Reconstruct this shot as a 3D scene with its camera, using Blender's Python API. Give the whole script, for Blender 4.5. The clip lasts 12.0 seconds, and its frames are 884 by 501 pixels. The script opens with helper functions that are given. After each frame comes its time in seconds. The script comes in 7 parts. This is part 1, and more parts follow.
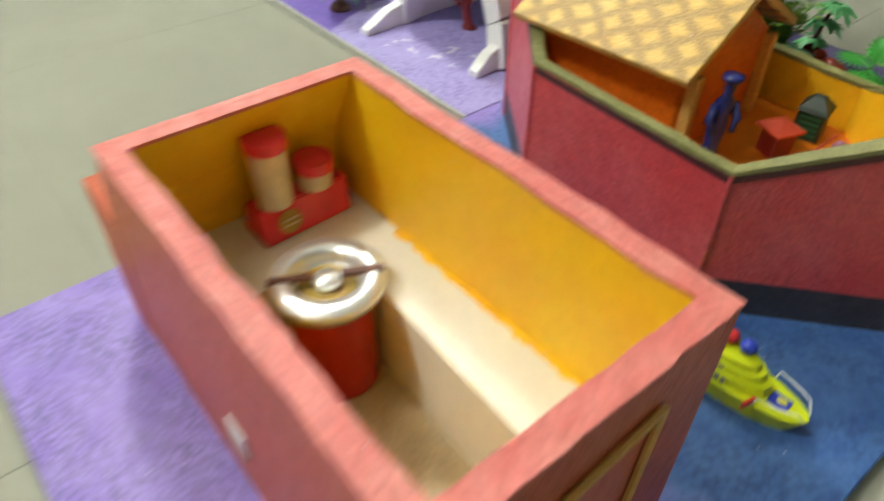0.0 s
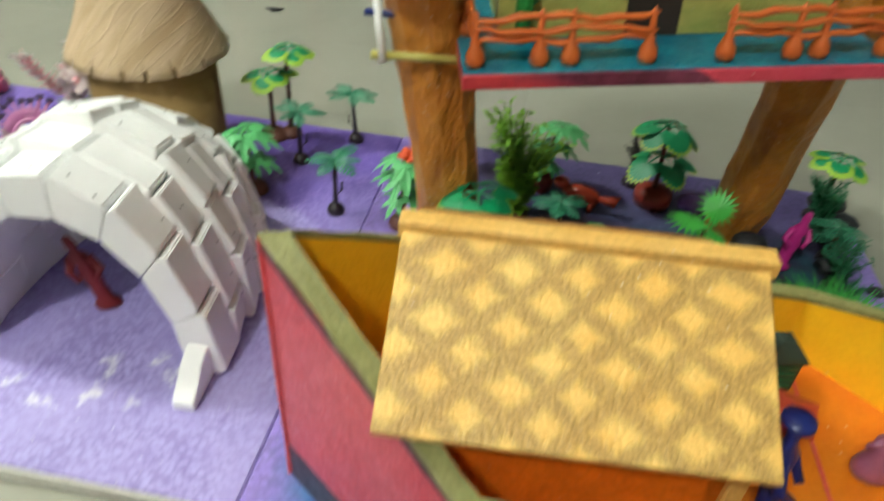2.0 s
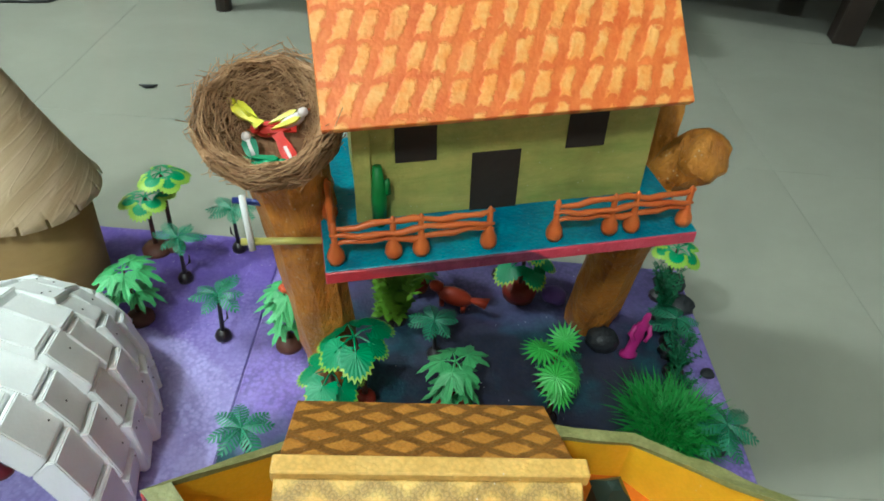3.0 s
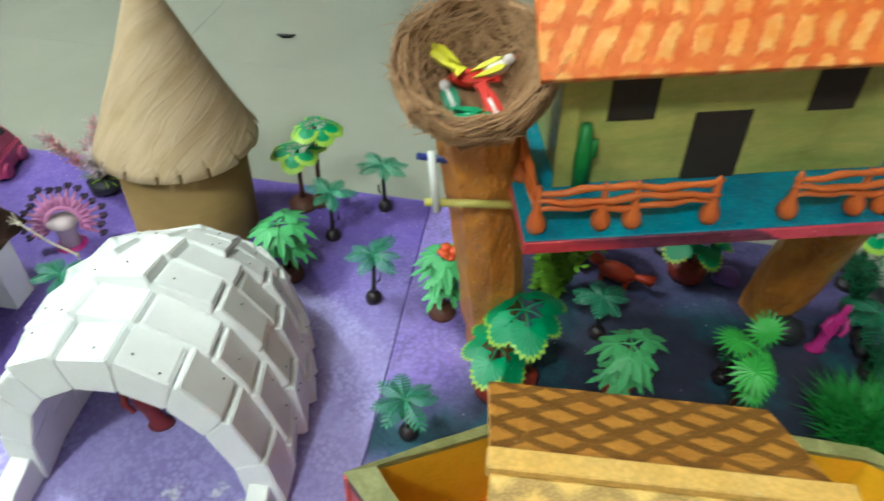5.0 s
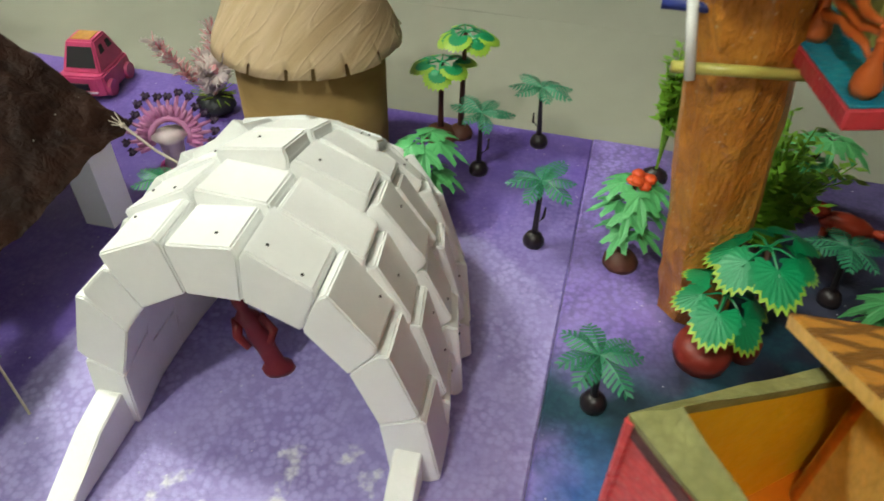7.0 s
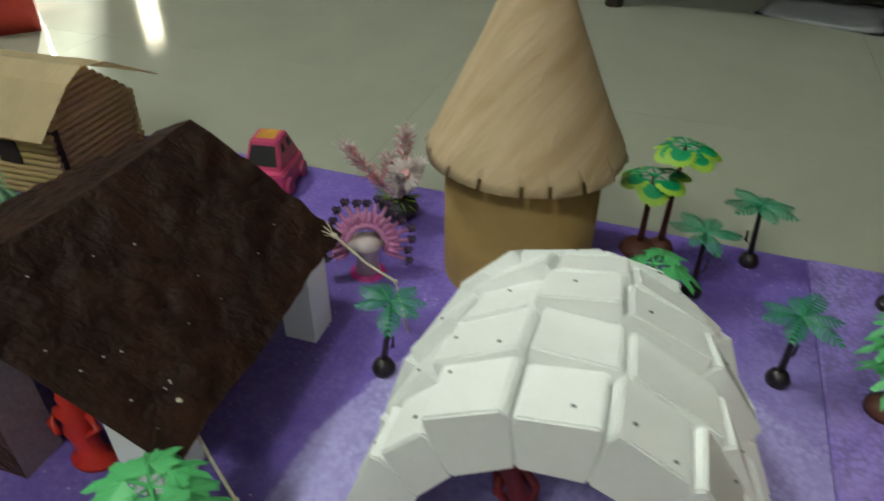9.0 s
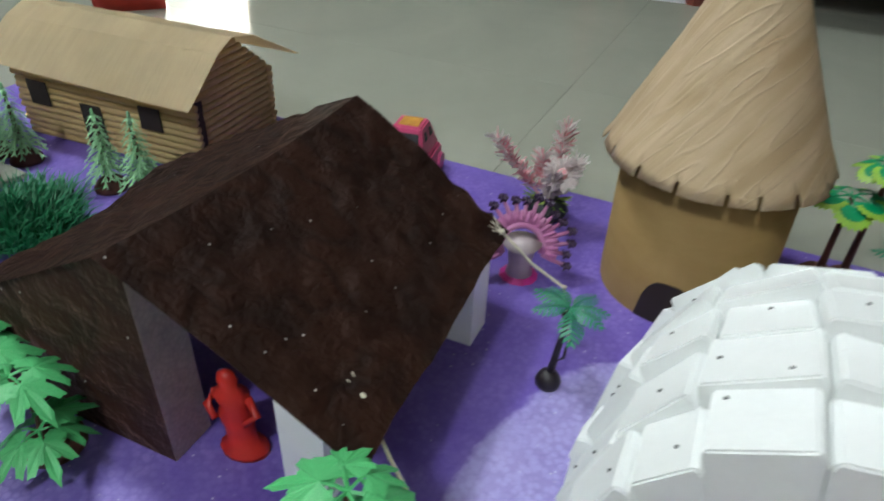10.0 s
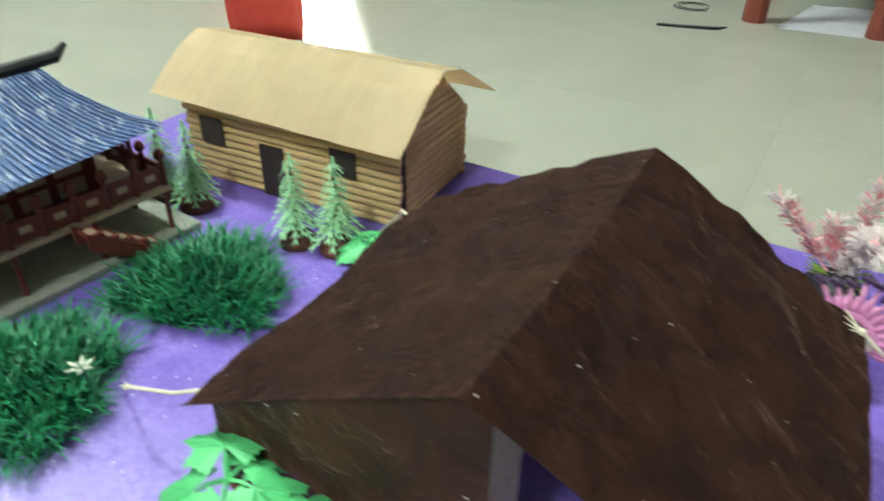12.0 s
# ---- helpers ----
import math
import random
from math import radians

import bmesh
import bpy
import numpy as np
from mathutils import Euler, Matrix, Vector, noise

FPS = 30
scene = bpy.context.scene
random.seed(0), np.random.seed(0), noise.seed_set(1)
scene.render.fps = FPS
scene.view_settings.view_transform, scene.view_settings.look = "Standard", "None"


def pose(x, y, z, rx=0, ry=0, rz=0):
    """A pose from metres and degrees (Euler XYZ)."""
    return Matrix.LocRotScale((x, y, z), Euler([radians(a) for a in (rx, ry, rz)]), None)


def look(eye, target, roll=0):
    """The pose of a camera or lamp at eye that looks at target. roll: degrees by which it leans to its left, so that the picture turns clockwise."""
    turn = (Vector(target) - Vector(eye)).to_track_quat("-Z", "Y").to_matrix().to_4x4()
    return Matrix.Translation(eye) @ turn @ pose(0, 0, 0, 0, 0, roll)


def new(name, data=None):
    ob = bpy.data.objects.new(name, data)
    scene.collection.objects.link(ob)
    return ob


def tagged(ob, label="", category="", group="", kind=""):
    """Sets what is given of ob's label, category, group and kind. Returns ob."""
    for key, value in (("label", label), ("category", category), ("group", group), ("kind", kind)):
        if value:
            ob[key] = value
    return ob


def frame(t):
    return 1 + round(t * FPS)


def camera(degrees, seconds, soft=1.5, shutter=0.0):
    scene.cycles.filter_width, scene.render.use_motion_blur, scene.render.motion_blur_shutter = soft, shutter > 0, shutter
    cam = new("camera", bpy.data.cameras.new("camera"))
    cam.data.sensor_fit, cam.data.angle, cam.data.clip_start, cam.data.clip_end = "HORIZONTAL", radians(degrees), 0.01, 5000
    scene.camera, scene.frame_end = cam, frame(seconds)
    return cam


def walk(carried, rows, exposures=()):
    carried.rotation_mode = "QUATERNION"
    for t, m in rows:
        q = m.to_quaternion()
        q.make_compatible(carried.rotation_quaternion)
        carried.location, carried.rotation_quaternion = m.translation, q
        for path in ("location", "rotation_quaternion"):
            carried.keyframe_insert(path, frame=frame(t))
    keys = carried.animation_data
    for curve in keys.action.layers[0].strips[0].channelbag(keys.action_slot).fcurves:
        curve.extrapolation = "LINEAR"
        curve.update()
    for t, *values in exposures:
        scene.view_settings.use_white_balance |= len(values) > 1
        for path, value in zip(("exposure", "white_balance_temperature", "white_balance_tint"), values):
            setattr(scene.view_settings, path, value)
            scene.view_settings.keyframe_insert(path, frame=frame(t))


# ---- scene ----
cam = camera(65.9, 12.0, soft=1.6, shutter=0.5)
PATH = [
    (0, (0.504, -0.448, 0.399), (-0.645, 0.505, -0.932), 0.5),
    (0.2, (0.469, -0.392, 0.390), (-0.615, 0.630, -0.943), 1.4),
    (0.5, (0.379, -0.355, 0.38), (-0.534, 0.789, -0.983), 3.8),
    (1, (0.276, -0.304, 0.393), (-0.386, 1.072, -0.900), 6.7),
    (1.5, (0.201, -0.291, 0.393), (-0.257, 1.094, -0.976), 3.9),
    (1.8, (0.166, -0.242, 0.385), (-0.129, 1.273, -0.890), 5.0),
    (2, (0.147, -0.210, 0.402), (-0.049, 1.351, -0.833), 4.2),
    (2.2, (0.148, -0.192, 0.427), (0.031, 1.396, -0.784), 5.0),
    (2.5, (0.159, -0.173, 0.481), (0.205, 1.472, -0.658), 5.7),
    (2.7, (0.164, -0.167, 0.530), (0.243, 1.438, -0.661), 6.3),
    (4.3, (0.121, -0.150, 0.564), (0.133, 1.331, -0.780), 6.1),
    (4.5, (0.111, -0.140, 0.545), (0.102, 1.336, -0.805), 6.2),
    (5, (0.084, -0.127, 0.509), (-0.074, 1.333, -0.849), 3.6),
    (5.5, (0.054, -0.116, 0.450), (-0.232, 1.351, -0.879), 2.7),
    (6, (0.032, -0.099, 0.413), (-0.303, 1.353, -0.922), 1.7),
    (6.5, (0.023, -0.090, 0.390), (-0.320, 1.355, -0.949), 1.3),
    (6.7, (0.014, -0.090, 0.382), (-0.341, 1.352, -0.958), 1.2),
    (8.3, (-0.076, -0.077, 0.309), (-0.466, 1.354, -1.032), 1.6),
    (8.5, (-0.093, -0.077, 0.326), (-0.548, 1.387, -0.958), 0.4),
    (9, (-0.146, -0.074, 0.368), (-0.687, 1.451, -0.807), 0.3),
    (9.5, (-0.193, -0.076, 0.369), (-0.800, 1.448, -0.774), 0.6),
    (10, (-0.235, -0.079, 0.335), (-0.925, 1.403, -0.817), 2.2),
    (10.5, (-0.276, -0.062, 0.303), (-0.985, 1.397, -0.866), 1.3),
    (11, (-0.313, -0.059, 0.291), (-1.022, 1.396, -0.884), 1.5),
    (11.5, (-0.364, -0.048, 0.287), (-1.121, 1.432, -0.824), 2.3),
    (12, (-0.415, -0.055, 0.299), (-1.268, 1.395, -0.782), 1.0),
]
walk(cam, [(t, look(eye, target, roll)) for t, eye, target, roll in PATH], [
    (0.0, 3.48, 6450, 2), (0.5, 3.30, 6500, 14), (1.0, 3.45, 6650, 9), (1.5, 3.64, 6750, 9), (2.0, 3.50, 6300, 2), (2.5, 3.48, 5650, -6), (4.5, 3.52, 5450, -6), (5.5, 3.42, 6200, -3), (6.5, 3.26, 6500, 0),
    (8.5, 2.84, 6750, -3), (9.0, 2.56, 6200, -4), (9.5, 2.60, 5750, 2), (10.0, 2.88, 5650, 4), (10.5, 3.32, 5850, 3), (11.0, 3.72, 5950, 3), (11.5, 3.92, 5800, -3), (12.0, 3.84, 5850, -4)])

# ---- world and lamps ----
world = bpy.data.worlds.new("world")
scene.world = world
world.use_nodes = True
wn = world.node_tree.nodes
sky = wn.new("ShaderNodeTexSky")
sky.sky_type, sky.sun_disc = "NISHITA", False
sky.sun_elevation, sky.sun_rotation = radians(16.6), radians(-41)
world.node_tree.links.new(sky.outputs[0], wn["Background"].inputs[0])
wn["Background"].inputs[1].default_value = 0.05


def lamp(name, x, y, z, radius, watts, colour):
    data = bpy.data.lights.new(name, "POINT")
    data.shadow_soft_size, data.energy, data.color = radius, watts, colour
    ob = new(name, data)
    ob.matrix_world = pose(x, y, z)
    return ob


lamp("ceiling_lamp_light", -1.71, 0.46, 2.45, 0.16, 14.2, (1.0, 0.98, 0.92))
lamp("ceiling_lamp_light", -0.50, -1.55, 2.43, 0.13, 11.2, (1.0, 0.98, 0.92))
sun = new("sun", bpy.data.lights.new("sun", "SUN"))
sun.data.energy, sun.data.angle, sun.data.color = 5.0, radians(0.5), (1.0, 0.95, 0.88)
sun.matrix_world = look((-0.66, 0.76, 0.30), (0, 0, 0))


# ---- materials ----
class Nodes:
    """A node material with short helpers for its graph."""

    def __init__(self, name):
        self.mat = bpy.data.materials.new(name)
        self.mat.use_nodes = True
        self.t = self.mat.node_tree
        self.b = self.t.nodes["Principled BSDF"]
        self.co = self.t.nodes.new("ShaderNodeTexCoord").outputs["Object"]

    def put(self, sock, v):
        if isinstance(v, bpy.types.NodeSocket):
            self.t.links.new(v, sock)
        elif v is not None:
            sock.default_value = (*v, 1) if isinstance(v, tuple) and len(v) == 3 and sock.type == "RGBA" else v

    def math(self, op, a, b=None, c=None, clamp=False):
        n = self.t.nodes.new("ShaderNodeMath")
        n.operation, n.use_clamp = op, clamp
        for k, v in enumerate((a, b, c)):
            if v is not None:
                self.put(n.inputs[k], v)
        return n.outputs[0]

    def mix(self, f, a, b, kind="MIX"):
        n = self.t.nodes.new("ShaderNodeMix")
        n.data_type, n.blend_type = "RGBA", kind
        self.put(n.inputs[0], f), self.put(n.inputs[6], a), self.put(n.inputs[7], b)
        return n.outputs[2]

    def noise(self, scale, detail=4.0, rough=0.6, warp=0.0, co=None, stretch=None):
        co = co or self.co
        if stretch:
            mp = self.t.nodes.new("ShaderNodeMapping")
            mp.inputs["Scale"].default_value = stretch
            self.t.links.new(co, mp.inputs[0])
            co = mp.outputs[0]
        n = self.t.nodes.new("ShaderNodeTexNoise")
        self.t.links.new(co, n.inputs["Vector"])
        n.inputs["Scale"].default_value, n.inputs["Detail"].default_value = scale, detail
        n.inputs["Roughness"].default_value, n.inputs["Distortion"].default_value = rough, warp
        return n.outputs[0]

    def cells(self, scale, feature="F1", co=None):
        n = self.t.nodes.new("ShaderNodeTexVoronoi")
        n.feature = feature
        self.t.links.new(co or self.co, n.inputs["Vector"])
        n.inputs["Scale"].default_value = scale
        return n.outputs[0]

    def ramp(self, f, lo, hi):
        n = self.t.nodes.new("ShaderNodeMapRange")
        self.put(n.inputs[0], f)
        n.inputs[1].default_value, n.inputs[2].default_value = lo, hi
        return n.outputs[0]

    def xyz(self):
        n = self.t.nodes.new("ShaderNodeSeparateXYZ")
        self.t.links.new(self.co, n.inputs[0])
        return n.outputs

    def random(self):
        return self.t.nodes.new("ShaderNodeObjectInfo").outputs["Random"]

    def bump(self, h, strength, dist=0.002):
        n = self.t.nodes.new("ShaderNodeBump")
        self.put(n.inputs["Height"], h)
        n.inputs["Strength"].default_value, n.inputs["Distance"].default_value = strength, dist
        self.t.links.new(n.outputs[0], self.b.inputs["Normal"])

    def done(self, colour, rough=0.6, metal=0.0, spec=0.5):
        self.put(self.b.inputs["Base Color"], colour)
        self.put(self.b.inputs["Roughness"], rough)
        self.b.inputs["Metallic"].default_value = metal
        self.b.inputs["Specular IOR Level"].default_value = spec
        return self.mat


def dark(c, k):
    return tuple(v * k for v in c)


def foam_paint(name, c1, c2, rough=0.5, blot=14.0, bead=320.0, bump=0.5, grit=0.27):
    """Poster paint brushed over beaded packing foam."""
    n = Nodes(name)
    f = n.ramp(n.noise(blot, 5, 0.65), 0.36, 0.66)
    g = n.ramp(n.noise(90, 4, 0.7), 0.3, 0.75)
    col = n.mix(f, c1, c2)
    col = n.mix(n.math("MULTIPLY", g, 2 * grit), col, dark(c1, 0.6))
    bead_h = n.cells(bead)
    speck = n.math("MULTIPLY", n.ramp(n.cells(105), 0.085, 0.05), n.ramp(n.noise(19, 2), 0.50, 0.62))
    col = n.mix(n.math("MULTIPLY", speck, 0.55), col, (0.78, 0.74, 0.70))
    col = n.mix(n.math("MULTIPLY", n.ramp(bead_h, 0.35, 0.75), grit), col, dark(c1, 0.5))
    n.bump(n.math("ADD", n.math("MULTIPLY", bead_h, -0.6), n.noise(140, 3)), bump, 0.0012)
    return n.done(col, n.ramp(g, -1.2, 1.8) if rough is None else n.math("ADD", n.math("MULTIPLY", g, 0.2), rough - 0.1))


def plastic(name, c, rough=0.35, c2=None, vary=0.25):
    n = Nodes(name)
    f = n.ramp(n.noise(60, 3), 0.3, 0.7)
    col = n.mix(f, c, c2 or dark(c, 0.78))
    col = n.mix(n.math("MULTIPLY", n.random(), vary), col, dark(c, 0.6))
    n.bump(n.noise(500, 2), 0.1, 0.0006)
    n.b.inputs["Subsurface Weight"].default_value = 0.0
    return n.done(col, rough)


def paper(name, c1, c2, stretch, rough=0.8, scale=30.0, bump=0.4):
    n = Nodes(name)
    f = n.ramp(n.noise(scale, 6, 0.7, 0.4, stretch=stretch), 0.3, 0.7)
    g = n.ramp(n.noise(16, 4), 0.35, 0.7)
    col = n.mix(f, c1, c2)
    col = n.mix(n.math("MULTIPLY", g, 0.35), col, dark(c2, 0.7))
    n.bump(f, bump, 0.0015)
    return n.done(col, rough)


def crinkled_kraft():
    """Brown paper wound round a cone: slanting creases and flutes."""
    n = Nodes("crinkled_kraft")
    x, y, z = n.xyz()
    # the cone unrolled flat: slant length and half-angle, with the seam at the back
    turn = n.math("MULTIPLY", n.math("ARCTAN2", x, n.math("MULTIPLY", y, -1.0)), 0.444)
    slant = n.math("MULTIPLY", n.math("SUBTRACT", 0.2785, z), 1.115)
    p = n.math("MULTIPLY", slant, n.math("SINE", turn))
    q = n.math("MULTIPLY", slant, n.math("COSINE", turn))
    across = n.math("ADD", n.math("MULTIPLY", p, 0.80), n.math("MULTIPLY", q, 0.60))
    along = n.math("SUBTRACT", n.math("MULTIPLY", p, 0.60), n.math("MULTIPLY", q, 0.80))
    comb = n.t.nodes.new("ShaderNodeCombineXYZ")
    n.put(comb.inputs[0], n.math("MULTIPLY", across, 34.0))
    n.put(comb.inputs[1], n.math("MULTIPLY", along, 6.0))
    f = n.ramp(n.noise(1.9, 1, 0.5, 0.2, co=comb.outputs[0]), 0.3, 0.7)
    lane = n.t.nodes.new("ShaderNodeCombineXYZ")
    n.put(lane.inputs[0], n.math("MULTIPLY", across, 330.0))
    n.put(lane.inputs[1], n.math("MULTIPLY", along, 16.0))
    fine = n.ramp(n.noise(1.0, 2, 0.5, 0.0, co=lane.outputs[0]), 0.35, 0.65)
    crease = n.ramp(n.math("ABSOLUTE", n.math("SUBTRACT", n.noise(2.6, 0.5, 0.5, 0.0, co=comb.outputs[0]), 0.5)), 0.0, 0.05)
    col = n.mix(f, (0.45, 0.325, 0.18), (0.60, 0.455, 0.29))
    col = n.mix(n.math("MULTIPLY", fine, 0.20), col, (0.40, 0.29, 0.16))
    col = n.mix(n.math("MULTIPLY", n.ramp(crease, 1.0, 0.0), 0.22), col, (0.63, 0.50, 0.34))
    col = n.mix(n.math("MULTIPLY", n.ramp(n.noise(25, 4), 0.4, 0.75), 0.22), col, (0.35, 0.25, 0.15))
    n.bump(n.math("ADD", n.math("MULTIPLY", f, 0.5), n.math("ADD", n.math("MULTIPLY", crease, -0.35), n.math("ADD", n.math("MULTIPLY", fine, 0.14), n.math("MULTIPLY", n.noise(120, 4), 0.2)))), 0.45, 0.0020)
    return n.done(col, 0.72)


def tile_floor():
    n = Nodes("glossy_floor_tile")
    cloud = n.ramp(n.noise(2.2, 5, 0.6, 1.0), 0.3, 0.7)
    col = n.mix(cloud, (0.315, 0.315, 0.26), (0.365, 0.365, 0.30))
    col = n.mix(n.math("MULTIPLY", n.ramp(n.noise(45, 4), 0.4, 0.8), 0.15), col, (0.29, 0.29, 0.24))
    rough = n.math("ADD", 0.068, n.math("MULTIPLY", n.ramp(n.noise(9, 4), 0.35, 0.8), 0.04))
    return n.done(col, rough, 0, 0.60)


def beaded(n, col, deep):
    """Paint gathered between the foam beads, brush blotches and bare white beads."""
    bead = n.math("MULTIPLY", n.ramp(n.cells(230), 0.35, 0.70), n.ramp(n.noise(17, 4, 0.6), 0.30, 0.62))
    col = n.mix(n.math("MULTIPLY", bead, 0.42), col, deep)
    blotch = n.ramp(n.noise(48, 5, 0.75, 0.6), 0.52, 0.66)
    col = n.mix(n.math("MULTIPLY", blotch, 0.22), col, deep)
    white = n.math("MULTIPLY", n.ramp(n.cells(95), 0.075, 0.05), n.ramp(n.noise(15, 2), 0.50, 0.58))
    return n.mix(n.math("MULTIPLY", white, 0.8), col, (0.78, 0.76, 0.84))


def board_sea():
    """Painted ground sheet: blue water in front, dark green-grey swamp behind, violet rims."""
    n = Nodes("painted_sea_board")
    x, y, z = n.xyz()
    wob = n.math("MULTIPLY", n.math("SUBTRACT", n.noise(7, 4), 0.5), 0.16)
    yy = n.math("ADD", y, wob)
    xx = n.math("ADD", x, wob)
    fine = n.ramp(n.noise(30, 6, 0.7), 0.32, 0.7)
    blue = n.mix(fine, (0.035, 0.10, 0.33), (0.09, 0.20, 0.46))
    violet = n.mix(fine, (0.24, 0.16, 0.55), (0.36, 0.28, 0.68))
    swamp = n.mix(fine, (0.018, 0.020, 0.036), (0.045, 0.050, 0.085))
    teal = n.mix(fine, (0.015, 0.05, 0.075), (0.03, 0.10, 0.13))
    col = n.mix(n.ramp(yy, -0.20, -0.26), blue, violet)
    col = n.mix(n.ramp(xx, 0.030, 0.0), col, violet)
    back = n.mix(n.ramp(n.noise(11, 3), 0.5, 0.58), swamp, teal)
    back = n.mix(n.ramp(yy, 0.36, 0.44), back, n.mix(0.72, violet, swamp))
    back = n.mix(n.ramp(xx, 0.085, 0.045), back, n.mix(n.ramp(yy, 0.20, 0.25), teal, violet))
    back = n.mix(n.ramp(xx, 0.455, 0.485), back, violet)
    col = n.mix(n.ramp(yy, 0.13, 0.18), col, back)
    col = beaded(n, col, (0.01, 0.02, 0.06))
    n.bump(n.math("ADD", n.math("MULTIPLY", n.cells(320), -0.5), n.noise(60, 5)), 0.3, 0.0012)
    return n.done(col, n.math("ADD", 0.34, n.math("MULTIPLY", fine, 0.25)))


def board_snow():
    """Painted ground sheet: violet with a pale lilac patch round the snow house."""
    n = Nodes("painted_violet_board")
    x, y, z = n.xyz()
    fine = n.ramp(n.noise(34, 6, 0.72), 0.3, 0.72)
    wide = n.ramp(n.noise(6, 3), 0.35, 0.65)
    violet = n.mix(fine, (0.125, 0.075, 0.39), (0.265, 0.19, 0.56))
    violet = n.mix(n.math("MULTIPLY", wide, 0.35), violet, (0.12, 0.065, 0.38))
    pale = n.mix(fine, (0.34, 0.29, 0.62), (0.45, 0.40, 0.73))
    dx = n.math("DIVIDE", n.math("SUBTRACT", x, -0.148), 0.186)
    dy = n.math("DIVIDE", n.math("SUBTRACT", y, 0.140), 0.210)
    d = n.math("SQRT", n.math("ADD", n.math("POWER", dx, 2), n.math("POWER", dy, 2)))
    d = n.math("ADD", d, n.math("MULTIPLY", n.math("SUBTRACT", n.noise(20, 6, 0.7), 0.5), 0.16))
    col = n.mix(n.ramp(d, 0.985, 0.96), violet, pale)
    side = n.math("MULTIPLY", n.ramp(n.math("ADD", x, n.math("MULTIPLY", wide, 0.06)), -0.09, -0.01), n.ramp(y, 0.44, 0.24))
    col = n.mix(n.math("MULTIPLY", side, 0.85), col, pale)
    fleck = n.math("MULTIPLY", n.ramp(n.cells(130), 0.13, 0.06), n.ramp(n.noise(23, 2), 0.50, 0.58))
    col = n.mix(n.math("MULTIPLY", fleck, 0.7), col, (0.78, 0.76, 0.84))
    ex = n.math("DIVIDE", n.math("SUBTRACT", x, -0.140), 0.085)
    ey = n.math("DIVIDE", n.math("SUBTRACT", n.math("SUBTRACT", y, 0.078), n.math("MULTIPLY", n.math("ADD", x, 0.140), 0.35)), 0.034)
    e = n.math("ADD", n.math("POWER", ex, 2), n.math("POWER", ey, 2))
    dab = n.math("MULTIPLY", n.ramp(n.noise(62, 3, 0.55), 0.57, 0.68), n.ramp(e, 1.0, 0.7))
    col = n.mix(n.math("MULTIPLY", dab, 0.9), col, (0.80, 0.80, 0.84))
    near = n.math("MULTIPLY", n.ramp(y, 0.12, 0.0), n.ramp(x, -0.45, -0.62))
    col = n.mix(n.math("MULTIPLY", near, 0.8), col, pale)
    col = beaded(n, col, (0.07, 0.03, 0.30))
    n.bump(n.math("ADD", n.math("MULTIPLY", n.cells(320), -0.5), n.noise(60, 5)), 0.3, 0.0012)
    return n.done(col, n.math("ADD", 0.36, n.math("MULTIPLY", fine, 0.25)))


def lattice_roof(name, base1, base2, band, ring, edge=(0.17, 0.40), deep=0.68):
    """Cream roof sheet with a painted diagonal lattice and bubble rings."""
    n = Nodes(name)
    x, y, z = n.xyz()
    wob = n.math("MULTIPLY", n.math("SUBTRACT", n.noise(26, 3), 0.5), 0.7)
    u = n.math("ADD", n.math("DIVIDE", n.math("ADD", n.math("MULTIPLY", x, 0.82), y), 0.0275), wob)
    v = n.math("ADD", n.math("DIVIDE", n.math("SUBTRACT", n.math("MULTIPLY", x, 0.82), y), 0.0275), wob)
    fu = n.math("ABSOLUTE", n.math("SUBTRACT", n.math("FRACT", u), 0.5))
    fv = n.math("ABSOLUTE", n.math("SUBTRACT", n.math("FRACT", v), 0.5))
    f = n.ramp(n.math("MAXIMUM", fu, fv), *edge)
    col = n.mix(n.ramp(n.noise(40, 4), 0.35, 0.7), base1, base2)
    col = n.mix(n.math("MULTIPLY", f, deep), col, band)
    speck = n.math("MULTIPLY", n.ramp(n.cells(120), 0.08, 0.05), n.ramp(n.noise(26, 2), 0.52, 0.6))
    col = n.mix(n.math("MULTIPLY", speck, 0.8), col, (0.85, 0.80, 0.66))
    cell = n.cells(400)
    rings = n.math("MULTIPLY", n.ramp(cell, 0.38, 0.5), n.ramp(cell, 0.72, 0.58))
    col = n.mix(n.math("MULTIPLY", rings, n.math("ADD", 0.10, n.math("MULTIPLY", f, 0.40))), col, ring)
    n.bump(n.math("ADD", n.math("MULTIPLY", cell, -1.0), n.noise(80, 3)), 0.4, 0.0012)
    return n.done(col, 0.5)


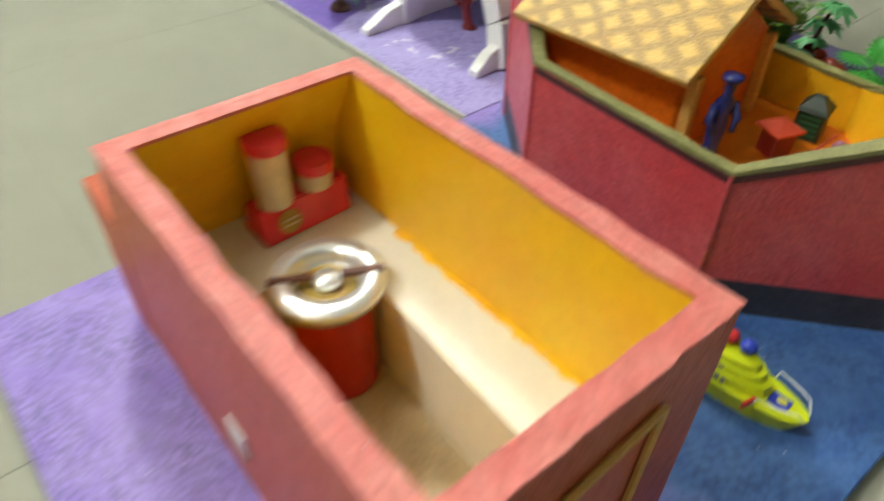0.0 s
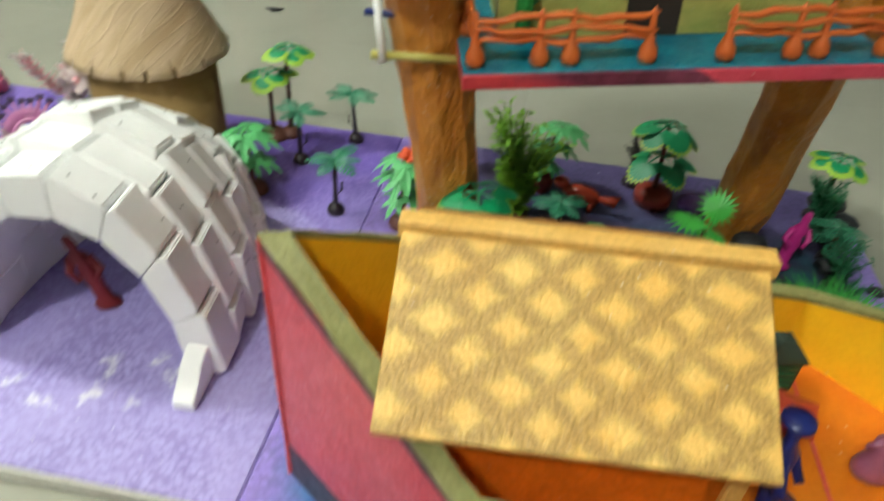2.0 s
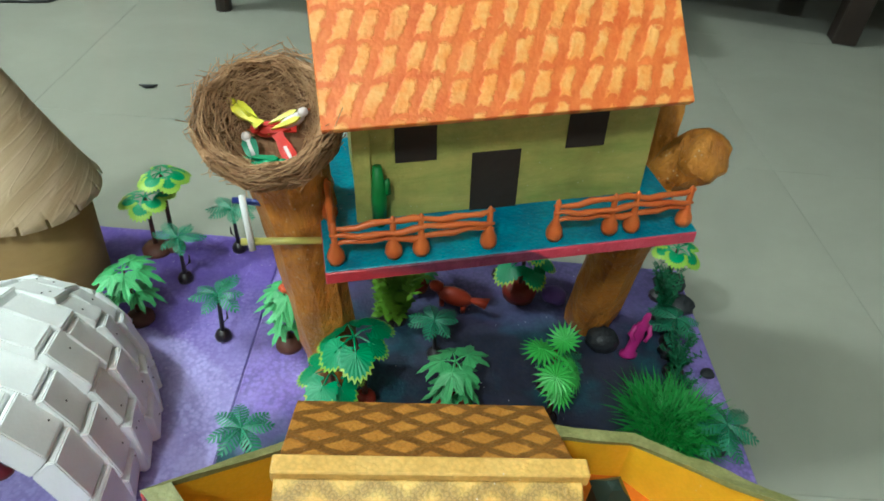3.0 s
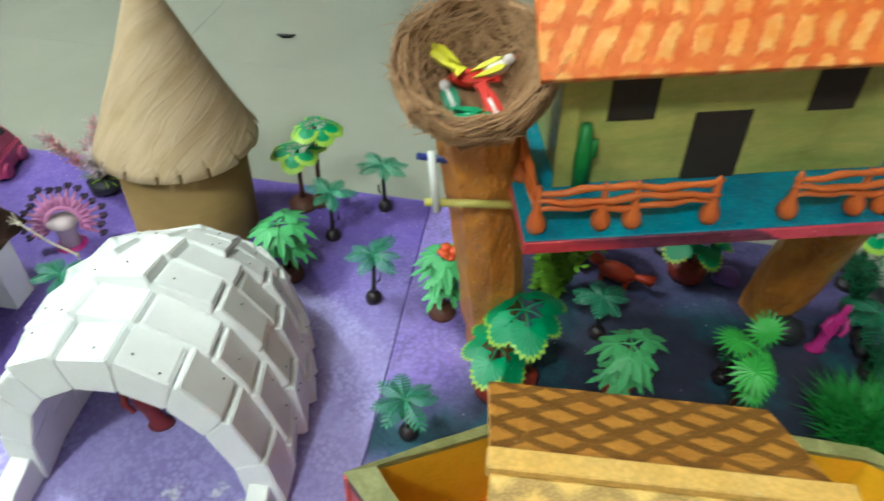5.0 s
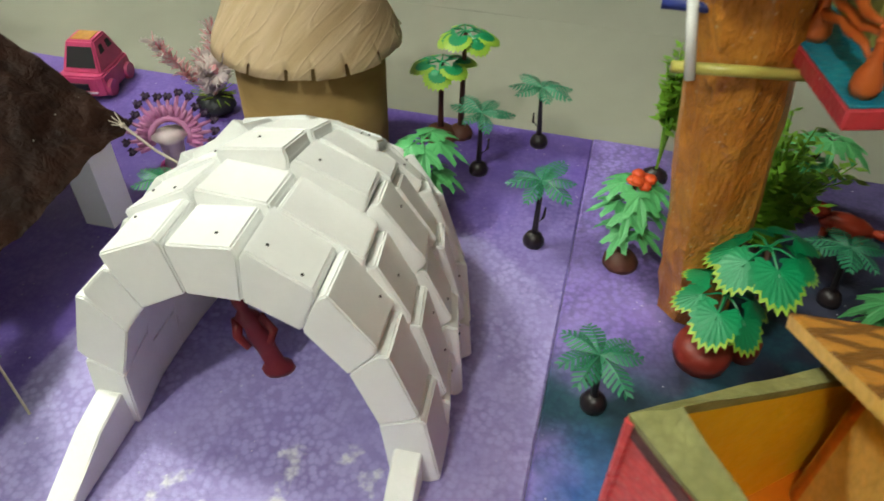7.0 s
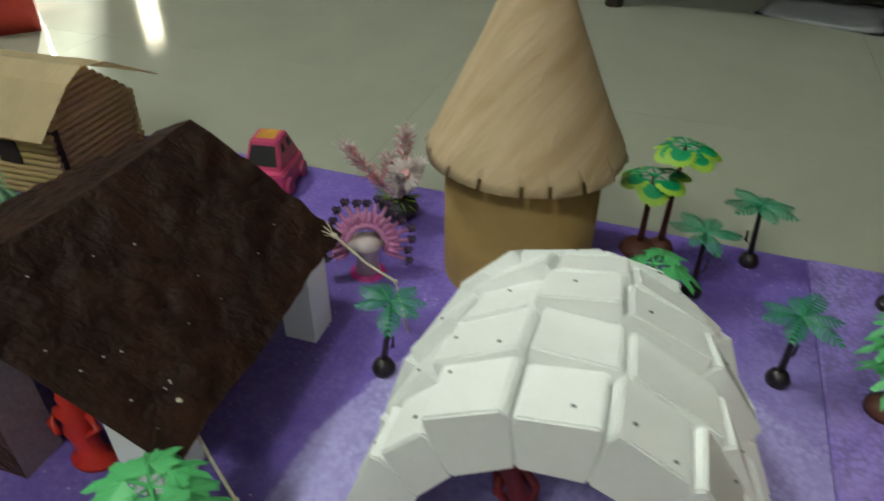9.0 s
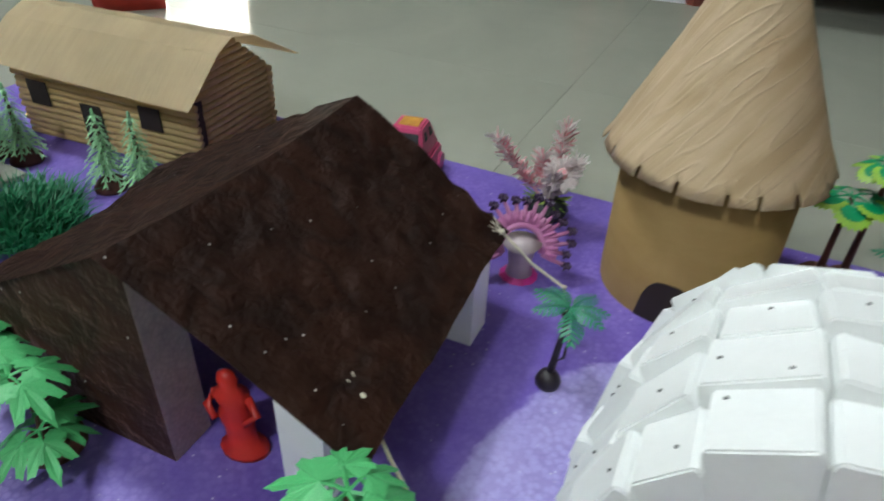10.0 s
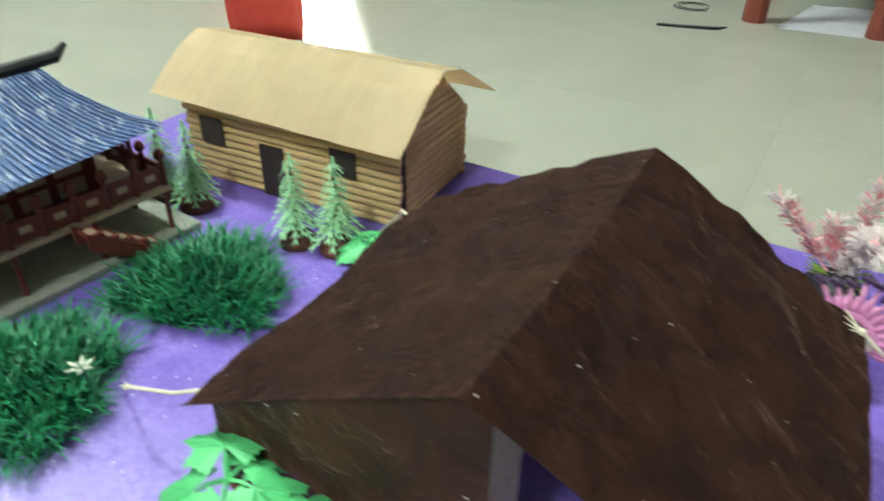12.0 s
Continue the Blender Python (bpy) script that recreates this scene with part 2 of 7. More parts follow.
def scallop_roof():
    """Orange roof sheet with painted rows of round-headed tiles."""
    n = Nodes("orange_scallop_roof")
    x, y, z = n.xyz()
    wob = n.math("ADD", n.math("MULTIPLY", n.math("SUBTRACT", n.noise(26, 2), 0.5), 0.75), n.math("MULTIPLY", n.math("SUBTRACT", n.noise(190, 3), 0.5), 0.40))
    u = n.math("ADD", n.math("DIVIDE", n.math("ADD", x, n.math("MULTIPLY", y, -0.40)), 0.0185), wob)
    fu = n.math("ABSOLUTE", n.math("SUBTRACT", n.math("FRACT", u), 0.5))
    arc = n.math("MULTIPLY", n.math("POWER", fu, 2), 0.7)
    v = n.math("ADD", n.math("ADD", n.math("DIVIDE", y, 0.0255), arc), wob)
    fv = n.math("FRACT", v)
    line = n.math("MAXIMUM", n.ramp(fu, 0.20, 0.31), n.ramp(n.math("ABSOLUTE", n.math("SUBTRACT", fv, 0.45)), 0.34, 0.43))
    blot = n.ramp(n.noise(70, 5, 0.7), 0.38, 0.68)
    col = n.mix(blot, (0.84, 0.30, 0.05), (0.88, 0.47, 0.15))
    edge = n.mix(n.ramp(n.noise(55, 4, 0.7), 0.35, 0.7), (0.66, 0.10, 0.012), (0.80, 0.21, 0.04))
    col = n.mix(n.math("MULTIPLY", line, 0.92), col, edge)
    col = n.mix(n.math("MULTIPLY", n.ramp(n.noise(24, 3), 0.55, 0.72), 0.5), col, (0.74, 0.15, 0.02))
    n.bump(n.math("ADD", n.math("MULTIPLY", n.cells(320), -0.5), n.math("MULTIPLY", line, -0.8)), 0.35, 0.0012)
    return n.done(col, 0.45)


def brushed(name, c1, c2, c3):
    """Thin poster paint brushed along a wall, with bare and dark streaks."""
    n = Nodes(name)
    streak = n.ramp(n.noise(20, 6, 0.7, 0.3, stretch=(0.5, 0.5, 2.0)), 0.34, 0.68)
    blot = n.ramp(n.noise(16, 4, 0.65), 0.45, 0.75)
    col = n.mix(streak, c1, c2)
    col = n.mix(n.math("MULTIPLY", blot, 0.6), col, c3)
    bead = n.cells(320)
    col = n.mix(n.math("MULTIPLY", n.ramp(n.cells(120), 0.09, 0.05), 0.4), col, (0.7, 0.66, 0.5))
    n.bump(n.math("ADD", n.math("MULTIPLY", bead, -0.6), n.math("ADD", streak, n.noise(140, 3))), 0.5, 0.0012)
    return n.done(col, n.math("ADD", 0.32, n.math("MULTIPLY", streak, 0.3)))


def deck_edge():
    """Deck edge painted crimson, then dark plum, then rose along its length."""
    n = Nodes("deck_edge_paint")
    x, y, z = n.xyz()
    wob = n.math("MULTIPLY", n.math("SUBTRACT", n.noise(45, 4), 0.5), 0.03)
    xx = n.math("ADD", n.math("ADD", x, wob), n.math("MULTIPLY", z, 2.2))
    fine = n.ramp(n.noise(60, 4, 0.7), 0.35, 0.7)
    col = n.mix(n.ramp(xx, 0.045, 0.085), n.mix(fine, (0.62, 0.05, 0.07), (0.48, 0.04, 0.06)), n.mix(fine, (0.10, 0.018, 0.045), (0.19, 0.04, 0.09)))
    col = n.mix(n.ramp(xx, 0.168, 0.173), col, n.mix(fine, (0.66, 0.07, 0.12), (0.58, 0.05, 0.09)))
    speck = n.math("MULTIPLY", n.ramp(n.cells(130), 0.11, 0.07), n.ramp(n.noise(30, 2), 0.5, 0.6))
    col = n.mix(n.math("MULTIPLY", speck, 0.7), col, (0.8, 0.76, 0.74))
    n.bump(n.math("ADD", n.math("MULTIPLY", n.cells(320), -0.6), n.noise(140, 3)), 0.5, 0.0012)
    return n.done(col, 0.35)


def bark_paint(name, c1, c2, c3):
    n = Nodes(name)
    streak = n.ramp(n.noise(30, 6, 0.7, 0.5, stretch=(1.6, 1.6, 0.55)), 0.34, 0.68)
    blot = n.ramp(n.noise(22, 3), 0.35, 0.65)
    col = n.mix(streak, c1, c2)
    col = n.mix(n.math("MULTIPLY", blot, 0.6), col, c3)
    # pale specks in the colour, partly painting in the bark's small glossy highlights
    glint_speck = n.math("MULTIPLY", n.ramp(n.cells(150), 0.17, 0.10), n.ramp(n.noise(30, 2), 0.44, 0.54))
    col = n.mix(n.math("MULTIPLY", glint_speck, 0.75), col, (0.80, 0.62, 0.36))
    n.bump(n.math("ADD", streak, n.noise(120, 4)), 0.9, 0.003)
    return n.done(col, 0.32)


def cloth(name):
    """Thin brown cloth, crumpled in soft facets."""
    n = Nodes(name)
    warp = n.t.nodes.new("ShaderNodeVectorMath")
    warp.operation = "ADD"
    tex = n.t.nodes.new("ShaderNodeTexNoise")
    tex.inputs["Scale"].default_value, tex.inputs["Detail"].default_value = 14, 3
    n.t.links.new(n.co, tex.inputs["Vector"])
    sc = n.t.nodes.new("ShaderNodeVectorMath")
    sc.operation = "SCALE"
    sc.inputs["Scale"].default_value = 0.05
    n.t.links.new(tex.outputs["Color"], sc.inputs[0])
    flat = n.t.nodes.new("ShaderNodeMapping")
    flat.inputs["Scale"].default_value = (0.8, 1.1, 0.8)
    n.t.links.new(n.co, flat.inputs[0])
    n.t.links.new(flat.outputs[0], warp.inputs[0])
    n.t.links.new(sc.outputs[0], warp.inputs[1])
    fold = n.cells(30, "SMOOTH_F1", co=warp.outputs[0])
    small = n.cells(75, "SMOOTH_F1", co=warp.outputs[0])
    wide = n.ramp(n.noise(9, 4), 0.35, 0.7)
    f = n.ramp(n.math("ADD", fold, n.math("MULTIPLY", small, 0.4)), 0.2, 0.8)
    # fold hollows take the darker brown, so part of their shade is colour
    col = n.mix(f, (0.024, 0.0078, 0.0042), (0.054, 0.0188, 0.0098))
    col = n.mix(n.math("MULTIPLY", wide, 0.5), col, (0.036, 0.0145, 0.009))
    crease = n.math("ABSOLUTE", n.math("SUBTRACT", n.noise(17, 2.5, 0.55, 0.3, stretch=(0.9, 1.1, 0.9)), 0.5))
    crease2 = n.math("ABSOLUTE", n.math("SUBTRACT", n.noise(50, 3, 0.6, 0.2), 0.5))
    # colour darkened along the crease lines, standing in for shade in the folds
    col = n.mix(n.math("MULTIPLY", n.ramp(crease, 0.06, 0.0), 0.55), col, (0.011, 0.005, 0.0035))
    crumb = n.cells(85)
    col = n.mix(n.math("MULTIPLY", n.ramp(crumb, 0.075, 0.05), n.ramp(n.noise(37, 2), 0.47, 0.50)), col, (0.75, 0.72, 0.66))
    n.bump(n.math("ADD", n.math("MULTIPLY", fold, 0.5), n.math("ADD", n.math("MULTIPLY", small, 0.35), n.math("ADD", n.math("MULTIPLY", crease, 1.7), n.math("MULTIPLY", crease2, 1.2)))), 0.75, 0.006)
    n.b.inputs["Sheen Weight"].default_value = 0.40
    n.b.inputs["Sheen Roughness"].default_value = 0.28
    n.b.inputs["Sheen Tint"].default_value = (0.70, 0.42, 0.34, 1)
    return n.done(col, 0.66, 0, 0.28)


def scratched_blue():
    """Blue painted slats with white scratches down the slope."""
    n = Nodes("scratched_blue_roof")
    streak = n.ramp(n.noise(60, 5, 0.65, 0.1, stretch=(3.2, 0.30, 0.6)), 0.35, 0.7)
    col = n.mix(streak, (0.014, 0.045, 0.15), (0.045, 0.10, 0.25))
    white = n.ramp(n.noise(110, 3, 0.6, 0.1, stretch=(2.4, 0.5, 0.8)), 0.57, 0.64)
    col = n.mix(n.math("MULTIPLY", white, 0.5), col, (0.50, 0.56, 0.66))
    n.bump(streak, 0.4, 0.001)
    return n.done(col, 0.5)


def steel():
    n = Nodes("polished_steel")
    n.bump(n.noise(90, 2), 0.05, 0.0005)
    return n.done((0.82, 0.85, 0.88), 0.28, 0.72)


FLOOR = tile_floor()
SEA, SNOWB = board_sea(), board_snow()
FOAM = foam_paint("bare_white_foam", (0.90, 0.91, 0.90), (0.87, 0.88, 0.87), 0.6, 10, 330, 0.12, 0.02)
FOAM_EDGE = foam_paint("cut_foam_edge", (0.62, 0.62, 0.56), (0.5, 0.5, 0.46), 0.75)
HULL = foam_paint("hull_crimson", (0.70, 0.060, 0.068), (0.76, 0.15, 0.155), 0.36, 9)
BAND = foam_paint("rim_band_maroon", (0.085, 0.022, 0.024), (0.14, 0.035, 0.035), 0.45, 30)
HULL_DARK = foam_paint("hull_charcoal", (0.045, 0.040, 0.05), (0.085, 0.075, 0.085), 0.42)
RIM = foam_paint("rim_olive", (0.24, 0.24, 0.075), (0.33, 0.32, 0.13), 0.5, 25)
DECK = foam_paint("deck_orange", (0.60, 0.14, 0.006), (0.70, 0.22, 0.010), 0.38, 12, 320, 0.3, 0.1)
INNER = foam_paint("hull_inside_yellow", (0.90, 0.46, 0.012), (0.92, 0.56, 0.02), 0.4, 10, 320, 0.3, 0.08)
CABINWALL = foam_paint("houseboat_wall_orange", (0.80, 0.155, 0.008), (0.84, 0.20, 0.012), 0.4, 10)
CREAM = foam_paint("cream_yellow", (0.80, 0.46, 0.10), (0.82, 0.53, 0.16), 0.5, 18)
BOXRED = foam_paint("box_coral_red", (0.60, 0.098, 0.034), (0.66, 0.15, 0.058), 0.45, 10)
BOXPINK = foam_paint("box_rim_pink", (0.74, 0.17, 0.15), (0.80, 0.29, 0.25), 0.5, 40)
BOXYEL = foam_paint("box_inside_yellow", (0.92, 0.62, 0.012), (0.92, 0.49, 0.012), 0.45, 7, 320, 0.3, 0.06)
BOXFLOOR = foam_paint("box_floor_tan", (0.62, 0.51, 0.33), (0.55, 0.42, 0.25), 0.6, 10)
BOXCREAM = foam_paint("box_cream", (0.88, 0.86, 0.78), (0.82, 0.78, 0.68), 0.55, 9, 320, 0.25, 0.05)
HOUSEGREEN = brushed("tree_house_wall", (0.54, 0.47, 0.13), (0.30, 0.34, 0.075), (0.17, 0.15, 0.03))
TEAL = foam_paint("deck_teal", (0.008, 0.16, 0.26), (0.025, 0.36, 0.46), 0.36, 30, 320, 0.5, 0.25)
DECKEDGE = deck_edge()
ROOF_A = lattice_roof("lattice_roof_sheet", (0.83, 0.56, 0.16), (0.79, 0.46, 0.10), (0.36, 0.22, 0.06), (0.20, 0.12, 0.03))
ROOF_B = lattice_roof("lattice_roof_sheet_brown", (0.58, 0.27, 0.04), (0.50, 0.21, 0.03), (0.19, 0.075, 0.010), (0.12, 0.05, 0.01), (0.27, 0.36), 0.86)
SCALLOP = scallop_roof()
BARK = bark_paint("painted_bark", (0.34, 0.105, 0.008), (0.78, 0.35, 0.055), (0.62, 0.225, 0.022))
NEST = paper("coir_fibre", (0.40, 0.22, 0.10), (0.58, 0.36, 0.19), (1, 1, 1), 0.9, 60, 0.8)
NEST_IN = paper("coir_fibre_matted", (0.22, 0.11, 0.05), (0.36, 0.20, 0.10), (1, 1, 1), 0.95, 70, 0.9)
KRAFT = crinkled_kraft()
KRAFT_WALL = paper("smooth_kraft_card", (0.36, 0.235, 0.085), (0.31, 0.195, 0.065), (1, 1, 3), 0.75, 20, 0.15)
STRAW = paper("straw_card", (0.74, 0.61, 0.38), (0.66, 0.52, 0.31), (6.0, 0.6, 0.6), 0.7, 18, 0.3)
LOGS = paper("rolled_paper_log", (0.68, 0.50, 0.24), (0.56, 0.38, 0.17), (0.5, 4, 4), 0.7, 30, 0.3)
LOG_DARK = paper("dark_card", (0.045, 0.030, 0.020), (0.07, 0.045, 0.03), (1, 1, 1), 0.8)
BLACKPAPER = paper("brown_black_paper", (0.022, 0.013, 0.009), (0.032, 0.02, 0.014), (1, 1, 1), 0.7)
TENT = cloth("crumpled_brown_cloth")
PANELFACE = foam_paint("tent_panel_grey", (0.50, 0.44, 0.42), (0.58, 0.52, 0.49), 0.75, 20)
ROPE = paper("cotton_string", (0.72, 0.66, 0.52), (0.6, 0.54, 0.42), (1, 1, 1), 0.9, 300)
LEAF = plastic("leaf_light_green", (0.07, 0.42, 0.12), 0.42, (0.16, 0.52, 0.20))
LEAF_TEAL = plastic("leaf_blue_green", (0.02, 0.17, 0.085), 0.42, (0.045, 0.25, 0.13))
LEAF_DARK = plastic("leaf_dark_green", (0.012, 0.11, 0.045), 0.45, (0.03, 0.17, 0.07))
LEAF_MID = plastic("leaf_mid_green", (0.006, 0.22, 0.075), 0.4, (0.012, 0.30, 0.11))
LIME = plastic("leaf_lime_rim", (0.38, 0.55, 0.04), 0.42, (0.22, 0.44, 0.06))
PINE = plastic("pine_pale_green", (0.40, 0.68, 0.37), 0.5, (0.31, 0.60, 0.31))
SPIKY = plastic("leaf_bright_green", (0.07, 0.45, 0.05), 0.4, (0.10, 0.52, 0.09))
GRASS = plastic("grass_green", (0.009, 0.115, 0.042), 0.5, (0.025, 0.20, 0.075))
STEM = plastic("stem_black_brown", (0.018, 0.012, 0.014), 0.4)
STEM_BROWN = plastic("stem_brown", (0.10, 0.030, 0.015), 0.45)
POT = plastic("base_brick_red", (0.25, 0.025, 0.012), 0.45)
POT_BROWN = plastic("base_brown", (0.13, 0.045, 0.025), 0.55)
RED_PLASTIC = plastic("red_plastic", (0.66, 0.03, 0.018), 0.4)
WINE_PLASTIC = plastic("wine_red_plastic", (0.22, 0.018, 0.022), 0.4)
NAVY = plastic("navy_plastic", (0.016, 0.028, 0.19), 0.35)
MAUVE = plastic("mauve_plastic", (0.34, 0.12, 0.22), 0.4)
PINK = plastic("pink_plastic", (0.64, 0.075, 0.20), 0.35)
HOTPINK = plastic("magenta_plastic", (0.60, 0.03, 0.28), 0.4)
JARRED = plastic("jar_red", (0.46, 0.015, 0.010), 0.15)
STOVERED = plastic("pinkish_red_plastic", (0.86, 0.035, 0.075), 0.35)
BONE = plastic("bone_plastic", (0.80, 0.68, 0.50), 0.45)
WHITE = plastic("white_plastic", (0.84, 0.84, 0.82), 0.35, (0.78, 0.78, 0.76))
YELLOWGREEN = plastic("lemon_plastic", (0.62, 0.72, 0.012), 0.35)
BALL_Y = plastic("ball_yellow", (0.72, 0.66, 0.03), 0.3)
STICKER = plastic("sticker_orange", (0.70, 0.40, 0.05), 0.4, (0.42, 0.17, 0.03))
BALL_R = plastic("ball_red", (0.62, 0.03, 0.03), 0.3)
BALL_B = plastic("ball_blue", (0.03, 0.06, 0.50), 0.3)
DIM = plastic("window_grey", (0.16, 0.17, 0.18), 0.3)
CORAL = plastic("coral_pink", (0.72, 0.20, 0.25), 0.5, (0.78, 0.46, 0.48))
CORAL_W = plastic("coral_white", (0.84, 0.74, 0.72), 0.5)
ANEM = plastic("anemone_mauve", (0.50, 0.15, 0.36), 0.5, (0.60, 0.30, 0.46))
ANEM_PALE = plastic("anemone_pale", (0.58, 0.48, 0.50), 0.5)
ANEM_TIP = plastic("anemone_tip", (0.045, 0.02, 0.06), 0.5)
STONE = foam_paint("painted_stone", (0.014, 0.017, 0.02), (0.038, 0.042, 0.048), 0.5, 40)
FENCE = plastic("fence_orange", (0.58, 0.11, 0.018), 0.4, (0.64, 0.16, 0.03))
CLEARY = plastic("straw_yellow_green", (0.55, 0.50, 0.12), 0.3)
BLUEROOF = scratched_blue()
MAROON = plastic("maroon_wood", (0.12, 0.022, 0.016), 0.5, (0.17, 0.04, 0.03))
PALE_WOOD = plastic("pale_wood", (0.50, 0.40, 0.28), 0.6)
BLACK = plastic("black_wood", (0.018, 0.018, 0.018), 0.5)
WALLP = foam_paint("room_wall_paint", (0.38, 0.37, 0.33), (0.34, 0.33, 0.29), 0.8, 2, 40, 0.1, 0.05)
CEILP = foam_paint("ceiling_paint", (0.68, 0.67, 0.63), (0.64, 0.63, 0.59), 0.85, 2, 40, 0.1, 0.05)
DARKWOOD = paper("dark_stained_wood", (0.016, 0.010, 0.008), (0.03, 0.018, 0.012), (1, 6, 1), 0.45, 14, 0.2)
BRICKWOOD = paper("red_brown_wood", (0.20, 0.045, 0.025), (0.15, 0.035, 0.02), (1, 1, 6), 0.5, 20, 0.2)
SHEET = paper("white_paper", (0.74, 0.74, 0.76), (0.68, 0.68, 0.72), (1, 1, 1), 0.8, 6, 0.2)
REDCLOTH = plastic("red_bag_cloth", (0.52, 0.05, 0.03), 0.6, (0.42, 0.03, 0.02))
STEEL = steel()
HATCH = plastic("hatch_brown", (0.36, 0.20, 0.06), 0.45, (0.50, 0.36, 0.06))
IRON = plastic("black_wire", (0.012, 0.012, 0.013), 0.4)


def glow(name, c, k):
    n = Nodes(name)
    n.b.inputs["Emission Color"].default_value = (*c, 1)
    n.b.inputs["Emission Strength"].default_value = k
    return n.done(c, 0.6)


BULB = glow("lamp_diffuser", (1.0, 0.97, 0.90), 1.0)


# ---- mesh helpers ----
def part(name, bm, mats, parent=None, label="", m=None, smooth=False):
    bmesh.ops.recalc_face_normals(bm, faces=bm.faces)
    me = bpy.data.meshes.new(name)
    bm.to_mesh(me)
    bm.free()
    for k in mats if isinstance(mats, (list, tuple)) else (mats,):
        me.materials.append(k)
    if smooth:
        for f in me.polygons:
            f.use_smooth = True
    return place(name, me, parent, label, m)


def place(name, me, parent=None, label="", m=None):
    ob = new(name, me)
    ob.parent = parent
    if m is not None:
        ob.matrix_basis = m
    if label:
        ob["label"] = label
    return ob


def thing(name, m, label, category, group="", kind=""):
    ob = new(name)
    ob.empty_display_size = 0.01
    ob.matrix_basis = m
    return tagged(ob, label, category, group, kind)


def block(bm, x0, x1, y0, y1, z0, z1, bev=0.0, m=None, mat=0):
    g = bmesh.ops.create_cube(bm, size=1.0)
    vs = g["verts"]
    for v in vs:
        v.co = Vector((x0 + (v.co.x + 0.5) * (x1 - x0), y0 + (v.co.y + 0.5) * (y1 - y0), z0 + (v.co.z + 0.5) * (z1 - z0)))
    fs = list({f for v in vs for f in v.link_faces})
    for f in fs:
        f.material_index = mat
    if bev:
        r = bmesh.ops.bevel(bm, geom=list({e for v in vs for e in v.link_edges}), offset=bev, segments=1, affect="EDGES")
        vs = list({v for f in r["faces"] for v in f.verts})
        for f in r["faces"]:
            f.material_index = mat
    if m is not None:
        bmesh.ops.transform(bm, matrix=m, verts=list({v for v in vs}))
    return vs


def solid(bm, bottom, top, mat=0):
    """A closed solid between two outlines of equal length."""
    a, b = [bm.verts.new(p) for p in bottom], [bm.verts.new(p) for p in top]
    n = len(a)
    fs = [bm.faces.new(a[::-1]), bm.faces.new(b)]
    fs += [bm.faces.new((a[k], a[(k + 1) % n], b[(k + 1) % n], b[k])) for k in range(n)]
    for f in fs:
        f.material_index = mat
    return a + b


def tube(bm, pts, radii, seg=8, caps=True, mat=0):
    """A tapered tube along a line of points."""
    pts = [Vector(p) for p in pts]
    if not isinstance(radii, (list, tuple)):
        radii = [radii] * len(pts)
    rings = []
    up = Vector((0.31, 0.17, 0.93))
    for k, p in enumerate(pts):
        d = (pts[min(k + 1, len(pts) - 1)] - pts[max(k - 1, 0)]).normalized()
        if abs(d.dot(up)) > 0.95:
            up = Vector((0.9, 0.2, 0.1))
        a = d.cross(up).normalized()
        b = d.cross(a)
        rings.append([bm.verts.new(p + radii[k] * (math.cos(t) * a + math.sin(t) * b)) for t in [2 * math.pi * q / seg for q in range(seg)]])
    for r0, r1 in zip(rings, rings[1:]):
        for q in range(seg):
            bm.faces.new((r0[q], r0[(q + 1) % seg], r1[(q + 1) % seg], r1[q])).material_index = mat
    if caps:
        bm.faces.new(rings[0][::-1]).material_index = mat
        bm.faces.new(rings[-1]).material_index = mat


def lathe(bm, profile, seg=20, cx=0.0, cy=0.0, mat=0, squash=1.0):
    """A turned body from (radius, height) pairs, closed where the radius is nought."""
    rows = []
    for r, z in profile:
        if r < 1e-6:
            rows.append([bm.verts.new((cx, cy, z))])
        else:
            rows.append([bm.verts.new((cx + r * math.cos(2 * math.pi * q / seg), cy + squash * r * math.sin(2 * math.pi * q / seg), z)) for q in range(seg)])
    for a, b in zip(rows, rows[1:]):
        for q in range(seg):
            c = (q + 1) % seg
            loop = [a[q % len(a)], a[c % len(a)], b[c % len(b)], b[q % len(b)]]
            loop = list(dict.fromkeys(loop))
            if len(loop) > 2:
                bm.faces.new(loop).material_index = mat


def blob(bm, c, r, sub=2, mat=0, jitter=0.0, seed=0):
    g = bmesh.ops.create_icosphere(bm, subdivisions=sub, radius=1.0)
    rx, ry, rz = r if isinstance(r, tuple) else (r, r, r)
    for v in g["verts"]:
        k = 1 + jitter * noise.noise(v.co * 2.2 + Vector((seed, seed * 0.7, 0)))
        v.co = Vector((c[0] + v.co.x * rx * k, c[1] + v.co.y * ry * k, c[2] + v.co.z * rz * k))
    for f in {f for v in g["verts"] for f in v.link_faces}:
        f.material_index = mat


def lerp(a, b, t):
    return a + (b - a) * t


